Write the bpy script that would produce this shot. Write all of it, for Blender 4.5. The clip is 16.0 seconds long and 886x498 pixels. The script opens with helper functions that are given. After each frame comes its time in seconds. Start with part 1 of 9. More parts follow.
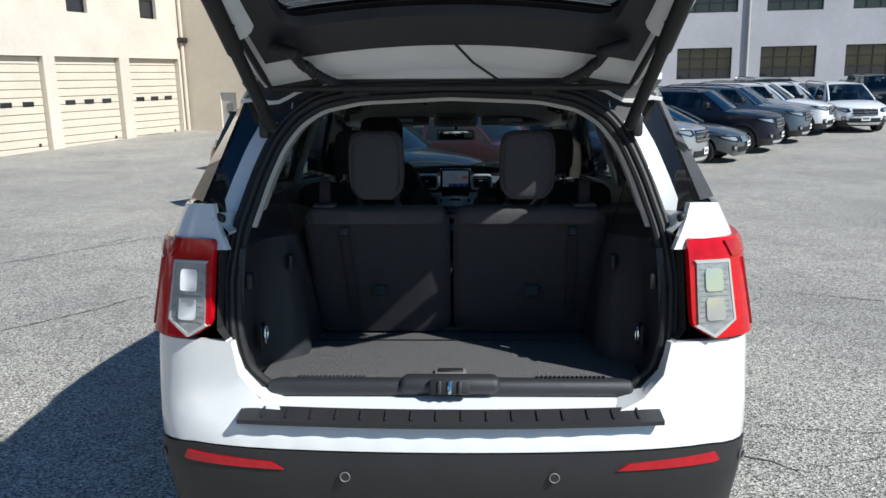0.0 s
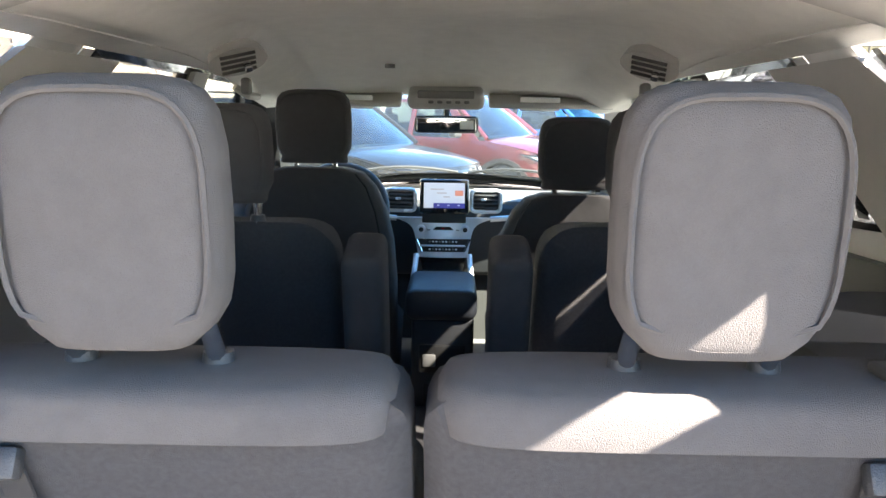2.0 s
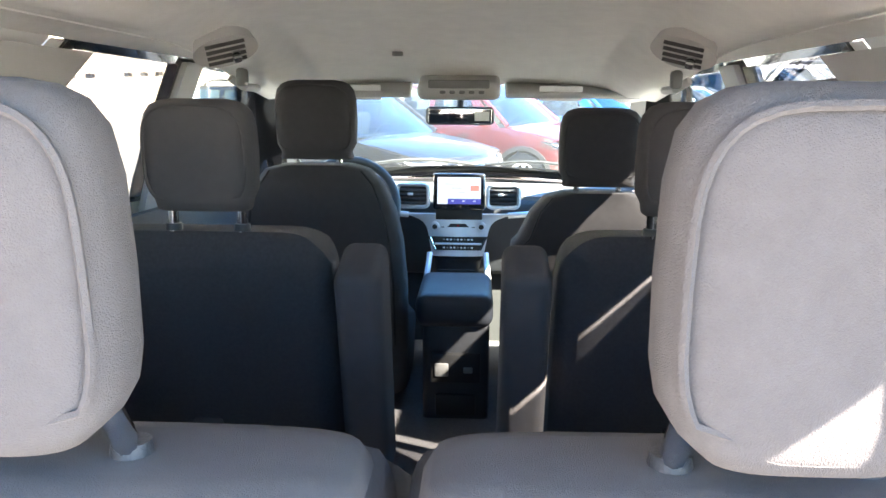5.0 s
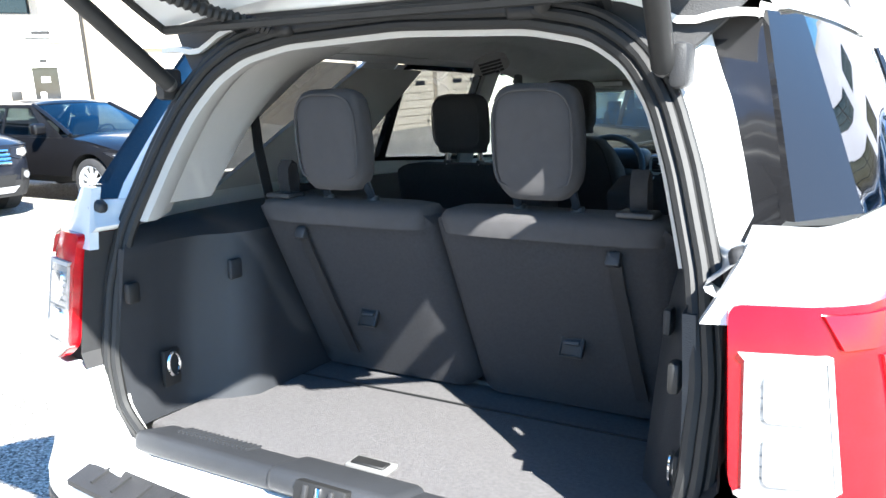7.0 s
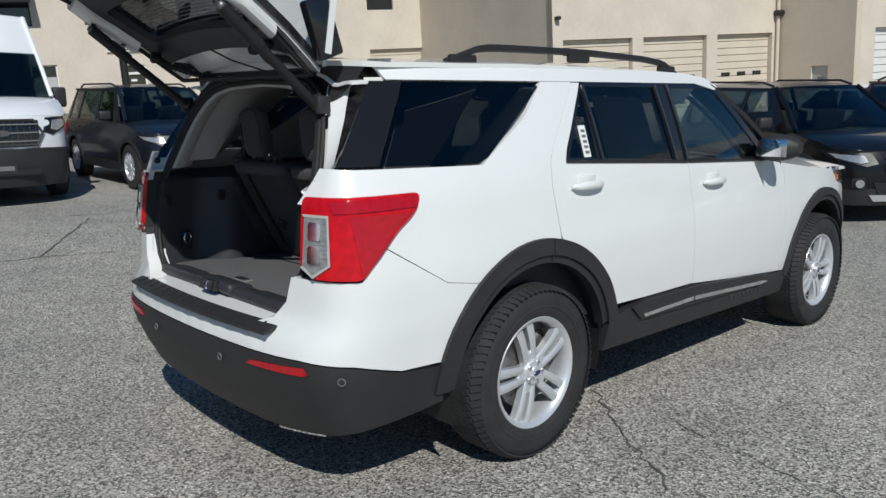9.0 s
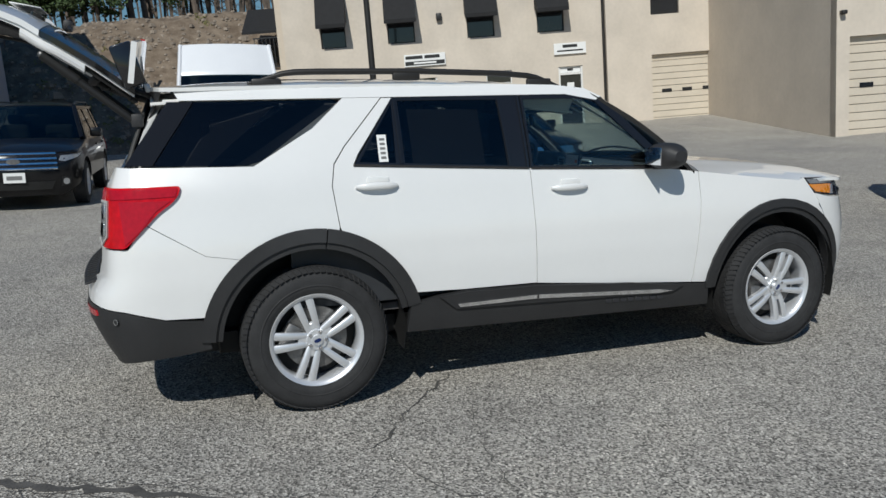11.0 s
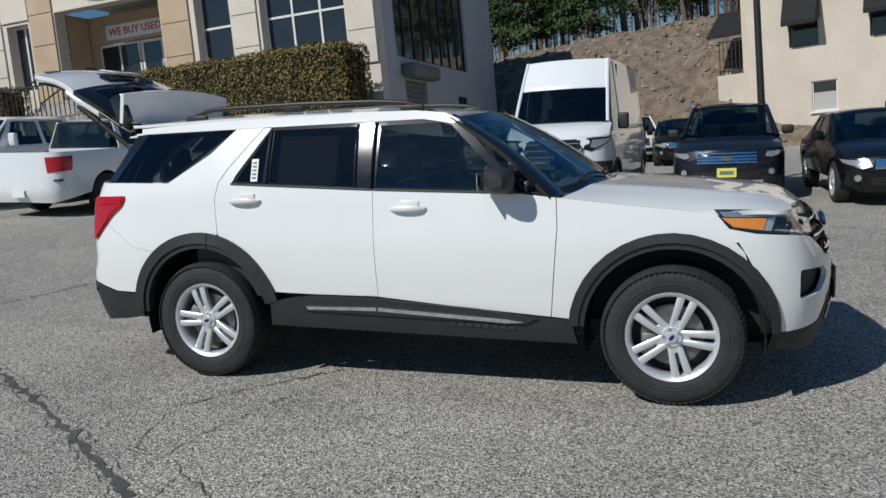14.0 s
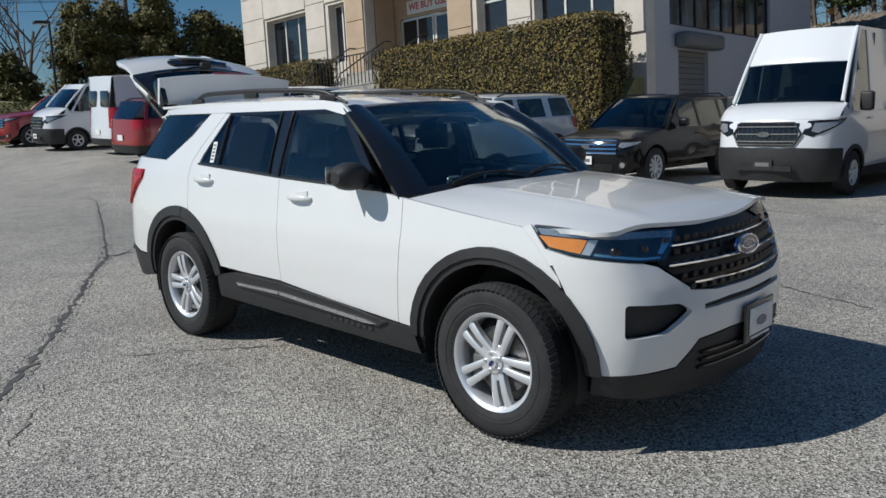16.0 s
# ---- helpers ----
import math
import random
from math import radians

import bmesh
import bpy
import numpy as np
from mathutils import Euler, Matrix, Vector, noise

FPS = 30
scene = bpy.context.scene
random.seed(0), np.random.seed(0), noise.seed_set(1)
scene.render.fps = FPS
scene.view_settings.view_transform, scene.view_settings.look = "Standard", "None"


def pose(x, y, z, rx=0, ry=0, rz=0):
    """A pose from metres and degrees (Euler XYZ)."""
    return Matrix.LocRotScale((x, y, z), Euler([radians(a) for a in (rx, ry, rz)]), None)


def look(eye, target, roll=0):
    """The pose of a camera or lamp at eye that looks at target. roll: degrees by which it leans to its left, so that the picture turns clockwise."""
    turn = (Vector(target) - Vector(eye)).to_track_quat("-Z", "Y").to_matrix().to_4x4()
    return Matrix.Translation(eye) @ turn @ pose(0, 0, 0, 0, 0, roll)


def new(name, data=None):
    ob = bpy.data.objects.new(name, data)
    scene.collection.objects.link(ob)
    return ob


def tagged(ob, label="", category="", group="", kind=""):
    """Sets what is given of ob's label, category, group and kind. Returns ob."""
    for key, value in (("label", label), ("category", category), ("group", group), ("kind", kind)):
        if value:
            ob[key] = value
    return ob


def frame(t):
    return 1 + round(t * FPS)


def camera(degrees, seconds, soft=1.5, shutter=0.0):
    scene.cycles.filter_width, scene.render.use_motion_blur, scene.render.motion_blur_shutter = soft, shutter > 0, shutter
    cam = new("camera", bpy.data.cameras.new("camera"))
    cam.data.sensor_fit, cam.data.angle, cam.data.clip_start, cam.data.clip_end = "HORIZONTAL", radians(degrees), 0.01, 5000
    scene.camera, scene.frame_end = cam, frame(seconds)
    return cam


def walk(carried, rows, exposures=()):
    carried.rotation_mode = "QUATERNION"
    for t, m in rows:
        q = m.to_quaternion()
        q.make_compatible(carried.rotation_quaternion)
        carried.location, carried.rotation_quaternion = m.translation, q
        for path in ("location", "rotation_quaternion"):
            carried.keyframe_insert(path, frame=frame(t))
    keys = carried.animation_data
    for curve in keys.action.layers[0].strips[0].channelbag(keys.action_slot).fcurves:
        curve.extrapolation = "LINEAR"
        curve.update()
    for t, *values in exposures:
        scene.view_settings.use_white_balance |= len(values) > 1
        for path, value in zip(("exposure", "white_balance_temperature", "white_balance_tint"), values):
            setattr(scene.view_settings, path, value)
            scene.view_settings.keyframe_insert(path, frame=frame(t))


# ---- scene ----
cam = camera(58.5, 16.0)
PATH = [
    (0, (0.038, -2.177, 1.579), (-0.011, -0.204, 1.258), -0.3),
    (0.5, (0.062, -1.657, 1.565), (0.022, 0.315, 1.232), -0.0),
    (1, (0.046, -1.138, 1.542), (0.011, 0.835, 1.215), 0.1),
    (1.5, (0.019, -0.628, 1.514), (-0.009, 1.345, 1.19), 0.5),
    (2, (0.03, -0.178, 1.515), (0.006, 1.795, 1.187), 0.8),
    (2.5, (0.019, 0.154, 1.486), (0.001, 2.122, 1.13), 0.2),
    (3, (0.009, 0.37, 1.466), (0.005, 2.33, 1.068), 0.2),
    (3.2, (0.007, 0.421, 1.463), (0.007, 2.379, 1.055), 0.3),
    (5.3, (0.068, -0.119, 1.549), (-0.053, 1.847, 1.201), 0.4),
    (5.5, (0.081, -0.216, 1.554), (-0.105, 1.747, 1.216), -0.3),
    (6, (0.191, -0.482, 1.534), (-0.224, 1.448, 1.213), -0.9),
    (6.2, (0.279, -0.583, 1.533), (-0.273, 1.312, 1.212), -1.5),
    (6.5, (0.449, -0.708, 1.531), (-0.294, 1.115, 1.179), -1.4),
    (7, (0.876, -0.987, 1.514), (-0.108, 0.715, 1.147), -1.0),
    (7.5, (1.392, -1.204, 1.555), (0.253, 0.394, 1.171), -0.5),
    (8, (2.013, -1.338, 1.522), (0.779, 0.192, 1.149), -0.3),
    (8.5, (2.558, -1.508, 1.584), (1.236, -0.057, 1.2), -0.2),
    (9, (3.125, -1.476, 1.582), (1.691, -0.134, 1.209), -0.4),
    (9.5, (3.603, -1.181, 1.562), (2.053, 0.031, 1.203), -0.7),
    (10, (4.109, -0.728, 1.589), (2.441, 0.321, 1.243), -1.0),
    (10.2, (4.337, -0.505, 1.599), (2.621, 0.46, 1.248), -1.1),
    (12.3, (5.602, 2.099, 1.556), (3.628, 2.21, 1.254), -1.5),
    (12.5, (5.65, 2.392, 1.577), (3.673, 2.409, 1.278), -1.6),
    (13, (5.669, 3.071, 1.568), (3.702, 2.854, 1.277), -1.9),
    (13.5, (5.59, 3.746, 1.572), (3.661, 3.302, 1.286), -2.4),
    (14, (5.375, 4.368, 1.561), (3.508, 3.71, 1.273), -2.8),
    (14.5, (5.084, 4.978, 1.557), (3.302, 4.117, 1.261), -2.9),
    (15, (4.745, 5.58, 1.599), (3.069, 4.535, 1.289), -2.6),
    (15.5, (4.287, 6.087, 1.588), (2.732, 4.872, 1.264), -2.1),
    (16, (3.839, 6.566, 1.608), (2.417, 5.2, 1.272), -1.5),
]

# the car stands on a slope: its own frame, tilted against the level world
SLOPE = pose(0, 0, 0, -3.01, 0.84, 0)
walk(cam, [(t, SLOPE @ look(eye, target, roll)) for t, eye, target, roll in PATH],
     [(0.0, 0.5, 6050, 6), (0.6, 0.65, 5950, 5), (1.0, 1.4, 5950, 5), (1.3, 2.75, 6400, 9), (1.7, 4.1, 7100, 14), (2.2, 4.6, 7500, 16), (3.2, 6.0, 7000, 18), (5.3, 5.0, 7400, 16), (5.9, 4.45, 7500, 14), (6.6, 3.75, 7100, 13),
      (7.0, 2.75, 6200, 8), (7.5, 0.95, 6000, 6), (8.0, -0.15, 6000, 6), (8.5, -0.2, 6100, 6), (12.0, -0.33, 6200, 7), (16.0, -0.15, 6200, 8)])

# ---- world and sun ----
SUN = (SLOPE.to_3x3() @ Vector((0.92, -0.60, 1.0))).normalized()
world = bpy.data.worlds.new("sky")
scene.world = world
world.use_nodes = True
wn = world.node_tree.nodes
sky = wn.new("ShaderNodeTexSky")
sky.sky_type = 'NISHITA'
sky.sun_disc = False
sky.sun_elevation = math.asin(SUN.z)
sky.sun_rotation = math.atan2(SUN.x, SUN.y)
sky.altitude, sky.air_density, sky.dust_density, sky.ozone_density = 400, 1.25, 0.2, 4.0
vivid = wn.new("ShaderNodeHueSaturation")
vivid.inputs["Saturation"].default_value, vivid.inputs["Value"].default_value = 1.3, 1.15
world.node_tree.links.new(sky.outputs[0], vivid.inputs["Color"])
world.node_tree.links.new(vivid.outputs[0], wn["Background"].inputs[0])
wn["Background"].inputs[1].default_value = 0.053
sun_data = bpy.data.lights.new("sun", 'SUN')
sun_data.energy, sun_data.angle, sun_data.color = 4.5, radians(0.53), (1.0, 0.955, 0.88)
sun_ob = new("sun", sun_data)
sun_ob.matrix_world = look(SUN * 60, (0, 0, 0))

# ---- materials ----
def mat(name, color, rough=0.5, metal=0.0, vary=0.0, scale=8.0, bump=0.0, bump_scale=80.0, color2=None, coat=0.0, spec=0.5, island=0.0):
    """A principled surface: two scales of noise in its colour, fine relief, a little wear in its gloss."""
    m = bpy.data.materials.new(name)
    m.use_nodes = True
    nt = m.node_tree
    b = nt.nodes["Principled BSDF"]
    b.inputs["Base Color"].default_value = (*color, 1)
    b.inputs["Roughness"].default_value = rough
    b.inputs["Metallic"].default_value = metal
    b.inputs["Specular IOR Level"].default_value = spec
    b.inputs["Coat Weight"].default_value = coat
    b.inputs["Coat Roughness"].default_value = 0.03
    tc = nt.nodes.new("ShaderNodeTexCoord")
    if vary or color2:
        n1 = nt.nodes.new("ShaderNodeTexNoise")
        n1.inputs["Scale"].default_value, n1.inputs["Detail"].default_value = scale, 6
        n2 = nt.nodes.new("ShaderNodeTexNoise")
        n2.inputs["Scale"].default_value, n2.inputs["Detail"].default_value = scale * 9, 3
        add = nt.nodes.new("ShaderNodeMath")
        add.operation = 'MULTIPLY_ADD'
        add.inputs[1].default_value = 0.45
        ramp = nt.nodes.new("ShaderNodeMix")
        ramp.data_type = 'RGBA'
        c2 = color2 or tuple(max(0.0, c * (1 - vary)) for c in color)
        c1 = color if color2 else tuple(min(1.0, c * (1 + vary)) for c in color)
        ramp.inputs[6].default_value, ramp.inputs[7].default_value = (*c1, 1), (*c2, 1)
        mr = nt.nodes.new("ShaderNodeMapRange")
        mr.inputs[1].default_value, mr.inputs[2].default_value = 0.5, 0.95
        nt.links.new(tc.outputs["Object"], n1.inputs["Vector"])
        nt.links.new(tc.outputs["Object"], n2.inputs["Vector"])
        nt.links.new(n2.outputs["Fac"], add.inputs[0])
        nt.links.new(n1.outputs["Fac"], add.inputs[2])
        nt.links.new(add.outputs[0], mr.inputs[0])
        nt.links.new(mr.outputs[0], ramp.inputs[0])
        out = ramp.outputs[2]
        if island:
            oi = nt.nodes.new("ShaderNodeNewGeometry")
            hsv = nt.nodes.new("ShaderNodeHueSaturation")
            r2 = nt.nodes.new("ShaderNodeMapRange")
            r2.inputs[3].default_value, r2.inputs[4].default_value = 1 - island, 1 + island
            nt.links.new(oi.outputs["Random Per Island"], r2.inputs[0])
            nt.links.new(r2.outputs[0], hsv.inputs["Value"])
            nt.links.new(out, hsv.inputs["Color"])
            out = hsv.outputs[0]
        nt.links.new(out, b.inputs["Base Color"])
    if bump:
        nb = nt.nodes.new("ShaderNodeTexNoise")
        nb.inputs["Scale"].default_value, nb.inputs["Detail"].default_value = bump_scale, 4
        bp = nt.nodes.new("ShaderNodeBump")
        bp.inputs["Strength"].default_value, bp.inputs["Distance"].default_value = min(1.0, bump), 0.004
        nt.links.new(tc.outputs["Object"], nb.inputs["Vector"])
        nt.links.new(nb.outputs["Fac"], bp.inputs["Height"])
        nt.links.new(bp.outputs[0], b.inputs["Normal"])
    return m


def glass_mat(name, tint, rough=0.0):
    """Thin tinted sheet with two surfaces: each lets light through by its half of the tint and mirrors at a slant."""
    m = bpy.data.materials.new(name)
    m.use_nodes = True
    nt = m.node_tree
    nt.nodes.remove(nt.nodes["Principled BSDF"])
    tr = nt.nodes.new("ShaderNodeBsdfTransparent")
    tr.inputs[0].default_value = (*[math.sqrt(c) for c in tint], 1)
    gl = nt.nodes.new("ShaderNodeBsdfGlossy")
    gl.inputs["Roughness"].default_value = rough
    gl.inputs[0].default_value = (0.95, 0.97, 1, 1)
    lw = nt.nodes.new("ShaderNodeLayerWeight")
    lw.inputs[0].default_value = 0.5
    pw = nt.nodes.new("ShaderNodeMath")
    pw.operation = 'POWER'
    pw.inputs[1].default_value = 4.0
    ma = nt.nodes.new("ShaderNodeMath")
    ma.operation = 'MULTIPLY_ADD'
    ma.inputs[1].default_value, ma.inputs[2].default_value = 0.9, 0.045
    mix = nt.nodes.new("ShaderNodeMixShader")
    nt.links.new(lw.outputs["Facing"], pw.inputs[0])
    nt.links.new(pw.outputs[0], ma.inputs[0])
    nt.links.new(ma.outputs[0], mix.inputs[0])
    nt.links.new(tr.outputs[0], mix.inputs[1])
    nt.links.new(gl.outputs[0], mix.inputs[2])
    nt.links.new(mix.outputs[0], nt.nodes["Material Output"].inputs[0])
    return m


def emit_mat(name, color, strength):
    m = bpy.data.materials.new(name)
    m.use_nodes = True
    b = m.node_tree.nodes["Principled BSDF"]
    b.inputs["Base Color"].default_value = (*color, 1)
    b.inputs["Emission Color"].default_value = (*color, 1)
    b.inputs["Emission Strength"].default_value = strength
    return m


def asphalt_mat():
    m = bpy.data.materials.new("worn_asphalt")
    m.use_nodes = True
    nt = m.node_tree
    b = nt.nodes["Principled BSDF"]
    b.inputs["Roughness"].default_value = 0.85
    tc = nt.nodes.new("ShaderNodeTexCoord")
    def noise_node(scale, detail, rough=0.5):
        n = nt.nodes.new("ShaderNodeTexNoise")
        n.inputs["Scale"].default_value, n.inputs["Detail"].default_value, n.inputs["Roughness"].default_value = scale, detail, rough
        nt.links.new(tc.outputs["Object"], n.inputs["Vector"])
        return n.outputs["Fac"]
    def ramp(fac, stops):
        r = nt.nodes.new("ShaderNodeValToRGB")
        r.color_ramp.elements[0].position, r.color_ramp.elements[0].color = stops[0][0], (*stops[0][1], 1)
        r.color_ramp.elements[1].position, r.color_ramp.elements[1].color = stops[-1][0], (*stops[-1][1], 1)
        for p, c in stops[1:-1]:
            r.color_ramp.elements.new(p).color = (*c, 1)
        nt.links.new(fac, r.inputs[0])
        return r.outputs[0]
    vo = nt.nodes.new("ShaderNodeTexVoronoi")
    vo.inputs["Scale"].default_value = 105
    nt.links.new(tc.outputs["Object"], vo.inputs["Vector"])
    sep = nt.nodes.new("ShaderNodeSeparateColor")
    nt.links.new(vo.outputs["Color"], sep.inputs[0])
    stones = ramp(sep.outputs[0], [(0.0, (0.075, 0.070, 0.063)), (0.22, (0.18, 0.169, 0.152)), (0.50, (0.385, 0.365, 0.328)), (0.80, (0.52, 0.492, 0.442)), (0.93, (0.62, 0.588, 0.530)), (1.0, (0.84, 0.80, 0.73))])
    patches = ramp(noise_node(0.35, 5), [(0.3, (0.78, 0.78, 0.79)), (0.7, (1.05, 1.04, 1.02))])
    stains = ramp(noise_node(1.7, 7, 0.65), [(0.35, (0.84, 0.84, 0.84)), (0.5, (1, 1, 1)), (0.75, (1.08, 1.07, 1.05))])
    def mul(a, c):
        x = nt.nodes.new("ShaderNodeMix")
        x.data_type, x.blend_type = 'RGBA', 'MULTIPLY'
        x.inputs[0].default_value = 1.0
        nt.links.new(a, x.inputs[6]), nt.links.new(c, x.inputs[7])
        return x.outputs[2]
    pits = ramp(noise_node(52, 4, 0.75), [(0.33, (0.42, 0.41, 0.40)), (0.43, (0.96, 0.96, 0.96)), (0.60, (1, 1, 1)), (0.72, (1.22, 1.21, 1.18))])
    nt.links.new(mul(mul(mul(stones, pits), patches), stains), b.inputs["Base Color"])
    bp = nt.nodes.new("ShaderNodeBump")
    bp.inputs["Strength"].default_value, bp.inputs["Distance"].default_value = 0.9, 0.006
    nt.links.new(vo.outputs["Distance"], bp.inputs["Height"])
    nt.links.new(bp.outputs[0], b.inputs["Normal"])
    return m


WHITE = mat("white_car_paint", (0.760, 0.760, 0.750), 0.28, 0.0, 0.012, 3, coat=1.0)
CLAD = mat("grey_black_moulded_plastic", (0.022, 0.022, 0.023), 0.55, 0, 0.15, 6, 0.25, 420)
GLOSSBLACK = mat("gloss_black", (0.012, 0.012, 0.013), 0.12, 0, coat=0.6)
GRILLEBLACK = mat("satin_black_grille_plastic", (0.008, 0.008, 0.009), 0.42, 0, spec=0.3)
PILLARBLACK = mat("polished_black_panel", (0.012, 0.012, 0.013), 0.04, 0)
RUBBER = mat("tyre_rubber", (0.022, 0.022, 0.023), 0.78, 0, 0.3, 12, 0.3, 300)
SEAL = mat("rubber_seal", (0.012, 0.012, 0.012), 0.6, 0, 0.2, 20)
ALLOY = mat("silver_alloy", (0.70, 0.71, 0.73), 0.36, 0.55, 0.04, 6, coat=0.4)
DARKALLOY = mat("dark_alloy", (0.05, 0.05, 0.055), 0.4, 0.5)
STEEL = mat("dark_steel", (0.20, 0.195, 0.19), 0.45, 0.8, 0.3, 15)
CHROME = mat("chrome", (0.82, 0.83, 0.85), 0.08, 1.0)
TRIM = mat("charcoal_interior_plastic", (0.026, 0.028, 0.032), 0.5, 0, 0.1, 8, 0.3, 500)
FABRIC = mat("charcoal_seat_fabric", (0.056, 0.054, 0.056), 0.95, 0, 0.07, 45, 0.5, 900)
FLEECE = mat("dark_seatback_carpet", (0.044, 0.044, 0.049), 1.0, 0, 0.15, 160, 0.9, 1100)
CARPET = mat("cargo_floor_carpet", (0.125, 0.120, 0.122), 1.0, 0, 0.16, 120, 0.9, 1300)
HEADLINER = mat("pale_grey_headliner", (0.80, 0.785, 0.75), 0.95, 0, 0.04, 20, 0.3, 800)
PALETRIM = mat("pale_grey_plastic_trim", (0.43, 0.425, 0.41), 0.6, 0, 0.03, 10, 0.2, 500)
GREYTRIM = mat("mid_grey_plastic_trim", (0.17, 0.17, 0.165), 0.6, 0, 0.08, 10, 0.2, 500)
BELT = mat("seat_belt_webbing", (0.016, 0.016, 0.018), 0.8, 0, 0.2, 100, 0.4, 1500)
CLEAR = glass_mat("clear_glass", (0.80, 0.86, 0.84))
WIND = glass_mat("windscreen_glass", (0.70, 0.80, 0.78))
PRIVACY = glass_mat("privacy_glass", (0.085, 0.09, 0.095))
DOORTINT = glass_mat("door_glass", (0.62, 0.72, 0.70))
REDLENS = mat("red_lamp_lens", (0.50, 0.003, 0.008), 0.14, 0, 0.22, 25, coat=0.25, spec=0.35)
DARKRED = mat("deep_red_lamp_lens", (0.40, 0.003, 0.010), 0.15, 0, 0.15, 40, coat=0.4)
WHITELENS = mat("clear_lamp_lens", (0.40, 0.405, 0.41), 0.18, 0.5, 0.25, 60, coat=0.5)
AMBER = mat("amber_lamp_lens", (0.92, 0.30, 0.01), 0.12, 0, 0.1, 30, coat=1.0)
LAMPDARK = mat("headlamp_interior", (0.012, 0.012, 0.014), 0.25, 0, 0.2, 30)
ASPHALT = asphalt_mat()
PAINTLINE = mat("worn_white_road_paint", (0.42, 0.42, 0.40), 0.8, 0, 0, 14, 0.4, 60, color2=(0.14, 0.135, 0.13))
CRACKSEAL = mat("bitumen_crack_filler", (0.085, 0.081, 0.076), 0.7, 0, 0.4, 9, 0.5, 60)
STUCCO = mat("cream_stucco", (0.60, 0.52, 0.42), 0.9, 0, 0.07, 0.7, 0.5, 30)
STUCCO2 = mat("pale_cream_stucco", (0.60, 0.53, 0.445), 0.9, 0, 0.08, 0.9, 0.5, 30)
GREYWALL = mat("lilac_grey_render", (0.42, 0.41, 0.44), 0.9, 0, 0.08, 0.5, 0.4, 25)
DARKSIDE = mat("grey_metal_cladding", (0.46, 0.465, 0.49), 0.6, 0, 0.06, 0.8)
STONEPANEL = mat("cream_stone_panel", (0.66, 0.60, 0.52), 0.75, 0, 0.08, 1.5, 0.3, 40)
TANPANEL = mat("tan_stone_panel", (0.50, 0.37, 0.25), 0.75, 0, 0.1, 1.5, 0.3, 40)
GARAGE = mat("cream_garage_door", (0.60, 0.53, 0.43), 0.6, 0, 0.06, 1.2)
WINDARK = mat("dark_window_glass", (0.018, 0.020, 0.024), 0.06, 0, 0.3, 0.6, coat=0.8)
CANVAS = mat("black_awning_canvas", (0.012, 0.012, 0.013), 0.85, 0, 0.2, 6)
FRAMEWHITE = mat("white_painted_frame", (0.72, 0.71, 0.68), 0.5, 0, 0.05, 4)
FRAMEDARK = mat("dark_bronze_frame", (0.03, 0.028, 0.026), 0.45, 0.3, 0.1, 4)
SIGNWHITE = mat("white_sign_board", (0.80, 0.80, 0.78), 0.5, 0, 0.03, 5)
SIGNRED = mat("red_sign_paint", (0.55, 0.03, 0.04), 0.5)
SIGNBLACK = mat("black_sign_paint", (0.02, 0.02, 0.02), 0.5)
BLUEPAINT = mat("blue_oval_paint", (0.008, 0.022, 0.10), 0.2, coat=0.5)
CONCRETE = mat("weathered_concrete", (0.36, 0.34, 0.31), 0.9, 0, 0.2, 2, 0.4, 40)
HILL = mat("brown_earth_and_rock", (0.105, 0.076, 0.052), 1.0, 0, 0, 2.2, 1.0, 9, color2=(0.24, 0.19, 0.14))
ROCK = mat("grey_brown_rock", (0.24, 0.20, 0.16), 0.95, 0, 0.3, 3, 0.6, 20, island=0.3)
GRASS = mat("dry_grass_bank", (0.13, 0.13, 0.05), 1.0, 0, 0, 2.5, 0.8, 12, color2=(0.22, 0.19, 0.09))
BARK = mat("grey_brown_bark", (0.13, 0.105, 0.085), 0.95, 0, 0.3, 6, 0.8, 30)
LEAF = mat("hedge_leaf", (0.185, 0.135, 0.030), 0.6, 0, 0.35, 3, island=0.45)
DARKLEAF = mat("dark_evergreen_leaf", (0.120, 0.105, 0.026), 0.7, 0, 0.35, 3, island=0.45)
PINELEAF = mat("pine_needle_clump", (0.050, 0.082, 0.024), 0.75, 0, 0.35, 3, island=0.4)
WOODPOLE = mat("weathered_pole_wood", (0.16, 0.12, 0.09), 0.95, 0, 0.25, 3, 0.5, 30)

# ---- small builders ----
from mathutils.geometry import delaunay_2d_cdt


def root(name, label, category, m=None, group="", kind=""):
    ob = new(name)
    ob.empty_display_size = 0.2
    if m is not None:
        ob.matrix_basis = m
    return tagged(ob, label, category, group, kind)


def link_mesh(name, verts, faces, material, parent=None, label="", smooth=True, angle=40):
    me = bpy.data.meshes.new(name)
    me.from_pydata([tuple(v) for v in verts], [], faces)
    me.validate()
    bm = bmesh.new()
    bm.from_mesh(me)
    bmesh.ops.recalc_face_normals(bm, faces=bm.faces)
    bm.to_mesh(me)
    bm.free()
    return finish(name, me, material, parent, label, smooth, angle)


def finish(name, me, material, parent=None, label="", smooth=True, angle=40):
    if smooth:
        me.shade_smooth()
        me.set_sharp_from_angle(angle=radians(angle))
    me.materials.append(material)
    ob = new(name, me)
    if parent is not None:
        ob.parent = parent
    if label:
        ob["label"] = label
    return ob


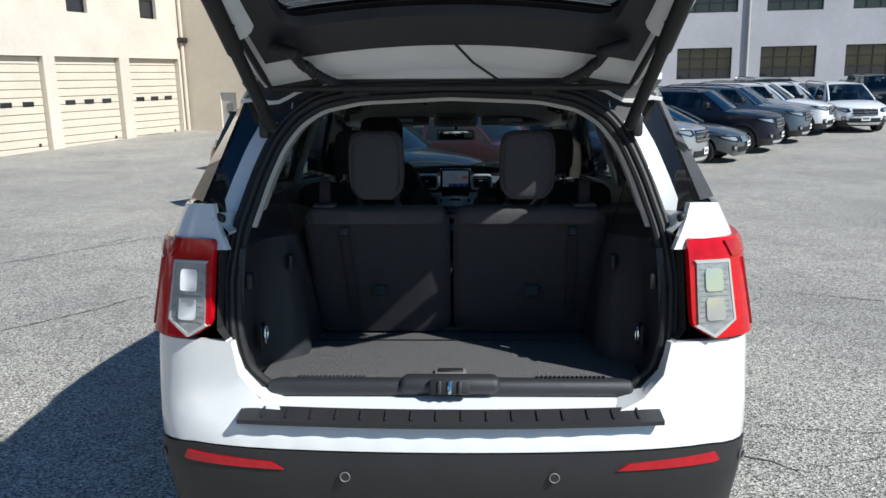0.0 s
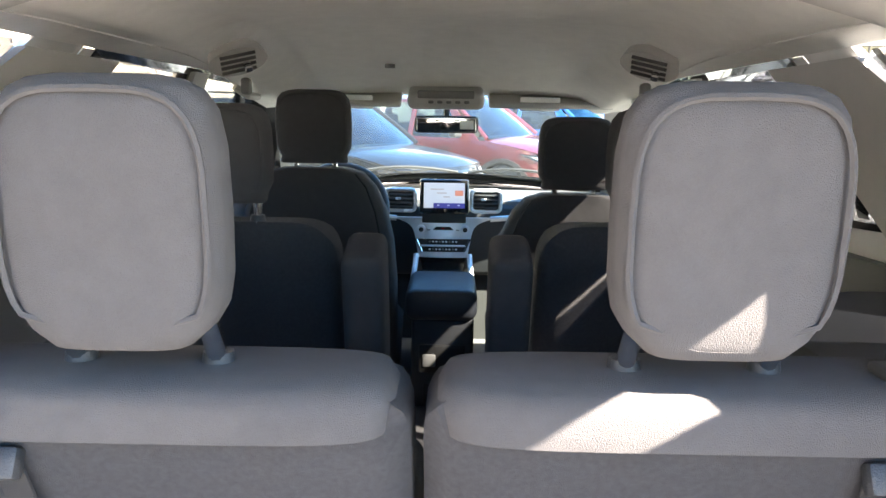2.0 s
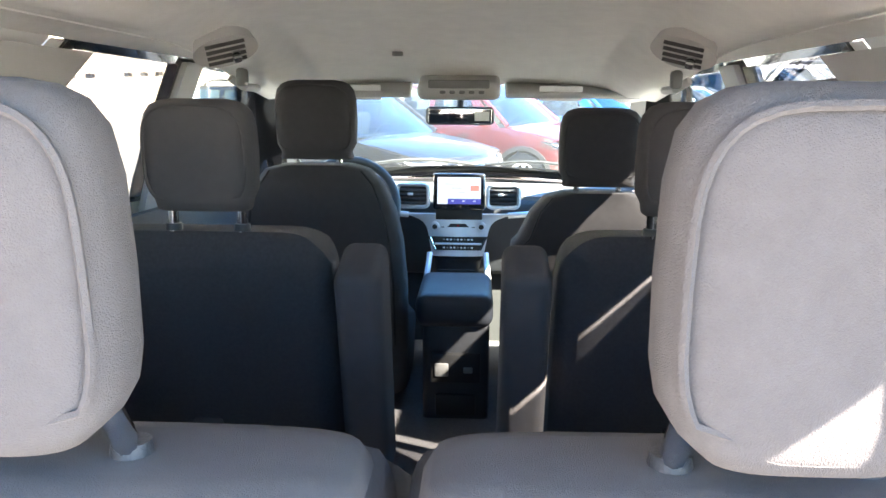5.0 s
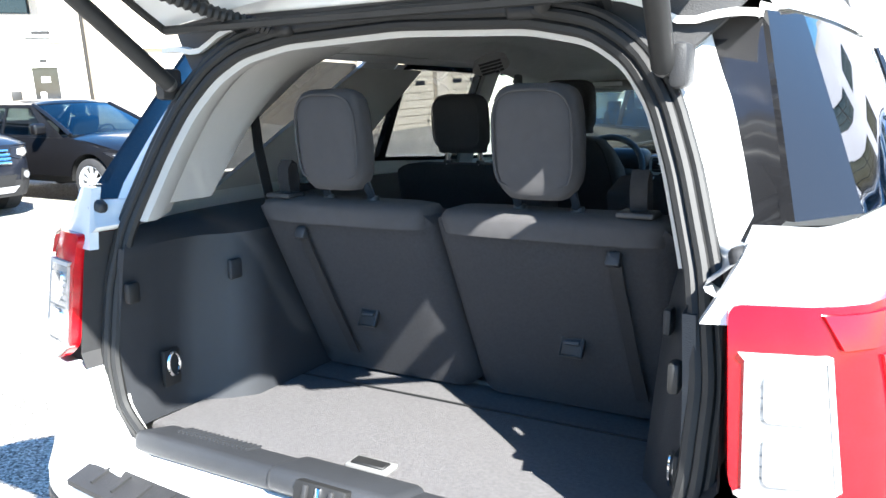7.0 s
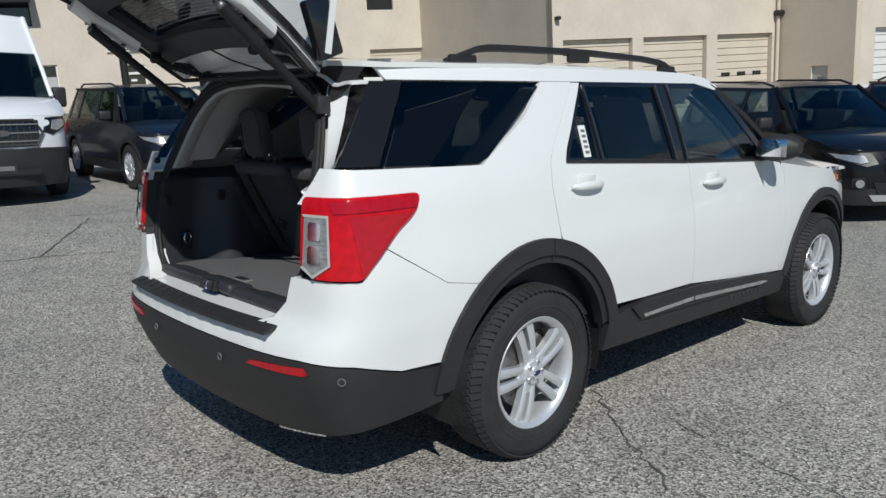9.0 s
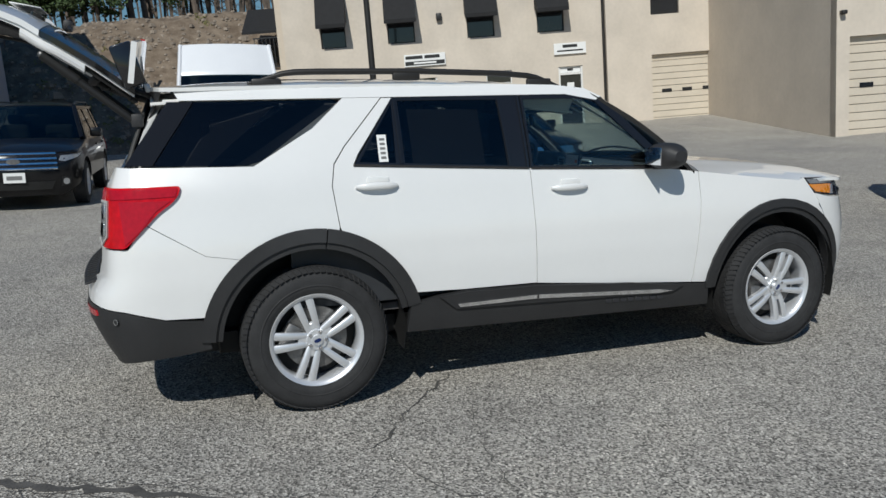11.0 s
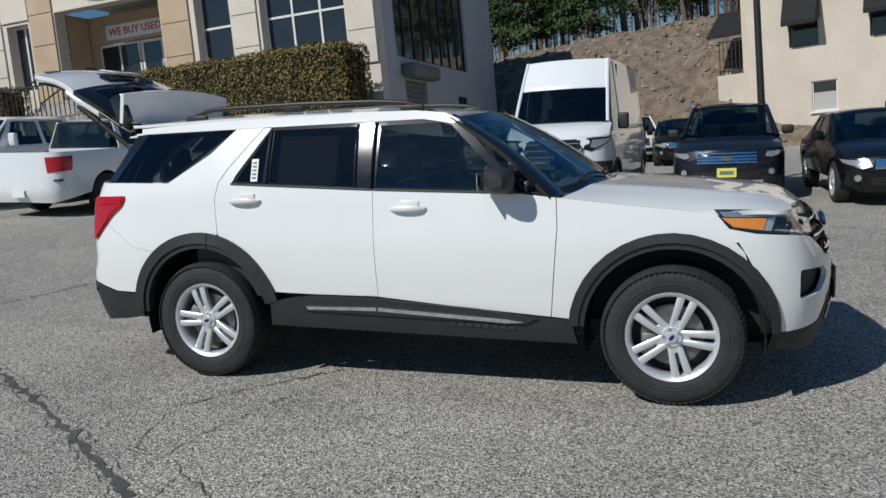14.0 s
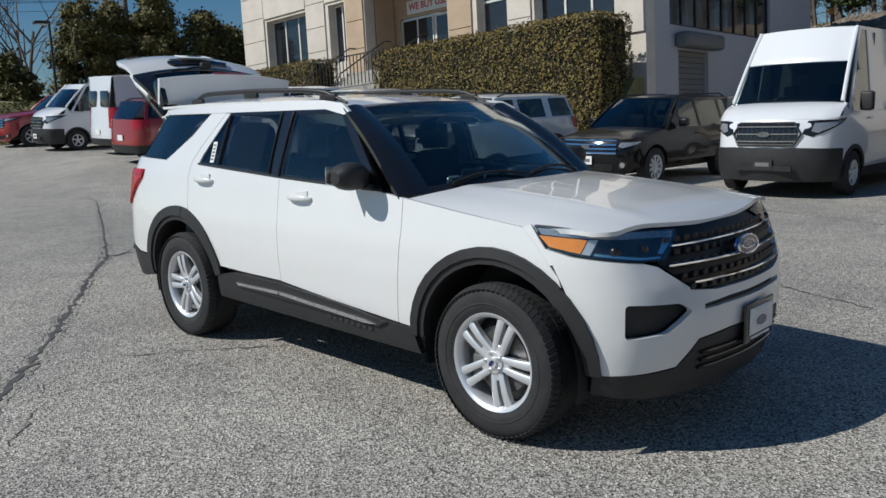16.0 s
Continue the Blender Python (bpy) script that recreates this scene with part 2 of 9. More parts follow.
def part(name, bm, material, parent=None, label="", smooth=True, angle=40):
    me = bpy.data.meshes.new(name)
    bmesh.ops.recalc_face_normals(bm, faces=bm.faces)
    bm.to_mesh(me)
    bm.free()
    return finish(name, me, material, parent, label, smooth, angle)


def add_box(bm, size, m=None, bevel=0.0, seg=2):
    """A box with its centre at the pose m, its edges rounded by bevel."""
    bevel = min(bevel, 0.42 * min(size))
    r = bmesh.ops.create_cube(bm, size=1.0, matrix=(m or Matrix()) @ Matrix.Diagonal((*size, 1)))
    if bevel:
        edges = list({e for v in r["verts"] for e in v.link_edges})
        bmesh.ops.bevel(bm, geom=edges, offset=bevel, segments=seg, profile=0.5, affect='EDGES')
    return bm


def box(name, size, at, material, parent=None, label="", bevel=0.0, rot=(0, 0, 0), seg=2):
    bm = add_box(bmesh.new(), size, pose(*at, *rot), bevel, seg)
    return part(name, bm, material, parent, label)


def add_cyl(bm, r1, r2, h, m=None, n=24):
    bmesh.ops.create_cone(bm, cap_ends=True, segments=n, radius1=r1, radius2=r2, depth=h, matrix=m or Matrix())
    return bm


def tube_along(points, radius, n=8, closed=False):
    """Vertices and faces of a round bar along points; radius may be a list."""
    pts = [Vector(p) for p in points]
    radii = radius if isinstance(radius, (list, tuple)) else [radius] * len(pts)
    verts, faces, k = [], [], len(pts)
    ref = None
    for i, p in enumerate(pts):
        a = pts[(i - 1) % k] if (closed or i) else p
        b = pts[(i + 1) % k] if (closed or i < k - 1) else p
        d = (b - a).normalized()
        if ref is None:
            ref = d.orthogonal().normalized()
        ref = (ref - d * ref.dot(d)).normalized()
        up = d.cross(ref)
        for j in range(n):
            t = 2 * math.pi * j / n
            verts.append(p + (ref * math.cos(t) + up * math.sin(t)) * radii[i])
    for i in range(k if closed else k - 1):
        for j in range(n):
            a, b = i * n + j, i * n + (j + 1) % n
            c, d = ((i + 1) % k) * n + (j + 1) % n, ((i + 1) % k) * n + j
            faces.append((a, b, c, d))
    if not closed:
        faces += [tuple(range(n - 1, -1, -1)), tuple(range((k - 1) * n, k * n))]
    return verts, faces


def bar(name, points, radius, material, parent=None, label="", n=8, closed=False):
    return link_mesh(name, *tube_along(points, radius, n, closed), material, parent, label)



def ribbon(name, points, width, material, parent=None, label="", across=(1, 0, 0), thick=0.003):
    """Flat webbing along points, its width laid along across."""
    pts = [Vector(p) for p in points]
    secs = []
    for i, p in enumerate(pts):
        d = (pts[min(i + 1, len(pts) - 1)] - pts[max(i - 1, 0)]).normalized()
        a = (Vector(across) - d * Vector(across).dot(d)).normalized()
        n = d.cross(a) * thick / 2
        a = a * width / 2
        secs.append([p - a - n, p + a - n, p + a + n, p - a + n])
    return link_mesh(name, *loft(secs), material, parent, label)


def loft(sections, closed=True, caps=True):
    """Skin between loops of equal length."""
    k, n = len(sections), len(sections[0])
    verts = [v for s in sections for v in s]
    faces = []
    for i in range(k - 1):
        for j in range(n if closed else n - 1):
            a, b = i * n + j, i * n + (j + 1) % n
            faces.append((a, b, b + n, a + n))
    if caps and closed:
        faces += [tuple(range(n - 1, -1, -1)), tuple(range((k - 1) * n, k * n))]
    return verts, faces


def super_loop(cx, cy, cz, rx, ry, p=2.6, n=28, tilt=0.0):
    """A level rounded-rectangle loop; tilt leans its y with x = 0 kept."""
    out = []
    for j in range(n):
        t = 2 * math.pi * (j + 0.5) / n
        c, s = math.cos(t), math.sin(t)
        out.append((cx + rx * math.copysign(abs(c) ** (2 / p), c), cy + ry * math.copysign(abs(s) ** (2 / p), s), cz))
    return out


def inside(pt, poly):
    x, y = pt
    c, j = False, len(poly) - 1
    for i in range(len(poly)):
        (xi, yi), (xj, yj) = poly[i], poly[j]
        if (yi > y) != (yj > y) and x < (xj - xi) * (y - yi) / (yj - yi) + xi:
            c = not c
        j = i
    return c


def resample(poly, step):
    out = []
    for i, a in enumerate(poly):
        b = poly[(i + 1) % len(poly)]
        L = math.hypot(b[0] - a[0], b[1] - a[1])
        k = max(1, int(round(L / step)))
        out += [(a[0] + (b[0] - a[0]) * j / k, a[1] + (b[1] - a[1]) * j / k) for j in range(k)]
    return out


def rounded(poly, r, n=4):
    """The outline with its corners rounded by about r."""
    out, k = [], len(poly)
    for i in range(k):
        p, a, b = Vector(poly[i]), Vector(poly[i - 1]), Vector(poly[(i + 1) % k])
        ra = min(r, (a - p).length * 0.45, (b - p).length * 0.45)
        q0, q1 = p + (a - p).normalized() * ra, p + (b - p).normalized() * ra
        for j in range(n + 1):
            t = j / n
            out.append(tuple((1 - t) ** 2 * q0 + 2 * t * (1 - t) * p + t * t * q1))
    return out


def sheet(poly, holes=(), step=0.06):
    """A flat outline filled with an even mesh: 2D points and triangles."""
    loops = [resample(poly, step)] + [resample(h, step) for h in holes]
    pts, edges = [], []
    for lp in loops:
        o = len(pts)
        pts += lp
        edges += [(o + i, o + (i + 1) % len(lp)) for i in range(len(lp))]
    xs, ys = [p[0] for p in loops[0]], [p[1] for p in loops[0]]
    bpts = np.array(pts)
    gx = np.arange(min(xs) + step / 2, max(xs), step)
    gy = np.arange(min(ys) + step / 2, max(ys), step)
    for i, x in enumerate(gx):
        for y in gy + (step / 2 if i % 2 else 0):
            if inside((x, y), loops[0]) and not any(inside((x, y), h) for h in loops[1:]):
                if np.min((bpts[:, 0] - x) ** 2 + (bpts[:, 1] - y) ** 2) > (0.45 * step) ** 2:
                    pts.append((x, y))
    r = delaunay_2d_cdt([Vector(p) for p in pts], edges, [], 0, 1e-5)
    vs = [(v.x, v.y) for v in r[0]]
    tris = []
    for f in r[2]:
        c = (sum(vs[i][0] for i in f) / len(f), sum(vs[i][1] for i in f) / len(f))
        if inside(c, loops[0]) and not any(inside(c, h) for h in loops[1:]):
            tris.append(tuple(f))
    return vs, tris


def slab_data(vs, tris, outer, inner):
    """Both skins and the rim of a sheet, mapped by outer() and inner()."""
    n = len(vs)
    verts = [outer(*v) for v in vs] + [inner(*v) for v in vs]
    faces = list(tris) + [tuple(i + n for i in reversed(t)) for t in tris]
    count = {}
    for t in tris:
        for i in range(len(t)):
            a, b = t[i], t[(i + 1) % len(t)]
            count[(a, b)] = count.get((a, b), 0) + 1
    for a, b in count:
        if (b, a) not in count:
            faces.append((b, a, a + n, b + n))
    return verts, faces


def text_part(name, words, size, m, material, parent=None, label="", depth=0.004, bold=0.0):
    cu = bpy.data.curves.new(name, 'FONT')
    cu.body, cu.size, cu.extrude, cu.align_x, cu.align_y, cu.offset = words, size, depth, 'CENTER', 'CENTER', bold
    tmp = bpy.data.objects.new(name, cu)
    me = bpy.data.meshes.new_from_object(tmp)
    bpy.data.objects.remove(tmp)
    bpy.data.curves.remove(cu)
    me.materials.append(material)
    ob = new(name, me)
    ob.matrix_basis = m
    if parent is not None:
        ob.parent = parent
    if label:
        ob["label"] = label
    return ob

# ---- ground ----
def ease(a, b, v):
    t = min(1.0, max(0.0, (v - a) / (b - a)))
    return t * t * (3 - 2 * t)


def height(x, y):
    """The lot: one even slope round the car, levelling out ahead, rising behind and towards the buildings."""
    if y < 5:
        a = -0.0526 * max(y, -45)
    else:
        a = -0.263 - 0.289 * (1 - math.exp(-(y - 5) / 5.5)) + 0.03 * max(0.0, min(y, 60) - 20)
    b = -0.0147 * min(max(x, -40), 12)
    c = 0.022 * max(0.0, min(-x - 2.5, 8.5)) * (1 - ease(8, 20, y))
    d = 0.04 * max(0.0, min(-x - 14, 20)) * ease(0, 14, y)
    e = 0.03 * max(0.0, min(-y - 2, 26)) * ease(3, 7, -x)
    return a + b + c + d + e


def ground_at(x, y, turn=0.0):
    """A pose on the lot that leans with it; turn: degrees, 0 faces +y."""
    h = 1.4
    n = Vector((height(x - h, y) - height(x + h, y), height(x, y - h) - height(x, y + h), 2 * h)).normalized()
    q = Vector((0, 0, 1)).rotation_difference(n).to_matrix().to_4x4()
    return Matrix.Translation((x, y, height(x, y))) @ q @ pose(0, 0, 0, 0, 0, turn)


def ground_sheet():
    near = [i * 0.75 for i in range(-40, 41)]
    far = [34, 40, 48, 60, 80, 120, 200, 400, 900]
    xs = [-v for v in reversed(far)] + near + far
    verts = [(x, y, height(x, y)) for y in xs for x in xs]
    n = len(xs)
    faces = [(j * n + i, j * n + i + 1, (j + 1) * n + i + 1, (j + 1) * n + i) for j in range(n - 1) for i in range(n - 1)]
    ob = link_mesh("ground", verts, faces, ASPHALT)
    tagged(ob, "worn grey asphalt car park with fine aggregate", "ground", kind="structure")


ground_sheet()


def strip(name, points, widths, material, label, category, lift=0.004):
    """A flat band laid on the lot along points."""
    verts, faces = [], []
    for i, (x, y) in enumerate(points):
        a, b = Vector(points[max(0, i - 1)]), Vector(points[min(len(points) - 1, i + 1)])
        d = (b - a).normalized()
        w = widths[i] if isinstance(widths, (list, tuple)) else widths
        for s in (-1, 1):
            px, py = x - d.y * w / 2 * s, y + d.x * w / 2 * s
            verts.append((px, py, height(px, py) + lift))
    for i in range(len(points) - 1):
        faces.append((2 * i, 2 * i + 1, 2 * i + 3, 2 * i + 2))
    ob = link_mesh(name, verts, faces, material, smooth=False)
    return tagged(ob, label, category, kind="structure")


def crack(points, w, seed, name="asphalt_crack"):
    """A jagged filled crack through points."""
    rnd = random.Random(seed)
    out, ws = [], []
    for (x0, y0), (x1, y1) in zip(points, points[1:]):
        L = math.hypot(x1 - x0, y1 - y0)
        k = max(2, int(L / 0.055))
        for j in range(k):
            t = j / k
            out.append((x0 + (x1 - x0) * t + rnd.gauss(0, 0.013), y0 + (y1 - y0) * t + rnd.gauss(0, 0.013)))
            ws.append(w * rnd.uniform(0.35, 1.5))
    strip(name, out, ws, CRACKSEAL, "dark jagged crack in the asphalt, partly filled", "crack", 0.004)


# ---- buildings ----
def facade(name, m, outline, holes, material, depth=0.25, parent=None, label=""):
    """A wall in its own plane: x along it, z up, y into it."""
    vs, tris = sheet(outline, holes, 1.6)
    return link_mesh(name, *slab_data(vs, tris, lambda u, z: m @ Vector((u, 0, z)), lambda u, z: m @ Vector((u, depth, z))), material, parent, label, smooth=False)


def rect(u0, u1, z0, z1):
    return [(u0, z0), (u1, z0), (u1, z1), (u0, z1)]


def window_unit(name, m, u0, u1, z0, z1, parent, cols=1, rows=1, frame=None, depth=0.16, bar_w=0.05, glass=None):
    """A framed window set back into its opening, with panes and bars."""
    frame = frame or FRAMEDARK
    bm = bmesh.new()
    w, h = u1 - u0, z1 - z0
    for i in range(cols + 1):
        add_box(bm, (bar_w, 0.07, h), m @ pose(u0 + w * i / cols + (bar_w / 2 if i == 0 else -bar_w / 2 if i == cols else 0), depth, z0 + h / 2))
    for j in range(rows + 1):
        add_box(bm, (w - 2 * bar_w - 0.004, 0.062, bar_w), m @ pose((u0 + u1) / 2, depth, z0 + h * j / rows + (bar_w / 2 if j == 0 else -bar_w / 2 if j == rows else 0)))
    win = part(name, bm, frame, parent, smooth=False)
    for i in range(cols):
        for j in range(rows):
            bm = add_box(bmesh.new(), (w / cols - 0.01, 0.012, h / rows - 0.01), m @ pose(u0 + w * (i + 0.5) / cols, depth + 0.01, z0 + h * (j + 0.5) / rows))
            part("pane", bm, glass or WINDARK, win, smooth=False)
    return win


def garage_door(m, u0, u1, z0, z1, parent, material, lights=3, glass_row=0.52):
    """A sectional door of ribbed panels with a row of small dark lights."""
    d = root_part("garage_door", parent)
    n = 12
    h = (z1 - z0) / n
    for k in range(n):
        bm = add_box(bmesh.new(), (u1 - u0 - 0.04, 0.05, h - 0.018), m @ pose((u0 + u1) / 2, 0.2, z0 + h * (k + 0.5)), 0.012, 1)
        part("panel", bm, material, d, smooth=False)
    part("backing", add_box(bmesh.new(), (u1 - u0, 0.03, z1 - z0), m @ pose((u0 + u1) / 2, 0.235, (z0 + z1) / 2)), CONCRETE, d, smooth=False)
    for k in range(lights):
        u = u0 + (u1 - u0) * (k + 0.75) / (lights + 0.5)
        part("door_light", add_box(bmesh.new(), (0.42, 0.02, 0.15), m @ pose(u, 0.167, z0 + (z1 - z0) * glass_row), 0.03, 2), WINDARK, d, smooth=False)
    part("lock", add_cyl(bmesh.new(), 0.05, 0.05, 0.03, m @ pose(u1 - 0.35, 0.165, z0 + 0.3, 90), 12), SIGNBLACK, d)
    return d


def root_part(name, parent):
    ob = new(name)
    ob.parent = parent
    ob.empty_display_size = 0.1
    return ob


WALL_TURN = 72.5
OFF = pose(-29.28, 5.68, 0, 0, 0, WALL_TURN)


def office():
    b = root("office_building", "cream stucco two-storey office and workshop building with black awnings", "building", kind="structure")
    ups = [(1.55, 2.6), (4.35, 5.5), (7.7, 8.85), (10.65, 11.8)]
    lows = [(2.3, 3.2, 1.72, 2.87), (8.37, 9.47, 1.52, 2.81)]
    doors = [(5.33, 6.3, 0.0, 2.74), (11.46, 12.5, 0.0, 2.77)]
    holes = [rect(a, c, 4.25, 5.9) for a, c in ups] + [rect(*w) for w in lows] + [rect(a, c, max(0.12, z), t) for a, c, z, t in doors]
    facade("wall_north", OFF, rect(0, 13.5, -1.0, 7.6), holes, STUCCO2, 0.3, b)
    for a, c in ups:
        window_unit("window", OFF, a, c, 4.25, 5.9, b, 1, 2, FRAMEDARK)
        # sloping canvas hood over each upper window
        w, z1, z0, out = c - a + 0.16, 6.45, 5.0, 0.85
        prof = [(0.0, z1), (-0.25, z1 - 0.12), (-out, z0 + 0.16), (-out, z0), (0.0, z0 + 0.25)]
        secs = [[tuple(OFF @ Vector((u, y - 0.004, z))) for y, z in prof] for u in (a - 0.08, c + 0.08)]
        link_mesh("awning", *loft(secs), CANVAS, b, "black canvas awning", smooth=False)
    for u0, u1, z0, z1 in lows:
        wdw = window_unit("window", OFF, u0, u1, z0, z1, b, 1, 1, FRAMEWHITE, 0.1)
        part("blind", add_box(bmesh.new(), (u1 - u0 - 0.12, 0.01, (z1 - z0) * 0.58), OFF @ pose((u0 + u1) / 2, 0.098, z0 + (z1 - z0) * 0.33)), PALETRIM, wdw, "pale lowered blind")
        box_in = add_box(bmesh.new(), (u1 - u0 + 0.16, 0.1, 0.07), OFF @ pose((u0 + u1) / 2, -0.04, z0 - 0.04))
        part("sill", box_in, FRAMEWHITE, wdw)
    for i, (u0, u1, z0, z1) in enumerate(doors):
        d = root_part("entrance_door", b)
        part("door_leaf", add_box(bmesh.new(), (u1 - u0 - 0.16, 0.05, z1 - 0.45), OFF @ pose((u0 + u1) / 2, 0.14, (z1 - 0.35) / 2 + 0.1)), WINDARK, d)
        for u in (u0 + 0.04, u1 - 0.04):
            part("door_frame", add_box(bmesh.new(), (0.08, 0.12, z1 - 0.1), OFF @ pose(u, 0.1, z1 / 2 + 0.05)), FRAMEWHITE, d)
        part("door_frame", add_box(bmesh.new(), (u1 - u0, 0.1, 0.09), OFF @ pose((u0 + u1) / 2, 0.1, z1 - 0.3)), FRAMEWHITE, d)
        part("transom", add_box(bmesh.new(), (u1 - u0 - 0.18, 0.03, 0.24), OFF @ pose((u0 + u1) / 2, 0.12, z1 - 0.13)), SIGNWHITE if i else WINDARK, d)
        if i == 0:
            text_part("lettering", "OFFICE", 0.16, OFF @ pose((u0 + u1) / 2, 0.108, z1 - 0.78, 90), SIGNWHITE, d)
            part("number_bar", add_box(bmesh.new(), (0.22, 0.006, 0.08), OFF @ pose((u0 + u1) / 2, 0.111, z1 - 0.56)), SIGNWHITE, d)
            part("notice", add_box(bmesh.new(), (0.16, 0.006, 0.3), OFF @ pose(u0 + 0.27, 0.111, 1.45)), SIGNWHITE, d)
        else:
            part("notice", add_box(bmesh.new(), (0.3, 0.006, 0.2), OFF @ pose((u0 + u1) / 2, 0.111, 2.0)), SIGNWHITE, d)
            part("notice", add_box(bmesh.new(), (0.2, 0.006, 0.24), OFF @ pose((u0 + u1) / 2 - 0.15, 0.111, 1.45)), SIGNWHITE, d)
            part("number_bar", add_box(bmesh.new(), (0.24, 0.006, 0.1), OFF @ pose((u0 + u1) / 2, 0.1, z1 - 0.13)), SIGNBLACK, d)
    # boards over the doors
    s = root_part("sign_board", b)
    part("board", add_box(bmesh.new(), (1.74, 0.08, 0.5), OFF @ pose(5.83, -0.05, 3.5)), SIGNWHITE, s)
    for u0, u1 in ((5.02, 5.74), (5.82, 6.46)):
        part("bar", add_box(bmesh.new(), (u1 - u0, 0.006, 0.13), OFF @ pose((u0 + u1) / 2, -0.094, 3.62)), SIGNBLACK, s)
    part("bar", add_box(bmesh.new(), (1.66, 0.012, 0.16), OFF @ pose(5.83, -0.094, 3.38)), SIGNBLACK, s, "black band with unreadable figures")
    part("bar", add_box(bmesh.new(), (0.95, 0.006, 0.07), OFF @ pose(5.83, -0.104, 3.38)), SIGNWHITE, s)
    s = root_part("sign_board", b)
    part("board", add_box(bmesh.new(), (1.36, 0.08, 0.46), OFF @ pose(11.98, -0.05, 3.51)), SIGNWHITE, s)
    part("bar", add_box(bmesh.new(), (0.62, 0.006, 0.12), OFF @ pose(11.98, -0.094, 3.61)), SIGNBLACK, s)
    part("bar", add_box(bmesh.new(), (1.1, 0.006, 0.06), OFF @ pose(11.98, -0.094, 3.42)), SIGNBLACK, s)
    # mailbox and wall lamps
    part("mailbox", add_box(bmesh.new(), (0.34, 0.12, 0.4), OFF @ pose(10.9, -0.06, 1.45), 0.02, 2), SIGNBLACK, b)
    for u, z in ((6.55, 5.2), (4.9, 1.7)):
        part("wall_lamp", add_box(bmesh.new(), (0.24, 0.2, 0.3), OFF @ pose(u, -0.1, z), 0.05, 2), SIGNBLACK, b)
    # gable wall, roof and the porch rail at the hill end
    facade("side_wall", OFF @ pose(0.004, 0.304, 0, 0, 0, 90), rect(0, 9, -1.0, 7.6), [], STUCCO, 0.3, b)
    part("roof", add_box(bmesh.new(), (36, 12, 0.3), OFF @ pose(17.8, 6.1, 7.76)), CONCRETE, b)
    part("porch_wall", add_box(bmesh.new(), (1.45, 2.4, 4.6), OFF @ pose(-0.73, 1.85, 1.29), 0.02, 1), STUCCO2, b)
    for k in range(9):
        part("railing_bar", add_box(bmesh.new(), (0.03, 0.03, 1.35), OFF @ pose(-1.36 + 0.165 * k, 0.75, 4.27)), SIGNBLACK, b)
    for z in (3.75, 4.96):
        part("railing_rail", add_box(bmesh.new(), (1.42, 0.05, 0.05), OFF @ pose(-0.70, 0.75, z)), SIGNBLACK, b)
    aw = [[tuple(OFF @ Vector((u, y, z))) for y, z in ((0.7, 5.15 + dz), (0.7, 5.05 + dz), (2.6, 5.9 + dz), (2.6, 6.3 + dz))] for u, dz in ((-1.85, 0.1), (-0.004, 0.1))]
    link_mesh("porch_awning", *loft(aw), CANVAS, b, "black canvas porch awning", smooth=False)
    # the middle section with a wide opening
    mid = OFF @ pose(13.5, -0.25, 0)
    wins = [(1.9, 3.1), (5.5, 6.7)]
    facade("wall_east", mid, rect(0, 8.6, -1.0, 7.6), [rect(a, c, 4.6, 5.9) for a, c in wins] + [rect(1.9, 7.6, -0.2, 2.97)], STUCCO2, 0.5, b)
    for a, c in wins:
        window_unit("window", mid, a, c, 4.6, 5.9, b, 1, 2)
    garage_door(mid, 1.9, 7.6, -0.2, 2.97, b, GARAGE, 6)
    part("downpipe", add_cyl(bmesh.new(), 0.06, 0.06, 8.0, OFF @ pose(13.42, -0.1, 3.6), 10), FRAMEDARK, b)
    # garage wing
    gw = pose(-13.79, 19.51, 0, 0, 0, WALL_TURN)
    doors = [(0.4, 3.25), (3.72, 6.6), (7.1, 9.85)]
    ws = [(1.0, 1.9), (4.45, 5.35), (7.9, 8.8)]
    facade("wall_garage", gw, rect(0, 10.15, -1.2, 8.2), [rect(a, c, -0.4, 2.6) for a, c in doors] + [rect(a, c, 4.0, 5.3) for a, c in ws], STUCCO2, 0.35, b)
    for a, c in doors:
        garage_door(gw, a, c, -0.4, 2.6, b, GARAGE)
    for a, c in ws:
        window_unit("window", gw, a, c, 4.0, 5.3, b, 1, 2)
    facade("wall_return", gw @ pose(0, 11.0, 0, 0, 0, -90), rect(0, 10.99, -1.2, 8.2), [], STUCCO, 0.3, b)
    r2 = gw @ pose(10.15, 0, 0, 0, 0, -90)
    facade("wall_projection", r2, rect(0, 3.3, -1.2, 8.2), [rect(1.55, 2.25, -0.9, 1.3)], STUCCO, 0.3, b)
    part("metal_door", add_box(bmesh.new(), (0.7, 0.05, 2.2), r2 @ pose(1.9, 0.1, 0.2)), PALETRIM, b, "pale grey metal service door")
    part("door_vent", add_box(bmesh.new(), (0.22, 0.02, 0.3), r2 @ pose(1.9, 0.06, 0.75)), GREYTRIM, b)
    f3 = gw @ pose(10.15, -3.3, 0)
    facade("wall_bay", f3, rect(0.3, 14, -1.2, 8.2), [rect(1.0, 5.4, -0.6, 2.5)], STUCCO2, 0.3, b)
    garage_door(f3, 1.0, 5.4, -0.6, 2.5, b, FRAMEWHITE, 4, 0.28)
    part("wall_lamp", add_box(bmesh.new(), (0.3, 0.3, 0.2), gw @ pose(10.0, -0.15, 3.3), 0.05, 2), FRAMEDARK, b)
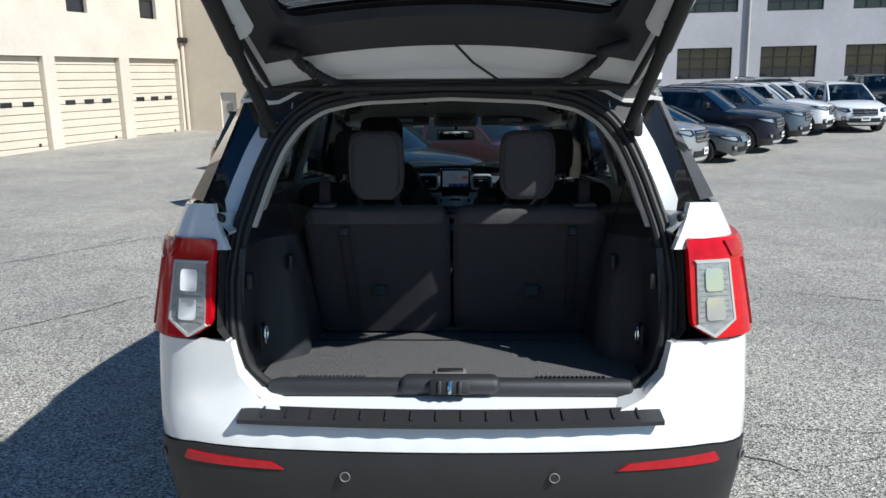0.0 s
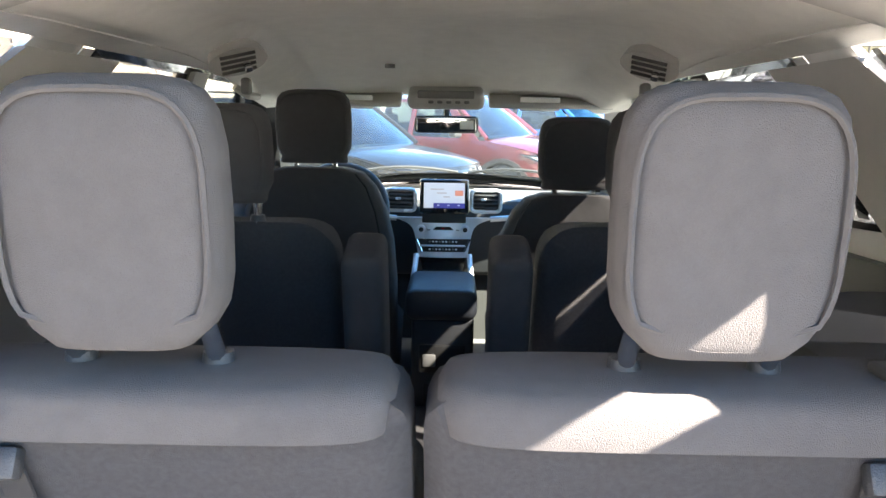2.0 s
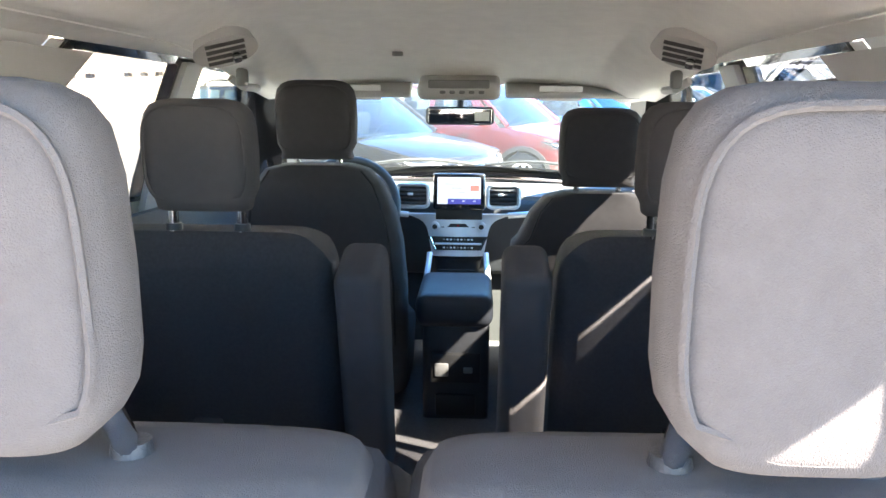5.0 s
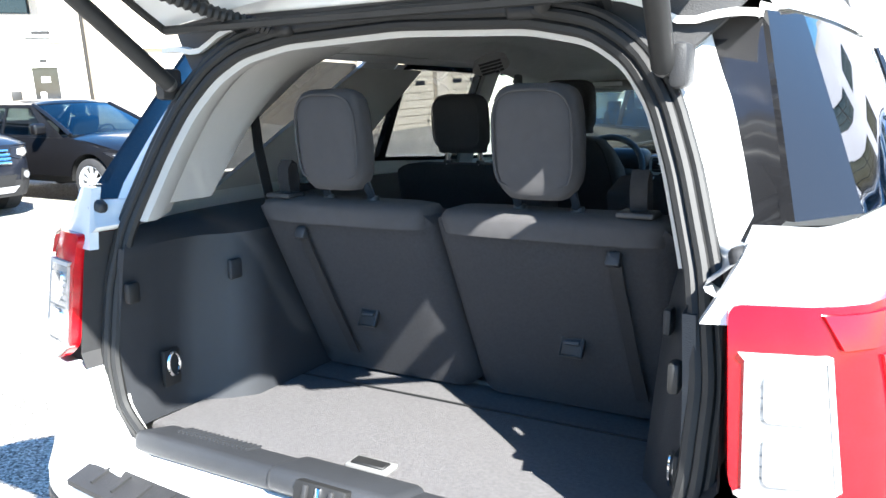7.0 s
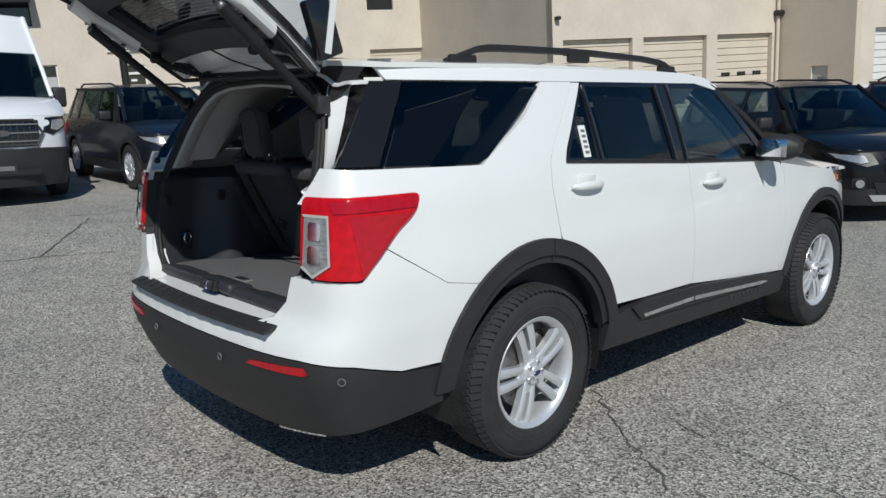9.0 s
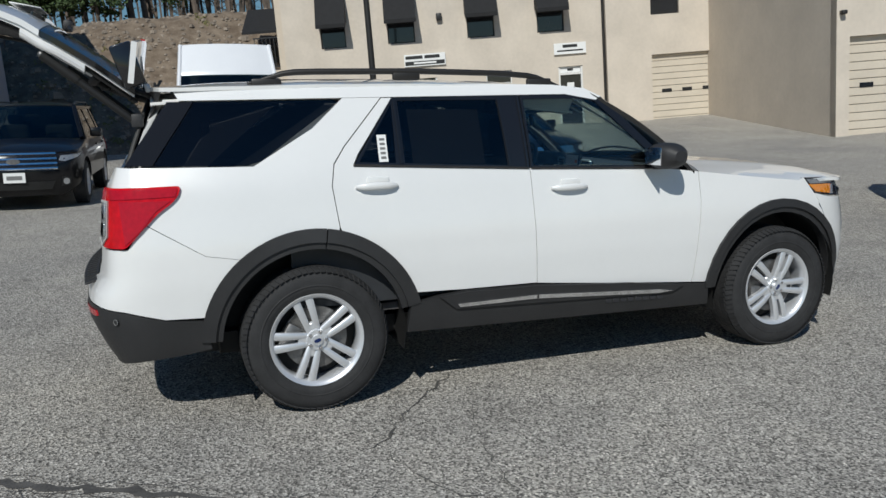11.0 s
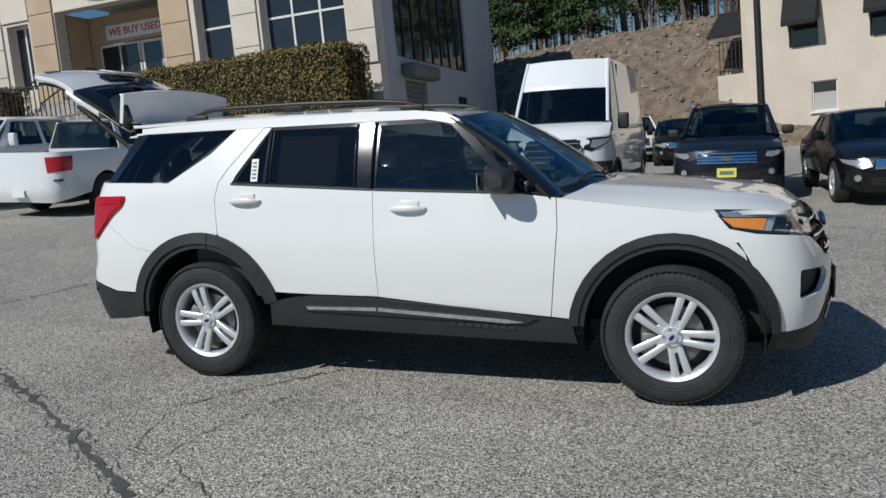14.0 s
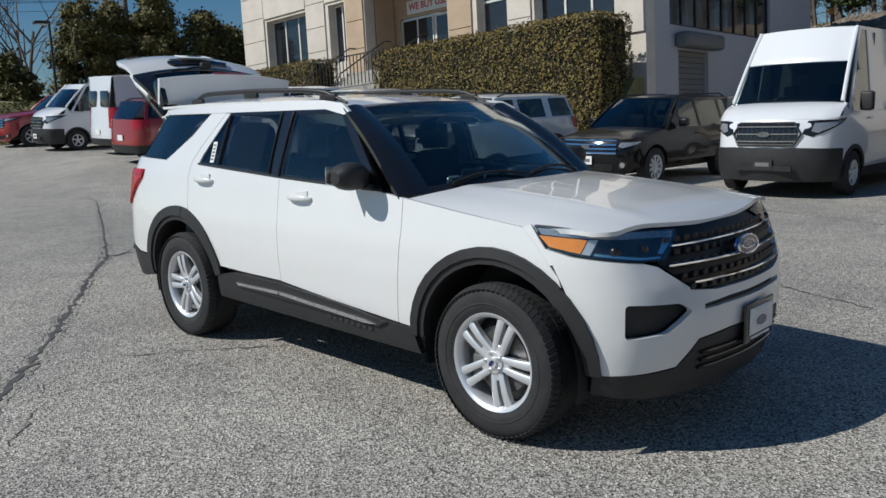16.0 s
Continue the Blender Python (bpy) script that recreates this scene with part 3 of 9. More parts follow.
    part("wall_lamp", add_box(bmesh.new(), (0.16, 0.2, 0.12), gw @ pose(0.15, -0.1, 3.3), 0.03, 2), FRAMEDARK, b)
    part("downpipe", add_cyl(bmesh.new(), 0.07, 0.07, 9.0, gw @ pose(10.02, -0.09, 3.6), 10), STUCCO, b)


office()


def grey_building():
    b = root("workshop_building", "long lilac-grey rendered building with multi-pane steel windows", "building", kind="structure")
    m = pose(6.0, 44.5, 0, 0, 0, -4)
    lows = [(6.2 + 4.55 * k, 9.2 + 4.55 * k, 1.3, 3.0) for k in range(-1, 6)]
    ups = [(6.4 + 4.55 * k, 9.4 + 4.55 * k, 4.9, 6.5) for k in range(-1, 6)]
    facade("wall_south", m, rect(-8, 40, -2, 9.5), [rect(*w) for w in lows + ups], GREYWALL, 0.3, b)
    for w in lows:
        window_unit("window", m, *w, b, 4, 3, FRAMEDARK, 0.14, 0.06)
    for w in ups:
        window_unit("window", m, *w, b, 4, 3, FRAMEDARK, 0.14, 0.06)
    part("roof", add_box(bmesh.new(), (48.2, 14, 0.3), m @ pose(16, 7.0, 9.66)), CONCRETE, b)
    part("downpipe", add_cyl(bmesh.new(), 0.075, 0.075, 9.0, m @ pose(10.0, -0.10, 4.0), 10), PALETRIM, b)


grey_building()

def dealership():
    b = root("dealership_building", "cream stone car showroom with tall dark windows and tan columns", "building", kind="structure")
    Z = 4.35
    m = pose(-16.9, -25.4, 0, 0, 0, 90)
    wins = [(1.84, 4.7, 5.0, 7.3, 3, 1), (6.2, 7.2, 5.0, 7.3, 2, 1), (14.1, 15.4, 4.9, 8.6, 1, 3), (16.5, 19.4, 4.9, 8.6, 3, 3)]
    entry = rect(8.4, 12.75, Z - 0.1, 7.5)
    facade("wall_front", m, rect(0, 20.4, 1.0, 10.5), [rect(*w[:4]) for w in wins] + [entry], STONEPANEL, 0.5, b)
    for u0, u1, z0, z1, c, r in wins:
        window_unit("window", m, u0, u1, z0, z1, b, c, r, FRAMEWHITE, 0.35, 0.07)
    # stone slabs on the piers
    def slabs(u0, u1, z0, z1, rows, material, name="stone_panel"):
        for k in range(rows):
            h = (z1 - z0) / rows
            part(name, add_box(bmesh.new(), (u1 - u0 - 0.02, 0.06, h - 0.025), m @ pose((u0 + u1) / 2, -0.032, z0 + h * (k + 0.5)), 0.008, 1), material, b, smooth=False)
    slabs(0.02, 1.7, 4.6, 10.4, 6, STONEPANEL)
    slabs(4.75, 6.0, 4.6, 10.4, 6, STONEPANEL)
    slabs(7.3, 8.36, 4.3, 8.6, 4, TANPANEL)
    slabs(12.8, 13.9, 4.3, 8.6, 4, TANPANEL)
    slabs(15.45, 16.4, 4.3, 10.4, 6, STONEPANEL)
    slabs(19.45, 20.38, 4.3, 10.4, 6, STONEPANEL)
    for u0, u1 in ((1.72, 4.73), (6.02, 7.28)):
        slabs(u0, u1, 7.4, 10.4, 3, STONEPANEL)
    # recessed entrance
    rec = m @ pose(0, 1.6, 0)
    facade("entrance_wall", rec, rect(8.2, 13.0, Z - 0.1, 7.5), [rect(8.7, 12.5, Z, 6.5)], TANPANEL, 0.2, b)
    window_unit("window", rec, 8.7, 10.45, Z, 6.45, b, 2, 1, FRAMEWHITE, 0.1, 0.06)
    for u in (10.5, 11.5):
        d = window_unit("glass_door", rec, u + 0.02, u + 0.98, Z, 6.45, b, 1, 1, FRAMEWHITE, 0.1, 0.09)
        part("handle", add_cyl(bmesh.new(), 0.02, 0.02, 0.7, rec @ pose(11.4 if u < 11 else 11.6, 0.0, 5.35), 8), CHROME, d)
    part("side_wall", add_box(bmesh.new(), (0.2, 1.0, 3.2), m @ pose(8.3, 1.05, 5.9)), TANPANEL, b)
    part("side_wall", add_box(bmesh.new(), (0.2, 1.0, 3.2), m @ pose(12.85, 1.05, 5.9)), TANPANEL, b)
    s = root_part("sign_board", b)
    part("board", add_box(bmesh.new(), (3.5, 0.06, 0.5), rec @ pose(10.95, -0.06, 6.85)), SIGNWHITE, s)
    text_part("lettering", "WE BUY USED CARS", 0.36, rec @ pose(10.95, -0.094, 6.85, 90), SIGNRED, s, bold=0.006)
    # blue oval over the entrance, drawn as a plain shape
    bm = add_cyl(bmesh.new(), 1.0, 1.0, 0.16, m @ pose(10.6, -0.1, 8.35, 90) @ Matrix.Diagonal((1.3, 0.52, 1, 1)), 40)
    part("oval_sign", bm, BLUEPAINT, b, "blue oval sign with pale rim")
    v, f = tube_along([m @ Vector((10.6 + 1.3 * math.cos(t), -0.19, 8.35 + 0.52 * math.sin(t))) for t in [i * math.pi / 20 for i in range(40)]], 0.035, 6, True)
    link_mesh("oval_rim", v, f, SIGNWHITE, b)
    # metal-clad flank with a ribbon of glass
    e = pose(-16.9, -5.0, 0, 0, 0, 180)
    holes = [rect(1.4, 8.9, 4.6, 8.0), rect(1.9, 3.9, 0.9, 3.9), rect(7.4, 8.6, 2.6, 3.6)]
    facade("wall_flank", e, rect(0.5, 13, 0, 10.5), holes, DARKSIDE, 0.3, b)
    window_unit("window", e, 1.4, 8.9, 4.6, 8.0, b, 8, 1, FRAMEDARK, 0.12, 0.07)
    window_unit("window", e, 7.4, 8.6, 2.6, 3.6, b, 1, 1, FRAMEDARK, 0.12, 0.07)
    ru = root_part("roller_shutter", b)
    for k in range(18):
        part("slat", add_box(bmesh.new(), (2.0, 0.04, 0.155), e @ pose(2.9, 0.15, 0.98 + 0.166 * k), 0.01, 1), GREYTRIM, ru, smooth=False)
    part("shutter_box", add_box(bmesh.new(), (2.5, 0.5, 0.46), e @ pose(2.9, -0.24, 4.16), 0.12, 3), GREYTRIM, ru, "grey rounded shutter housing")
    part("roof", add_box(bmesh.new(), (20.6, 13, 0.3), m @ pose(10.2, 6.6, 10.66)), CONCRETE, b)
    facade("wall_back", pose(-29.6, -5.3, 0, 0, 0, -90), rect(0, 20, 0, 10.5), [], DARKSIDE, 0.3, b)
    # terrace, steps and their rails
    t = root("terrace", "planted bank and stone-edged terrace below the showroom", "terrace", kind="structure")
    prof = [(-14.2, 0.6), (-14.35, 1.0), (-14.6, 1.6), (-15.9, 2.95), (-16.4, 3.0), (-16.4, 0.0), (-14.2, 0.0)]
    secs = []
    for k in range(16):
        y = -30 + k * (25.2 / 15)
        lift = 0.055 * max(0.0, -y - 8)
        secs.append([(x, y, z + (lift if z > 0.5 else 0)) for x, z in prof])
    link_mesh("bank", *loft(secs), GRASS, t)
    st = root("entrance_steps", "pale stone entrance steps with black iron handrails", "steps", kind="structure")
    for k in range(8):
        part("step", add_box(bmesh.new(), (0.34, 4.2, 0.2), pose(-14.2 - 0.3 * k, -15.3, 3.1 + 0.17 * k), 0.012, 1), CONCRETE, st, smooth=False)
    for y in (-17.3, -15.3, -13.3):
        bar("handrail", [(-14.0, y, 3.9), (-14.1, y, 4.1), (-16.3, y, 5.35), (-16.6, y, 5.35)], 0.025, SIGNBLACK, st, n=6)
    for k in range(22):
        part("baluster", add_box(bmesh.new(), (0.025, 0.025, 1.0), pose(-14.35, -17.3 + 0.19 * k, 4.2)), SIGNBLACK, st, smooth=False)
    part("fence_rail", add_box(bmesh.new(), (0.04, 4.2, 0.04), pose(-14.35, -15.3, 4.7)), SIGNBLACK, st)


dealership()

# ---- shape of the car's body: a plan outline from the rear centre (s = 0) round its right side to the front centre ----
PLAN = [(0, -0.058), (0.30, -0.050), (0.58, -0.024), (0.775, 0.028), (0.882, 0.115), (0.933, 0.245), (0.960, 0.44), (0.982, 0.7), (0.992, 1.1), (0.995, 1.6), (0.995, 2.3),
        (0.995, 3.0), (0.988, 3.6), (0.975, 4.1), (0.955, 4.4), (0.915, 4.62), (0.84, 4.775), (0.72, 4.875), (0.52, 4.95), (0.28, 5.0), (0, 5.02)]


MID_S = 3.0381


def plan_curve():
    pts, k = [], len(PLAN)
    for i in range(k - 1):
        p0 = np.array(PLAN[i - 1] if i else (-PLAN[1][0], PLAN[1][1]))
        p1, p2 = np.array(PLAN[i]), np.array(PLAN[i + 1])
        p3 = np.array(PLAN[i + 2] if i + 2 < k else (-PLAN[k - 2][0], PLAN[k - 2][1]))
        for j in range(24):
            t = j / 24
            pts.append(0.5 * (2 * p1 + (p2 - p0) * t + (2 * p0 - 5 * p1 + 4 * p2 - p3) * t * t + (3 * p1 - p0 - 3 * p2 + p3) * t ** 3))
    pts.append(np.array(PLAN[-1], float))
    pts = np.array(pts)
    s = np.concatenate([[0], np.cumsum(np.hypot(*np.diff(pts, axis=0).T))])
    tan = np.gradient(pts, s, axis=0)
    mid = np.searchsorted(pts[:len(pts) // 2, 1], 2.3)
    s = np.where(np.arange(len(s)) < mid, s * (MID_S / s[mid]), s - s[mid] + MID_S)
    tan /= np.hypot(tan[:, 0], tan[:, 1])[:, None]
    return s, pts, np.stack([tan[:, 1], -tan[:, 0]], 1)


CS, CP, CN = plan_curve()
S_END = CS[-1]
SIDE_IN = ((0.28, .075), (0.40, .035), (0.55, .012), (0.75, 0), (0.92, .004), (1.02, .020), (1.10, .034), (1.2, .050), (1.30, .074), (1.45, .128), (1.64, .205), (1.70, .240), (1.735, .268))
FRONT_IN = ((0.2, .10), (0.35, .05), (0.5, .015), (0.65, 0), (0.8, .02), (0.9, .06), (1.0, .12), (1.06, .18), (1.1, .23))
REAR_IN = ((0.3, .12), (0.42, .055), (0.56, 0), (0.68, .004), (0.73, .030), (0.78, .070), (0.95, .085), (1.2, .115), (1.35, .17), (1.65, .33))

TAPER_Y = ((0.25, 1.0), (0.45, 0.85), (0.8, 0.45), (1.2, 0.12), (1.6, 0.0))
TAPER_Z = ((1.22, 0.0), (1.3, 0.020), (1.45, 0.038), (1.6, 0.056), (1.7, 0.066))


def table(tab, v):
    return np.interp(v, [a for a, b in tab], [b for a, b in tab])


def body(s, z, off=0.0):
    """The place on the body's skin; past either end of the half outline it goes on along the left side."""
    side = 1
    if s < 0:
        s, side = -s, -1
    elif s > S_END:
        s, side = 2 * S_END - s, -1
    x, y = np.interp(s, CS, CP[:, 0]), np.interp(s, CS, CP[:, 1])
    nx, ny = np.interp(s, CS, CN[:, 0]), np.interp(s, CS, CN[:, 1])
    w = min(1.0, ny * ny)
    inset = (1 - w) * (table(SIDE_IN, z) + table(TAPER_Y, y) * table(TAPER_Z, z)) + w * table(FRONT_IN if ny > 0 else REAR_IN, z) - off
    return (side * (x - nx * inset), y - ny * inset, z)


def sy(y):
    """The s at which the right side stands at y."""
    lo = np.argmax(CP[:, 0] > 0.80)
    hi = len(CP) - 1 - np.argmax(CP[::-1, 0] > 0.80)
    return float(np.interp(y, CP[lo:hi, 1], CS[lo:hi]))


def sfront(x):
    h = len(CP) // 2
    return float(np.interp(-x, -CP[h:, 0], CS[h:]))


def srear(x):
    h = len(CP) // 2
    return float(np.interp(x, CP[:h, 0], CS[:h]))

# ---- the white car ----
car = root("sport_utility_vehicle", "white sport utility vehicle with raised tailgate and black cladding", "car", SLOPE)


def arc(cy, cz, r, a0, a1, n=18):
    """Points (s, z) of an arc on the car's right side, degrees from +y upwards."""
    return [(sy(cy + r * math.cos(radians(a0 + (a1 - a0) * i / n))), cz + r * math.sin(radians(a0 + (a1 - a0) * i / n))) for i in range(n + 1)]


def Y(pts):
    """(y, z) on the right side to (s, z)."""
    return [(sy(y), z) for y, z in pts]


def skin(name, poly, material, parent=car, holes=(), thick=0.02, off=0.0, step=0.055, label="", both=True):
    """A panel of the body's skin with real thickness, on the right side and, mirrored, on the left."""
    vs, tris = sheet(poly, holes, step)
    def outer(s, z):
        return body(s, z, off)
    v, f = slab_data(vs, tris, outer, lambda s, z: body(s, z, off - thick))
    obs = [link_mesh(name, v, f, material, parent, label)]
    if both:
        obs.append(link_mesh(name, [(-x, y, z) for x, y, z in v], [tuple(reversed(q)) for q in f], material, parent, label))
    return obs


def patch(name, fn, nu, nv, material, parent=car, thick=0.02, label="", down=(0, 0, -1)):
    """A curved sheet from fn(u, v), u and v from 0 to 1, thickened along down."""
    vs = [fn(i / nu, j / nv) for j in range(nv + 1) for i in range(nu + 1)]
    d = Vector(down) * thick
    n = len(vs)
    verts = [Vector(v) for v in vs] + [Vector(v) + d for v in vs]
    q = lambda i, j: j * (nu + 1) + i
    faces = []
    for j in range(nv):
        for i in range(nu):
            a = (q(i, j), q(i + 1, j), q(i + 1, j + 1), q(i, j + 1))
            faces += [a, tuple(n + k for k in reversed(a))]
    rim = [q(i, 0) for i in range(nu)] + [q(nu, j) for j in range(nv)] + [q(i, nv) for i in range(nu, 0, -1)] + [q(0, j) for j in range(nv, 0, -1)]
    for a, b in zip(rim, rim[1:] + rim[:1]):
        faces.append((b, a, a + n, b + n))
    return link_mesh(name, verts, faces, material, parent, label)


RW, FW = (1.10, 0.40), (4.125, 0.40)
R_ARCH_R, R_ARCH_F = 0.585, 0.565
rear_arch = arc(*RW, R_ARCH_R, 18, 172)
front_arch = arc(*FW, R_ARCH_F, 7, 171)

# sides
skin("front_door", Y([(2.385, 0.585), (2.9, 0.535), (3.455, 0.487), (3.485, 0.8), (3.503, 1.0), (3.497, 1.172), (3.24, 1.205), (2.8, 1.225), (2.365, 1.243)]), WHITE)
skin("rear_door", Y([(1.665, 0.60), (1.93, 0.592), (2.381, 0.587), (2.361, 1.243), (2.0, 1.262), (1.345, 1.305), (1.375, 1.36), (1.60, 1.652), (1.545, 1.652), (1.31, 1.40), (1.245, 1.31), (1.225, 1.2), (1.25, 0.985)]) +
     [p for p in arc(*RW, R_ARCH_R, 74, 20, 12)], WHITE)
skin("quarter_panel", [(1.070, 1.064), (1.35, 0.887), (1.56, 0.850)] + [p for p in arc(*RW, R_ARCH_R, 128, 76, 10)] + Y([(1.245, 0.99), (1.220, 1.2), (1.240, 1.315), (1.306, 1.405), (1.54, 1.655), (1.33, 1.655), (1.15, 1.50), (0.83, 1.318), (0.5, 1.325), (0.22, 1.33)]) +
     [(0.86, 1.335), (0.765, 1.335), (0.665, 1.205), (1.08, 1.205), (1.14, 1.222), (1.185, 1.222), (1.20, 1.195), (1.108, 1.115)], WHITE)
skin("fender", Y([(3.460, 0.487), (3.555, 0.478)]) + list(reversed(arc(*FW, R_ARCH_F, 46, 171, 16))) + Y([(4.50, 0.86), (4.42, 0.955), (4.30, 1.075), (3.9, 1.122), (3.502, 1.172), (3.508, 1.0), (3.490, 0.8)]), WHITE)
skin("cant_rail", Y([(0.47, 1.657), (2.66, 1.657), (2.86, 1.62), (2.9, 1.64), (2.80, 1.69), (2.6, 1.712), (2.2, 1.722), (1.2, 1.730), (0.7, 1.722), (0.44, 1.708)]), WHITE)

# bumpers run from side to side
def full(half):
    """A half outline, given from the centre line outwards and back, completed by its mirror image at the rear."""
    return half + [(-s, z) for s, z in reversed(half) if s > 1e-6]


rb_side = [(1.56, 0.848)] + arc(*RW, R_ARCH_R, 131, 163, 6)
skin("rear_bumper", [(-s, z) for s, z in reversed([(0.45, 0.738), (0.56, 0.775), (0.625, 0.84), (0.65, 0.935), (0.99, 0.935), (1.067, 1.0605), (1.35, 0.8845)] + rb_side + [(1.14, 0.575), (0.95, 0.625), (0.74, 0.648)])] +
     [(0.45, 0.738), (0.56, 0.775), (0.625, 0.84), (0.65, 0.935), (0.99, 0.935), (1.067, 1.0605), (1.35, 0.8845)] + rb_side + [(1.14, 0.575), (0.95, 0.625), (0.74, 0.648), (0.4, 0.648), (-0.4, 0.648)], WHITE, both=False, thick=0.03)
low = [(0.74, 0.642), (0.95, 0.618), (1.14, 0.568), (1.32, 0.555), (1.345, 0.40), (1.2, 0.375), (0.8, 0.33), (0.4, 0.30)]
skin("rear_valance", [(-s, z) for s, z in reversed(low)] + list(low), CLAD, both=False, thick=0.03, off=0.004, label="dark grey moulded lower bumper")

M = 2 * S_END
def front_full(half):
    return half + [(M - s, z) for s, z in reversed(half)]


fog = rounded([(5.55, 0.75), (5.84, 0.735), (5.92, 0.69), (5.84, 0.65), (5.76, 0.605), (5.55, 0.59)], 0.025)
lampline = [(5.66, 0.925), (5.74, 0.905), (5.93, 0.785), (6.1, 0.765)]
fb = Y([(4.52, 0.83)]) + [(5.17, 0.985), (5.30, 0.957)] + lampline
fb_low = [(6.2, 0.565), (5.97, 0.55), (5.84, 0.43), (5.43, 0.41)] + arc(*FW, R_ARCH_F, 8, 42, 7)
slot = [(6.0, 0.71), (6.2, 0.722), (M - 6.2, 0.722), (M - 6.0, 0.71), (M - 6.0, 0.685), (M - 6.2, 0.69), (6.2, 0.69), (6.0, 0.685)]
skin("front_bumper", fb + [(M - s, z) for s, z in reversed(fb)] + [(M - s, z) for s, z in reversed(fb_low)] + fb_low, WHITE,
     holes=[fog, [(M - s, z) for s, z in reversed(fog)], slot], both=False, thick=0.03)
skin("fog_recess", fog, CLAD, off=-0.05, thick=0.015, label="black moulded recess")
skin("intake_slot", [(5.98, 0.73), (M - 5.98, 0.73), (M - 5.98, 0.675), (5.98, 0.675)], CLAD, both=False, off=-0.04, thick=0.015)
fl = [(5.40, 0.405), (5.84, 0.424), (5.965, 0.543), (6.2, 0.558)]
fl2 = [(6.2, 0.27), (5.8, 0.28), (5.38, 0.31)]
skin("front_valance", fl + [(M - s, z) for s, z in reversed(fl)] + [(M - s, z) for s, z in reversed(fl2)] + fl2, CLAD, both=False, thick=0.03, off=0.004, label="dark grey moulded lower bumper")
for k in range(3):
    z = 0.40 + 0.04 * k
    bar("grille_slat", [body(s, z, 0.012) for s in np.linspace(5.98, M - 5.98, 20)], 0.008, GLOSSBLACK, car, n=6)

# radiator grille and its bars
gr = [(5.98, 1.052), (5.76, 0.915), (5.95, 0.79), (6.12, 0.772)]
skin("grille", gr + [(M - s, z) for s, z in reversed(gr)], GRILLEBLACK, both=False, off=-0.02, thick=0.02)
for j, (z0, z1, s0) in enumerate(((0.985, 0.985, 5.86), (0.90, 0.905, 5.80), (0.815, 0.82, 5.94))):
    bar("chrome_bar", [body(s, z0 + (z1 - z0) * abs(s - S_END) / 0.6, 0.006) for s in np.linspace(s0, M - s0, 30)], 0.0065, CHROME, car, n=8)
bm = bmesh.new()
for j in range(5):
    for i in range(16):
        s = 5.86 + (M - 2 * 5.86) * (i + 0.5 * (j % 2)) / 15.5
        if abs(s - S_END) < 0.62 - max(0, 0.9 - (0.80 + 0.05 * j)) * 1.2:
            add_box(bm, (0.05, 0.012, 0.03), Matrix.Translation(body(s, 0.80 + 0.052 * j, -0.006)), 0.008, 1)
part("grille_mesh", bm, GRILLEBLACK, car, smooth=False)
em = Matrix.Translation(body(S_END, 0.935, 0.03)) @ pose(0, 0, 0, 76, 0, 180)
badge = part("oval_badge", add_cyl(bmesh.new(), 1.0, 1.0, 0.02, em @ Matrix.Diagonal((0.115, 0.045, 1, 1)), 40), BLUEPAINT, car, "blue oval badge with chrome rim")
v, f = tube_along([em @ Vector((0.115 * math.cos(i * math.pi / 20), 0.045 * math.sin(i * math.pi / 20), 0.008)) for i in range(40)], 0.006, 6, True)
link_mesh("rim", v, f, CHROME, badge)
v, f = tube_along([em @ Vector((0.07 * math.cos(i * math.pi / 20), 0.02 * math.sin(i * math.pi / 20), 0.01)) for i in range(40)], 0.004, 6, True)
link_mesh("scroll", v, f, CHROME, badge)

# headlamps
skin("lamp_corner_lip", Y([(4.28, 1.072), (4.40, 0.80)]) + [(5.16, 0.90), (5.30, 0.945), (5.165, 0.985), (5.078, 1.092)], WHITE, off=-0.003, thick=0.01)
hl = [(5.09, 1.088), (5.175, 0.99), (5.30, 0.965), (5.66, 0.932), (5.80, 0.93), (5.965, 1.05), (5.40, 1.082)]
lamp = skin("headlamp_housing", hl, LAMPDARK, off=-0.012, thick=0.03)
skin("headlamp_lens", hl, glass_mat("lamp_cover", (0.92, 0.94, 0.96)), off=0.004, thick=0.004, label="clear headlamp cover")
skin("turn_signal", [(5.125, 1.045), (5.185, 0.996), (5.34, 0.974), (5.37, 1.036)], AMBER, off=-0.006, thick=0.01, label="amber side reflector")
skin("daytime_strip", [(5.11, 1.078), (5.14, 1.05), (5.42, 1.04), (5.90, 1.02), (5.94, 1.043), (5.4, 1.072)], WHITELENS, off=-0.008, thick=0.006)
for s in (5.50, 5.68):
    for sg in (1, -1):
        x, y, z = body(s, 0.985, -0.012)
        bm = bmesh.new()
        bmesh.ops.create_uvsphere(bm, u_segments=16, v_segments=10, radius=0.024, matrix=Matrix.Translation((sg * x, y, z)))
        part("projector", bm, LAMPDARK, car, "dark projector lens")
skin("lamp_reflector", [(5.80, 0.955), (5.93, 1.030), (5.86, 1.026), (5.77, 0.960)], CHROME, off=-0.008, thick=0.006, label="chrome inner reflector")
skin("lamp_bezel", [(5.40, 0.968), (5.66, 0.940), (5.78, 0.938), (5.78, 0.946), (5.66, 0.950), (5.41, 0.978)], CHROME, off=-0.008, thick=0.006, label="chrome lower bezel")
skin("lamp_divider", [(5.345, 0.972), (5.385, 0.968), (5.42, 1.036), (5.375, 1.036)], ALLOY, off=-0.008, thick=0.006)

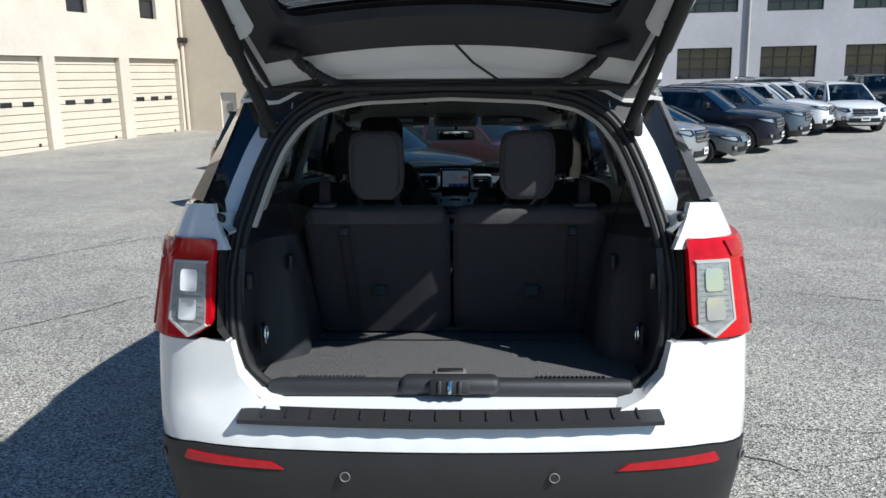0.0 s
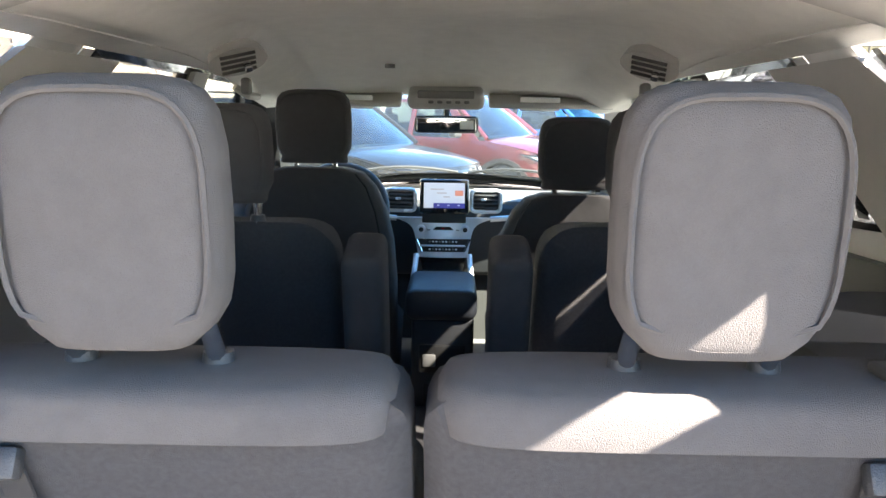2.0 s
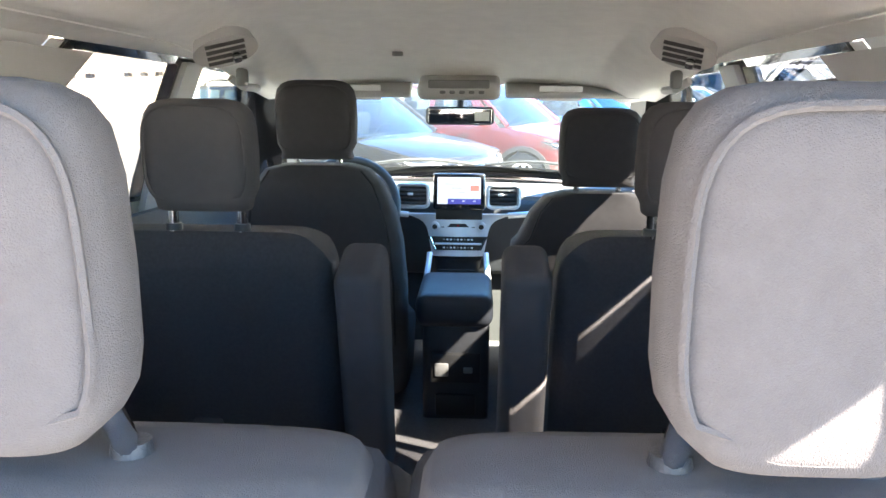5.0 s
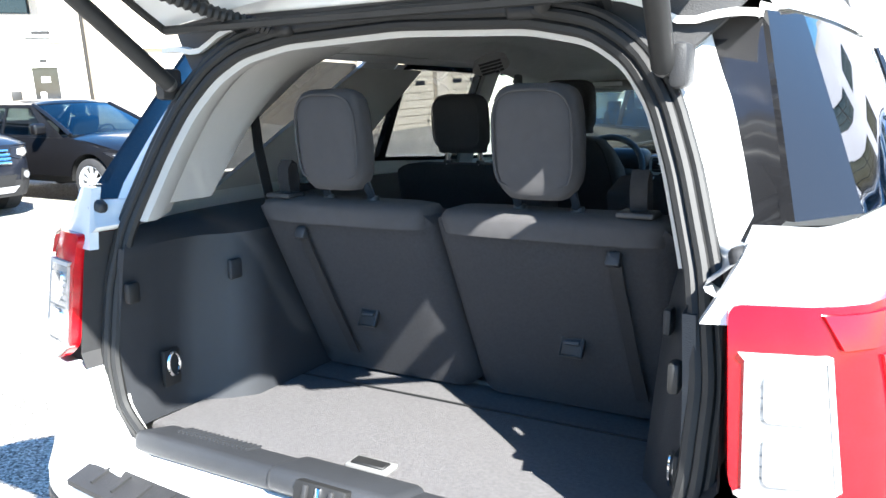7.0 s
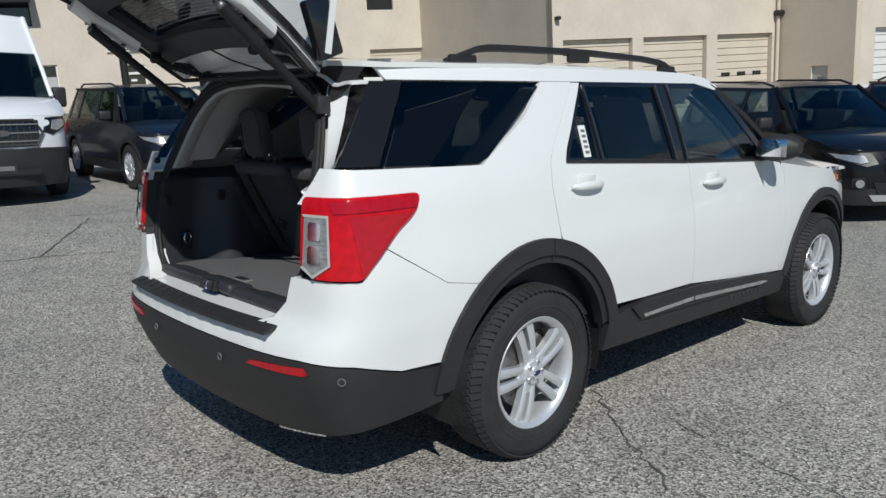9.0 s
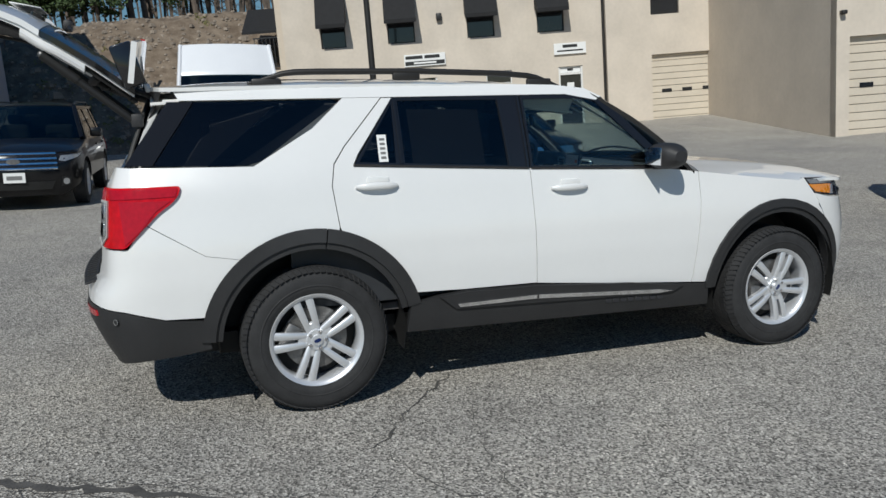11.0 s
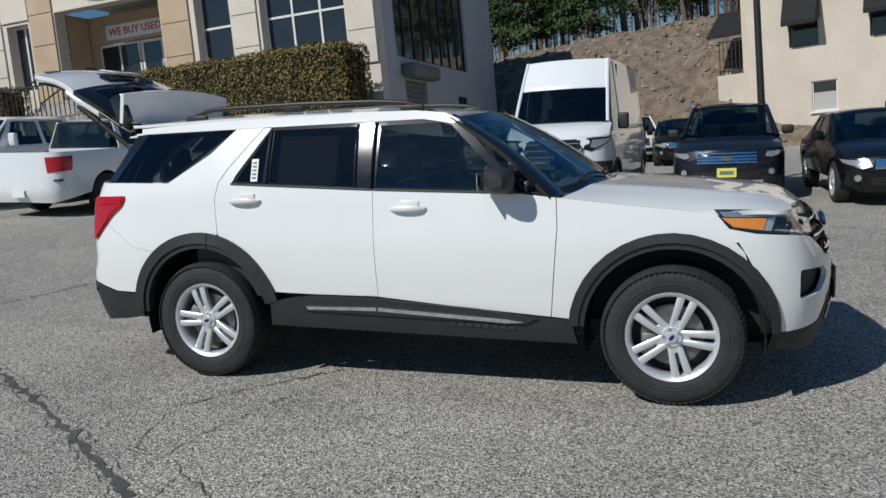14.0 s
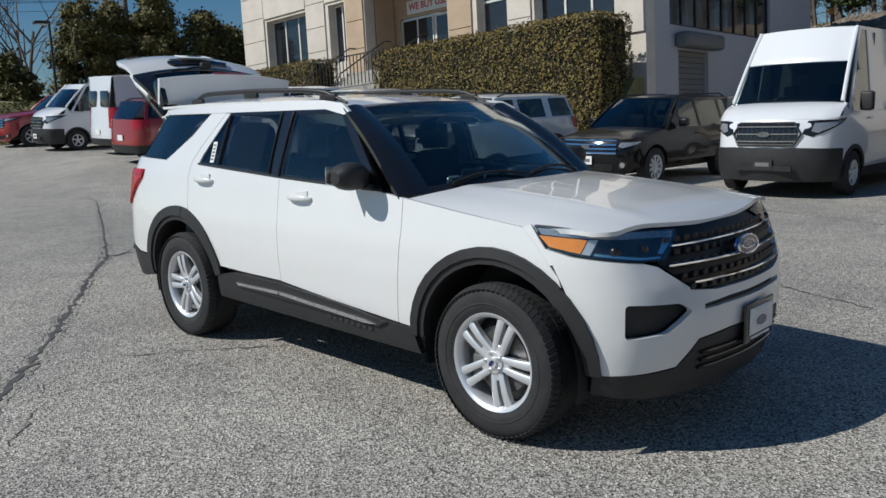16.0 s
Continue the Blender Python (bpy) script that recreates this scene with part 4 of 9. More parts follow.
# tail lamps
tl = [(0.705, 1.236), (1.255, 1.240), (1.24, 1.190), (1.205, 1.155), (1.145, 1.112), (1.065, 1.03), (0.985, 0.945), (0.785, 0.945), (0.713, 0.985)]
tl = rounded(tl, 0.022, 3)
skin("tail_lamp", tl, REDLENS, off=0.016, thick=0.022, label="red tail lamp lens")
skin("tail_lamp_strip", [(0.86, 1.227), (1.238, 1.230), (1.228, 1.190), (0.885, 1.182)], DARKRED, off=0.021, thick=0.02)
skin("tail_lamp_corner", [(0.955, 1.172), (1.205, 1.170), (1.135, 1.122), (1.06, 1.03), (0.985, 0.962)], DARKRED, off=0.021, thick=0.02)
wl = [(0.73, 1.165), (0.855, 1.165), (0.86, 1.0), (0.785, 0.958), (0.73, 0.99)]
skin("reversing_lamp", wl, WHITELENS, off=0.022, thick=0.02, label="clear ribbed reversing lamp")
for z0, z1 in ((1.085, 1.15), (1.0, 1.065)):
    skin("reversing_lamp_cell", rounded([(0.758, z0), (0.825, z0), (0.825, z1), (0.758, z1)], 0.012), CHROME, off=0.027, thick=0.02)
for k in range(11):
    zz = 0.992 + 0.0155 * k
    skin("lamp_rib", [(0.737, zz), (0.848, zz), (0.848, zz + 0.002), (0.737, zz + 0.002)], GREYTRIM, off=0.0232, thick=0.004)
skin("lamp_bezel", [(0.721, 1.175), (0.864, 1.175), (0.869, 0.997), (0.788, 0.948), (0.719, 0.984), (0.73, 0.99), (0.785, 0.958), (0.86, 1.0), (0.856, 1.166), (0.73, 1.166)], PALETRIM, off=0.024, thick=0.02)

# cladding round the wheels and along the sills
def ring(cy, cz, r0, r1, a0, a1):
    return arc(cy, cz, r1, a0, a1) + list(reversed(arc(cy, cz, r0, a0, a1)))


for nm, hub, outer, spans in (("rear_arch_cladding", RW, R_ARCH_R + 0.006, ((14, 82), (82.7, 176))), ("front_arch_cladding", FW, R_ARCH_F + 0.006, ((1, 176),))):
    for a0, a1 in spans:
        skin(nm, ring(*hub, 0.520, outer, a0, a1), CLAD, off=0.018, thick=0.03)
        skin("arch_inner_lip", ring(*hub, 0.485, 0.5195, a0, a1), CLAD, off=0.004, thick=0.05)
skin("sill_cladding", Y([(1.60, 0.375), (3.60, 0.325), (3.575, 0.47), (3.46, 0.478), (2.385, 0.578), (1.95, 0.585), (1.80, 0.57), (1.675, 0.545), (1.62, 0.545)]), CLAD, off=0.012, thick=0.04)
skin("sill_ledge", Y([(1.78, 0.565), (1.95, 0.58), (2.38, 0.574), (3.0, 0.53), (3.38, 0.478), (3.30, 0.44), (1.88, 0.485)]), CLAD, off=0.026, thick=0.02)
skin("chrome_strip", Y([(1.885, 0.515), (2.372, 0.52), (2.372, 0.497), (1.9, 0.495)]), CHROME, off=0.032, thick=0.02)
skin("chrome_strip", Y([(2.384, 0.52), (3.2, 0.47), (3.30, 0.452), (3.2, 0.446), (2.384, 0.496)]), CHROME, off=0.032, thick=0.02)
bm = bmesh.new()
for i in range(8):
    add_box(bm, (0.004, 0.038, 0.026), Matrix.Translation(body(sy(2.86 + 0.052 * i), 0.428 - 0.002 * i, 0.014)), 0.002, 1)
part("sill_lettering", bm, DARKALLOY, car, "raised black lettering blocks")

# handles
def handle(y, z):
    for sg in (1, -1):
        pts = []
        for i in range(9):
            t = i / 8
            yy = y - 0.115 + 0.23 * t
            x, _, _ = body(sy(yy), z)
            pts.append((sg * (x + 0.008 + 0.030 * math.sin(math.pi * min(1, max(0, t))) ** 0.5), yy, z + 0.004 * math.sin(math.pi * t)))
        secs = []
        for i, p in enumerate(pts):
            r = 0.019 * (0.45 + 0.55 * math.sin(math.pi * i / 8) ** 0.4)
            secs.append([(p[0] + sg * 0.010 * math.cos(a), p[1], p[2] + r * math.sin(a)) for a in [k * math.pi / 5 for k in range(10)]])
        h = link_mesh("door_handle", *loft(secs), WHITE, car)
        x, _, _ = body(sy(y), z + 0.02)
        cup = add_box(bmesh.new(), (0.012, 0.12, 0.05), pose(sg * (x + 0.001), y + 0.01, z + 0.022), 0.012, 2)
        part("handle_cup", cup, WHITE, h)


handle(1.46, 1.19)
handle(2.60, 1.125)

# side glass and its black surrounds
skin("quarter_glass", Y([(0.34, 1.336), (0.80, 1.323), (0.875, 1.345), (1.30, 1.632), (1.28, 1.646), (0.55, 1.65)]), PRIVACY, off=-0.004, thick=0.004, label="dark privacy glass")
for sg in (1, -1):
    def pillar_cover(u, v, sg=sg):
        p = Vector(body(sy(0.333 + 0.21 * v), 1.338 + 0.314 * v, -0.002)).lerp(Vector((0.755 - 0.085 * v, 0.215 + 0.225 * v, 1.338 + 0.314 * v)), u)
        return (sg * p.x, p.y, p.z)
    patch("pillar_cover", pillar_cover, 4, 8, PILLARBLACK, car, 0.02, "gloss black pillar cover", (-sg, 0.4, 0))
skin("rear_quarter_light", Y([(1.375, 1.315), (1.585, 1.303), (1.60, 1.628)]), PRIVACY, off=-0.006, thick=0.004)
skin("rear_door_glass", Y([(1.625, 1.298), (2.235, 1.262), (2.225, 1.636), (1.625, 1.64)]), glass_mat("rear_door_glass_tint", (0.16, 0.17, 0.175)), off=-0.006, thick=0.004, label="tinted door glass")
skin("front_door_glass", Y([(2.375, 1.252), (3.26, 1.218), (2.86, 1.618), (2.80, 1.634), (2.375, 1.636)]), DOORTINT, off=-0.006, thick=0.004, label="lightly tinted door glass")
skin("window_frame", Y([(1.348, 1.302), (2.36, 1.244), (2.36, 1.654), (1.603, 1.654)]), GLOSSBLACK, holes=[Y([(1.378, 1.317), (1.58, 1.305), (1.595, 1.623)]), Y([(1.63, 1.302), (2.23, 1.266), (2.22, 1.632), (1.63, 1.636)])], off=-0.002, thick=0.025)
skin("window_frame", Y([(2.37, 1.243), (3.33, 1.203), (2.90, 1.638), (2.82, 1.654), (2.37, 1.654)]), GLOSSBLACK, holes=[Y([(2.385, 1.258), (3.24, 1.226), (2.85, 1.612), (2.79, 1.628), (2.385, 1.63)])], off=-0.002, thick=0.025)
for pts in (((1.345, 1.303), (2.355, 1.245)), ((2.37, 1.244), (3.34, 1.203))):
    for sg in (1, -1):
        line = [body(sy(pts[0][0] + (pts[1][0] - pts[0][0]) * i / 12), pts[0][1] + (pts[1][1] - pts[0][1]) * i / 12, 0.004) for i in range(13)]
        bar("belt_moulding", [(sg * x, y, z) for x, y, z in line], 0.007, FRAMEDARK, car, n=6)
for y0, z0, y1, z1 in ((1.612, 1.30, 1.612, 1.64), (2.245, 1.26, 2.23, 1.645), (2.352, 1.25, 2.352, 1.65)):
    for sg in (1, -1):
        line = [body(sy(y0 + (y1 - y0) * i / 8), z0 + (z1 - z0) * i / 8, 0.003) for i in range(9)]
        bar("window_bar", [(sg * x, y, z) for x, y, z in line], 0.008, GLOSSBLACK, car, n=6)
x, y, z = body(sy(1.50), 1.40, 0.002)
stk = box("window_sticker", (0.004, 0.05, 0.15), (x + 0.002, 1.515, 1.385), SIGNWHITE, car, "white paper label stuck to the glass", rot=(0, -18, 0))
for k in range(5):
    box("print_bar", (0.002, 0.028, 0.012), (x + 0.0065 - 0.008 * (k - 2), 1.515, 1.385 + 0.024 * (k - 2)), GREYTRIM, stk, rot=(0, -18, 0))
# white paper in trim grey: the shade behind the tint is put into its colour
ms = skin("price_label", Y([(1.68, 1.30), (2.10, 1.28), (2.10, 1.58), (1.68, 1.59)]), GREYTRIM, off=-0.016, thick=0.002, both=False, label="white price sheet inside the glass, its shade painted grey")

# bonnet, roof, windscreen, cowl
HOOD_EDGE = ((3.5, 1.170), (3.9, 1.120), (4.3, 1.076), (4.6, 1.080), (4.9, 1.055))
HOOD_MID = ((3.5, 1.235), (3.9, 1.218), (4.3, 1.185), (4.6, 1.142), (4.75, 1.105), (4.84, 1.058))


def hood(u, v):
    w = 2 * u - 1
    x = w * (0.930 - 0.030 * v)
    y0 = 3.52 + 0.20 * (1 - w * w)
    fx, fy, _ = body(sfront(min(0.90, abs(x))) if abs(x) > 1e-6 else S_END, 1.072)
    y = y0 + (fy + 0.004 - y0) * v
    e, c = table(HOOD_EDGE, y), table(HOOD_MID, y)
    front = (1 - v ** 10)
    crease = 0.007 * math.exp(-((abs(w) - 0.62) / 0.08) ** 2) * front
    return (x, y, e + (c - e) * (1 - abs(w) ** 3.2) + crease)


patch("bonnet", hood, 48, 30, WHITE)
ROOF_MID = ((0.3, 1.738), (0.7, 1.764), (1.2, 1.776), (1.8, 1.774), (2.3, 1.759), (2.6, 1.735), (2.95, 1.69))


def roof(u, v):
    w = 2 * u - 1
    back = (1 - v) ** 8
    y0 = 0.345 + 0.062 * abs(w) ** 4
    y = y0 + (2.80 + 0.13 * (1 - w * w) - y0) * v
    return ((0.742 - 0.065 * table(TAPER_Y, y) - 0.012 * back) * w, y, table(ROOF_MID, y) - (0.046 - 0.026 * back) * abs(w) ** 2.6)


patch("roof", roof, 30, 36, WHITE)


def screen(u, v, out=0.0):
    w = 2 * u - 1
    bx, by, bz = 0.80 * w, 3.50 + 0.20 * (1 - w * w), 1.165 + 0.045 * (1 - w * w)
    tx, ty, tz = 0.655 * w, 2.80 + 0.13 * (1 - w * w), 1.672 + 0.022 * (1 - w * w)
    bow = 0.030 * math.sin(math.pi * v)
    return (bx + (tx - bx) * v, by + (ty - by) * v + bow * 0.65 + out, bz + (tz - bz) * v + bow)


patch("windscreen", lambda u, v: screen(0.035 + 0.93 * u, 0.03 + 0.95 * v), 24, 14, WIND, thick=0.005, label="clear windscreen")
patch("windscreen_frit", lambda u, v: screen(0.03 + 0.94 * u, 0.0 + 0.075 * v, 0.002), 24, 2, GLOSSBLACK, thick=0.006)
patch("windscreen_header", lambda u, v: screen(0.03 + 0.94 * u, 0.965 + 0.035 * v, 0.001), 24, 2, GLOSSBLACK, thick=0.006)
for sg in (1, -1):
    def pillar(u, v, sg=sg):
        a = Vector(screen(0.965, v))
        y = 3.47 + (2.835 - 3.47) * v
        z = 1.172 + (1.660 - 1.172) * v
        b = Vector(body(sy(y), z, 0.002))
        b.y, b.z = y + 0.03 * math.sin(math.pi * v) * 0.7, z + 0.03 * math.sin(math.pi * v)
        p = a.lerp(b, u) + Vector((0.012, 0.010, 0.012)) * math.sin(math.pi * u)
        return (sg * p.x, p.y, p.z)
    patch("a_pillar", pillar, 6, 14, GLOSSBLACK, thick=0.03, label="gloss black windscreen pillar")
patch("cowl", lambda u, v: (0.90 * (2 * u - 1), 3.48 + 0.20 * (1 - (2 * u - 1) ** 2) + 0.08 * v, 1.150 + 0.04 * (1 - (2 * u - 1) ** 2)), 20, 2, CLAD, thick=0.03)
for x0, x1 in ((-0.55, 0.05), (0.1, 0.62)):
    bar("wiper", [Vector(screen((x0 + (x1 - x0) * t) / 1.6 + 0.5, 0.05 + 0.05 * math.sin(math.pi * t))) + Vector((0, 0.012, 0.014)) for t in [i / 8 for i in range(9)]], 0.008, SEAL, car, n=6)

# roof rails
for sg in (1, -1):
    def rp(y):
        k = (y - 0.85) / 1.87
        return (sg * (0.655 + 0.03 * math.sin(math.pi * k)), y, table(ROOF_MID, y) - 0.028 + 0.052 * min(1, 9 * k, 9 * (1 - k)))
    rail = bar("roof_rail", [rp(0.85 + 1.87 * i / 30) for i in range(31)], [0.008 + 0.009 * min(1, 8 * i / 30, 8 * (1 - i / 30)) for i in range(31)], FRAMEDARK, car, "black roof rail", n=10)
    for y in (0.95, 1.72, 2.55):
        x, _, z = rp(y)
        part("rail_foot", add_box(bmesh.new(), (0.03, 0.16, 0.05), pose(x, y, z - 0.025), 0.012, 2), FRAMEDARK, rail)

# door mirrors
for sg in (1, -1):
    m = root_part("door_mirror", car)
    secs = []
    for i in range(9):
        t = i / 8
        k = math.sin(math.pi * (0.10 + 0.86 * t)) ** 0.45
        secs.append([(sg * (0.95 + 0.22 * t), 3.18 + 0.03 * t + 0.095 * k * cc, 1.285 + 0.078 * k * ss) for cc, ss in
                     [(math.copysign(abs(math.cos(a)) ** 0.8, math.cos(a)), math.copysign(abs(math.sin(a)) ** 0.7, math.sin(a))) for a in [j * math.pi / 10 for j in range(20)]]])
    link_mesh("mirror_shell", *loft(secs), CLAD, m)
    part("mirror_glass", add_box(bmesh.new(), (0.15, 0.006, 0.10), pose(sg * 1.065, 3.090, 1.287, 0, 0, sg * 3), 0.002, 2), CHROME, m, "silvered mirror glass")
    part("mirror_arm", add_box(bmesh.new(), (0.13, 0.10, 0.035), pose(sg * 0.925, 3.22, 1.212, 0, sg * -14), 0.014, 2), CLAD, m)

# step pad, parking sensors and reflectors
pad_base = root_part("bumper_step_pad", car)
patch("pad", lambda u, v: (1.22 * (u - 0.5), -0.070 + 0.075 * v + 0.036 * (2 * u - 1) ** 2, 0.736 + 0.018 * v), 24, 2, CLAD, pad_base, thick=0.012, label="ribbed black step pad")
for k in range(16):
    u = -0.54 + 0.072 * k
    part("rib", add_box(bmesh.new(), (0.006, 0.05, 0.006), pose(u, -0.030 + 0.036 * (u / 0.61) ** 2, 0.748, 13)), CLAD, pad_base, smooth=False)
patch("bumper_ledge", lambda u, v: (1.16 * (u - 0.5), -0.034 + 0.135 * v + 0.042 * (2 * u - 1) ** 2 * (1 - v), 0.737 + 0.024 * v), 24, 4, WHITE, car, thick=0.01, label="white bumper top below the opening")
for s in (0.29, -0.29, 0.9, -0.9):
    x, y, z = body(s, 0.575, 0.006)
    bm = add_cyl(bmesh.new(), 0.013, 0.013, 0.008, look((x, y, z), (x * 2 if abs(s) > 0.5 else x, y - 1, z)), 16)
    sensor = part("parking_sensor", bm, CLAD, car)
    v, f = tube_along([look((x, y, z), (x * 2 if abs(s) > 0.5 else x, y - 1, z)) @ Vector((0.014 * math.cos(a), 0.014 * math.sin(a), -0.004)) for a in [i * math.pi / 8 for i in range(16)]], 0.002, 5, True)
    link_mesh("sensor_rim", v, f, GREYTRIM, sensor)
skin("bumper_reflector", [(0.465, 0.59), (0.50, 0.61), (0.76, 0.622), (0.775, 0.598), (0.76, 0.592)], DARKRED, off=0.010, thick=0.02, label="red bumper reflector")
skin("exhaust_trim", [(0.5, 0.305), (0.8, 0.335), (0.8, 0.325), (0.5, 0.295)], CHROME, off=0.006, thick=0.04)

# front plate on its black bracket
fp = root_part("front_plate", car)
pm = Matrix.Translation(body(S_END + 0.03, 0.555, 0.022)) @ pose(0, 0, 0, 90, 0, 180)
part("bracket", add_box(bmesh.new(), (0.34, 0.2, 0.02), pm, 0.01, 2), GLOSSBLACK, fp)
part("dealer_plate", add_box(bmesh.new(), (0.27, 0.135, 0.006), pm @ pose(0, 0.008, 0.014), 0.004, 1), SIGNWHITE, fp, "white plate with blue oval")
part("oval", add_cyl(bmesh.new(), 1, 1, 0.004, pm @ pose(0, 0, 0.018) @ Matrix.Diagonal((0.06, 0.025, 1, 1)), 28), BLUEPAINT, fp)
part("bar", add_box(bmesh.new(), (0.22, 0.012, 0.004), pm @ pose(0, -0.075, 0.012)), SIGNWHITE, fp)


# wheels
def lathe(profile, n=48):
    """Rings round the x axis from (x, r) points."""
    return loft([[(x, r * math.cos(2 * math.pi * j / n), r * math.sin(2 * math.pi * j / n)) for j in range(n)] for x, r in profile], True, False)


def wheel_mesh_parts(name, m, parent, tyre_r=0.392, width=0.245, rim_r=0.245, rim=ALLOY, spokes=5, detail=True):
    """A road wheel with its outer face towards +x."""
    w = root_part(name, parent)
    w.matrix_basis = m
    h = width / 2
    R = tyre_r
    prof = [(-h * 0.8, rim_r), (-h, rim_r + 0.03), (-h * 1.02, rim_r + 0.075), (-h * 0.93, R - 0.022), (-h * 0.80, R - 0.006), (-h * 0.4, R), (0, R + 0.001), (h * 0.4, R), (h * 0.80, R - 0.006), (h * 0.93, R - 0.022), (h * 1.0, R - 0.05), (h * 1.03, rim_r + 0.075), (h * 1.01, rim_r + 0.04), (h, rim_r + 0.03), (h * 0.86, rim_r)]
    link_mesh("tyre", *lathe(prof, 64), RUBBER, w)
    if detail:
        bm = bmesh.new()
        n = 74
        for k in range(n):
            a = 2 * math.pi * k / n
            for sx, wd in ((0.86, 0.05), (0.42, 0.045), (-0.05, 0.045), (-0.5, 0.045), (-0.88, 0.05)):
                add_box(bm, (wd, 0.0265, 0.005), Matrix.Rotation(a + 0.03 * sx, 4, 'X') @ pose(h * sx, 0, R + (-0.001 if abs(sx) < 0.8 else -0.0105), 0, -0 if abs(sx) < 0.8 else math.copysign(24, sx), 18 * (1 if sx > 0 else -1)))
        part("tread", bm, RUBBER, w, smooth=False)
        v, f = lathe([(h * 1.028, rim_r + 0.05), (h * 1.045, rim_r + 0.055), (h * 1.028, rim_r + 0.06)], 64)
        link_mesh("tyre_bead", v, f, RUBBER, w)
    rim_o = link_mesh("rim", *lathe([(-h * 0.8, rim_r), (h * 0.5, rim_r - 0.025), (h * 0.78, rim_r - 0.018), (h * 0.88, rim_r - 0.008), (h * 0.93, rim_r + 0.006), (h * 0.88, rim_r + 0.010), (-h * 0.7, rim_r + 0.002)], 64), rim, w)
    bm = bmesh.new()
    for k in range(spokes):
        a = 2 * math.pi * k / spokes
        for d in (-1, 1):
            pts = []
            secs = []
            for i in range(6):
                t = i / 5
                r = 0.045 + (rim_r - 0.056) * t
                off = d * (0.0225 + 0.0135 * t)
                wd = 0.0155 + 0.0065 * t
                x = h * (0.66 + 0.10 * math.sin(math.pi * t * 0.8)) + 0.004
                secs.append([Vector((x, off - wd, r)), Vector((x + 0.006, off - wd * 0.5, r)), Vector((x + 0.006, off + wd * 0.5, r)), Vector((x, off + wd, r)), Vector((x - 0.035, off + wd * 0.8, r)), Vector((x - 0.035, off - wd * 0.8, r))])
            rot = Matrix.Rotation(a, 4, 'X')
            vv, ff = loft([[rot @ p for p in s] for s in secs])
            base = [bm.verts.new(p) for p in vv]
            for q in ff:
                bm.faces.new([base[i] for i in q])
        # web between the two blades of a spoke near the hub
        add_box(bm, (0.03, 0.05, 0.05), Matrix.Rotation(a, 4, 'X') @ pose(h * 0.62, 0, 0.075), 0.008, 1)
    part("spoke_set", bm, rim, w)
    part("hub", add_cyl(bmesh.new(), 0.062, 0.055, 0.04, pose(h * 0.66, 0, 0, 0, 90), 28), rim, w)
    cap = part("hub_cap", add_cyl(bmesh.new(), 0.030, 0.028, 0.03, pose(h * 0.80, 0, 0, 0, 90), 24), rim, w)
    part("cap_oval", add_cyl(bmesh.new(), 1, 1, 0.004, pose(h * 0.80 + 0.017, 0, 0, 0, 90) @ Matrix.Diagonal((0.010, 0.020, 1, 1)), 20), BLUEPAINT, cap)
    for k in range(5):
        a = 2 * math.pi * (k + 0.5) / 5
        part("wheel_nut", add_cyl(bmesh.new(), 0.011, 0.010, 0.03, pose(h * 0.76, 0.046 * math.sin(a), 0.046 * math.cos(a), 0, 90), 8), CHROME, w)
    part("brake_disc", add_cyl(bmesh.new(), 0.172, 0.172, 0.02, pose(h * 0.25, 0, 0, 0, 90), 40), STEEL, w)
    part("brake_caliper", add_box(bmesh.new(), (0.07, 0.14, 0.09), pose(h * 0.25, -0.125, 0.06, 40), 0.02, 2), STEEL, w)
    part("wheel_back", add_cyl(bmesh.new(), rim_r - 0.006, rim_r - 0.006, 0.01, pose(-h * 0.4, 0, 0, 0, 90), 32), SEAL, w)
    return w


for sg, yy, turn in ((1, 1.10, 17), (1, 4.125, 50), (-1, 1.10, 30), (-1, 4.125, 5)):
    m = pose(0.862, yy, 0.39) if sg > 0 else pose(-0.862, yy, 0.39, 0, 0, 180)
    wheel_mesh_parts("wheel", m @ pose(0, 0, 0, turn), car)

# wheel housings, floor pan
def liner(cy, r):
    for sg in (1, -1):
        n = 20
        secs = [[(sg * x, cy + r * math.cos(math.pi * (j / n * 1.16 - 0.08)), 0.40 + r * math.sin(math.pi * (j / n * 1.16 - 0.08))) for j in range(n + 1)] for x in (0.945, 0.62)]
        v, f = loft(secs, False, False)
        f = f + [tuple(range(n + 1, 2 * n + 2))]
        link_mesh("wheel_housing", v, f, SEAL, car)


liner(1.10, 0.50)
liner(4.125, 0.49)
box("floor_pan", (1.42, 4.0, 0.10), (0, 2.5, 0.37), SEAL, car)
part("engine_bay_liner", add_box(bmesh.new(), (1.2, 1.1, 0.5), pose(0, 4.2, 0.66)), SEAL, car)

box("splash_shield", (1.45, 0.50, 0.03), (0, 4.50, 0.30), CLAD, car, "black underbody shield")
box("splash_shield", (1.40, 0.62, 0.03), (0, 0.48, 0.345), CLAD, car, "black underbody shield")

# ---- tailgate, hinged at the rear of the roof and raised ----
gate = root_part("tailgate", car)
gate.matrix_basis = pose(0, 0.315, 1.762, -100.5, 0, 0) @ pose(0, -0.315, -1.715)
GATE_Y = ((0.76, 0.030), (0.90, 0.012), (1.05, 0.015), (1.16, 0.040), (1.24, 0.075), (1.32, 0.100), (1.5, 0.185), (1.66, 0.275), (1.72, 0.31))
GATE_W = ((0.76, 0.52), (0.82, 0.60), (0.92, 0.635), (1.2, 0.645), (1.3, 0.66), (1.5, 0.63), (1.66, 0.595), (1.72, 0.57))


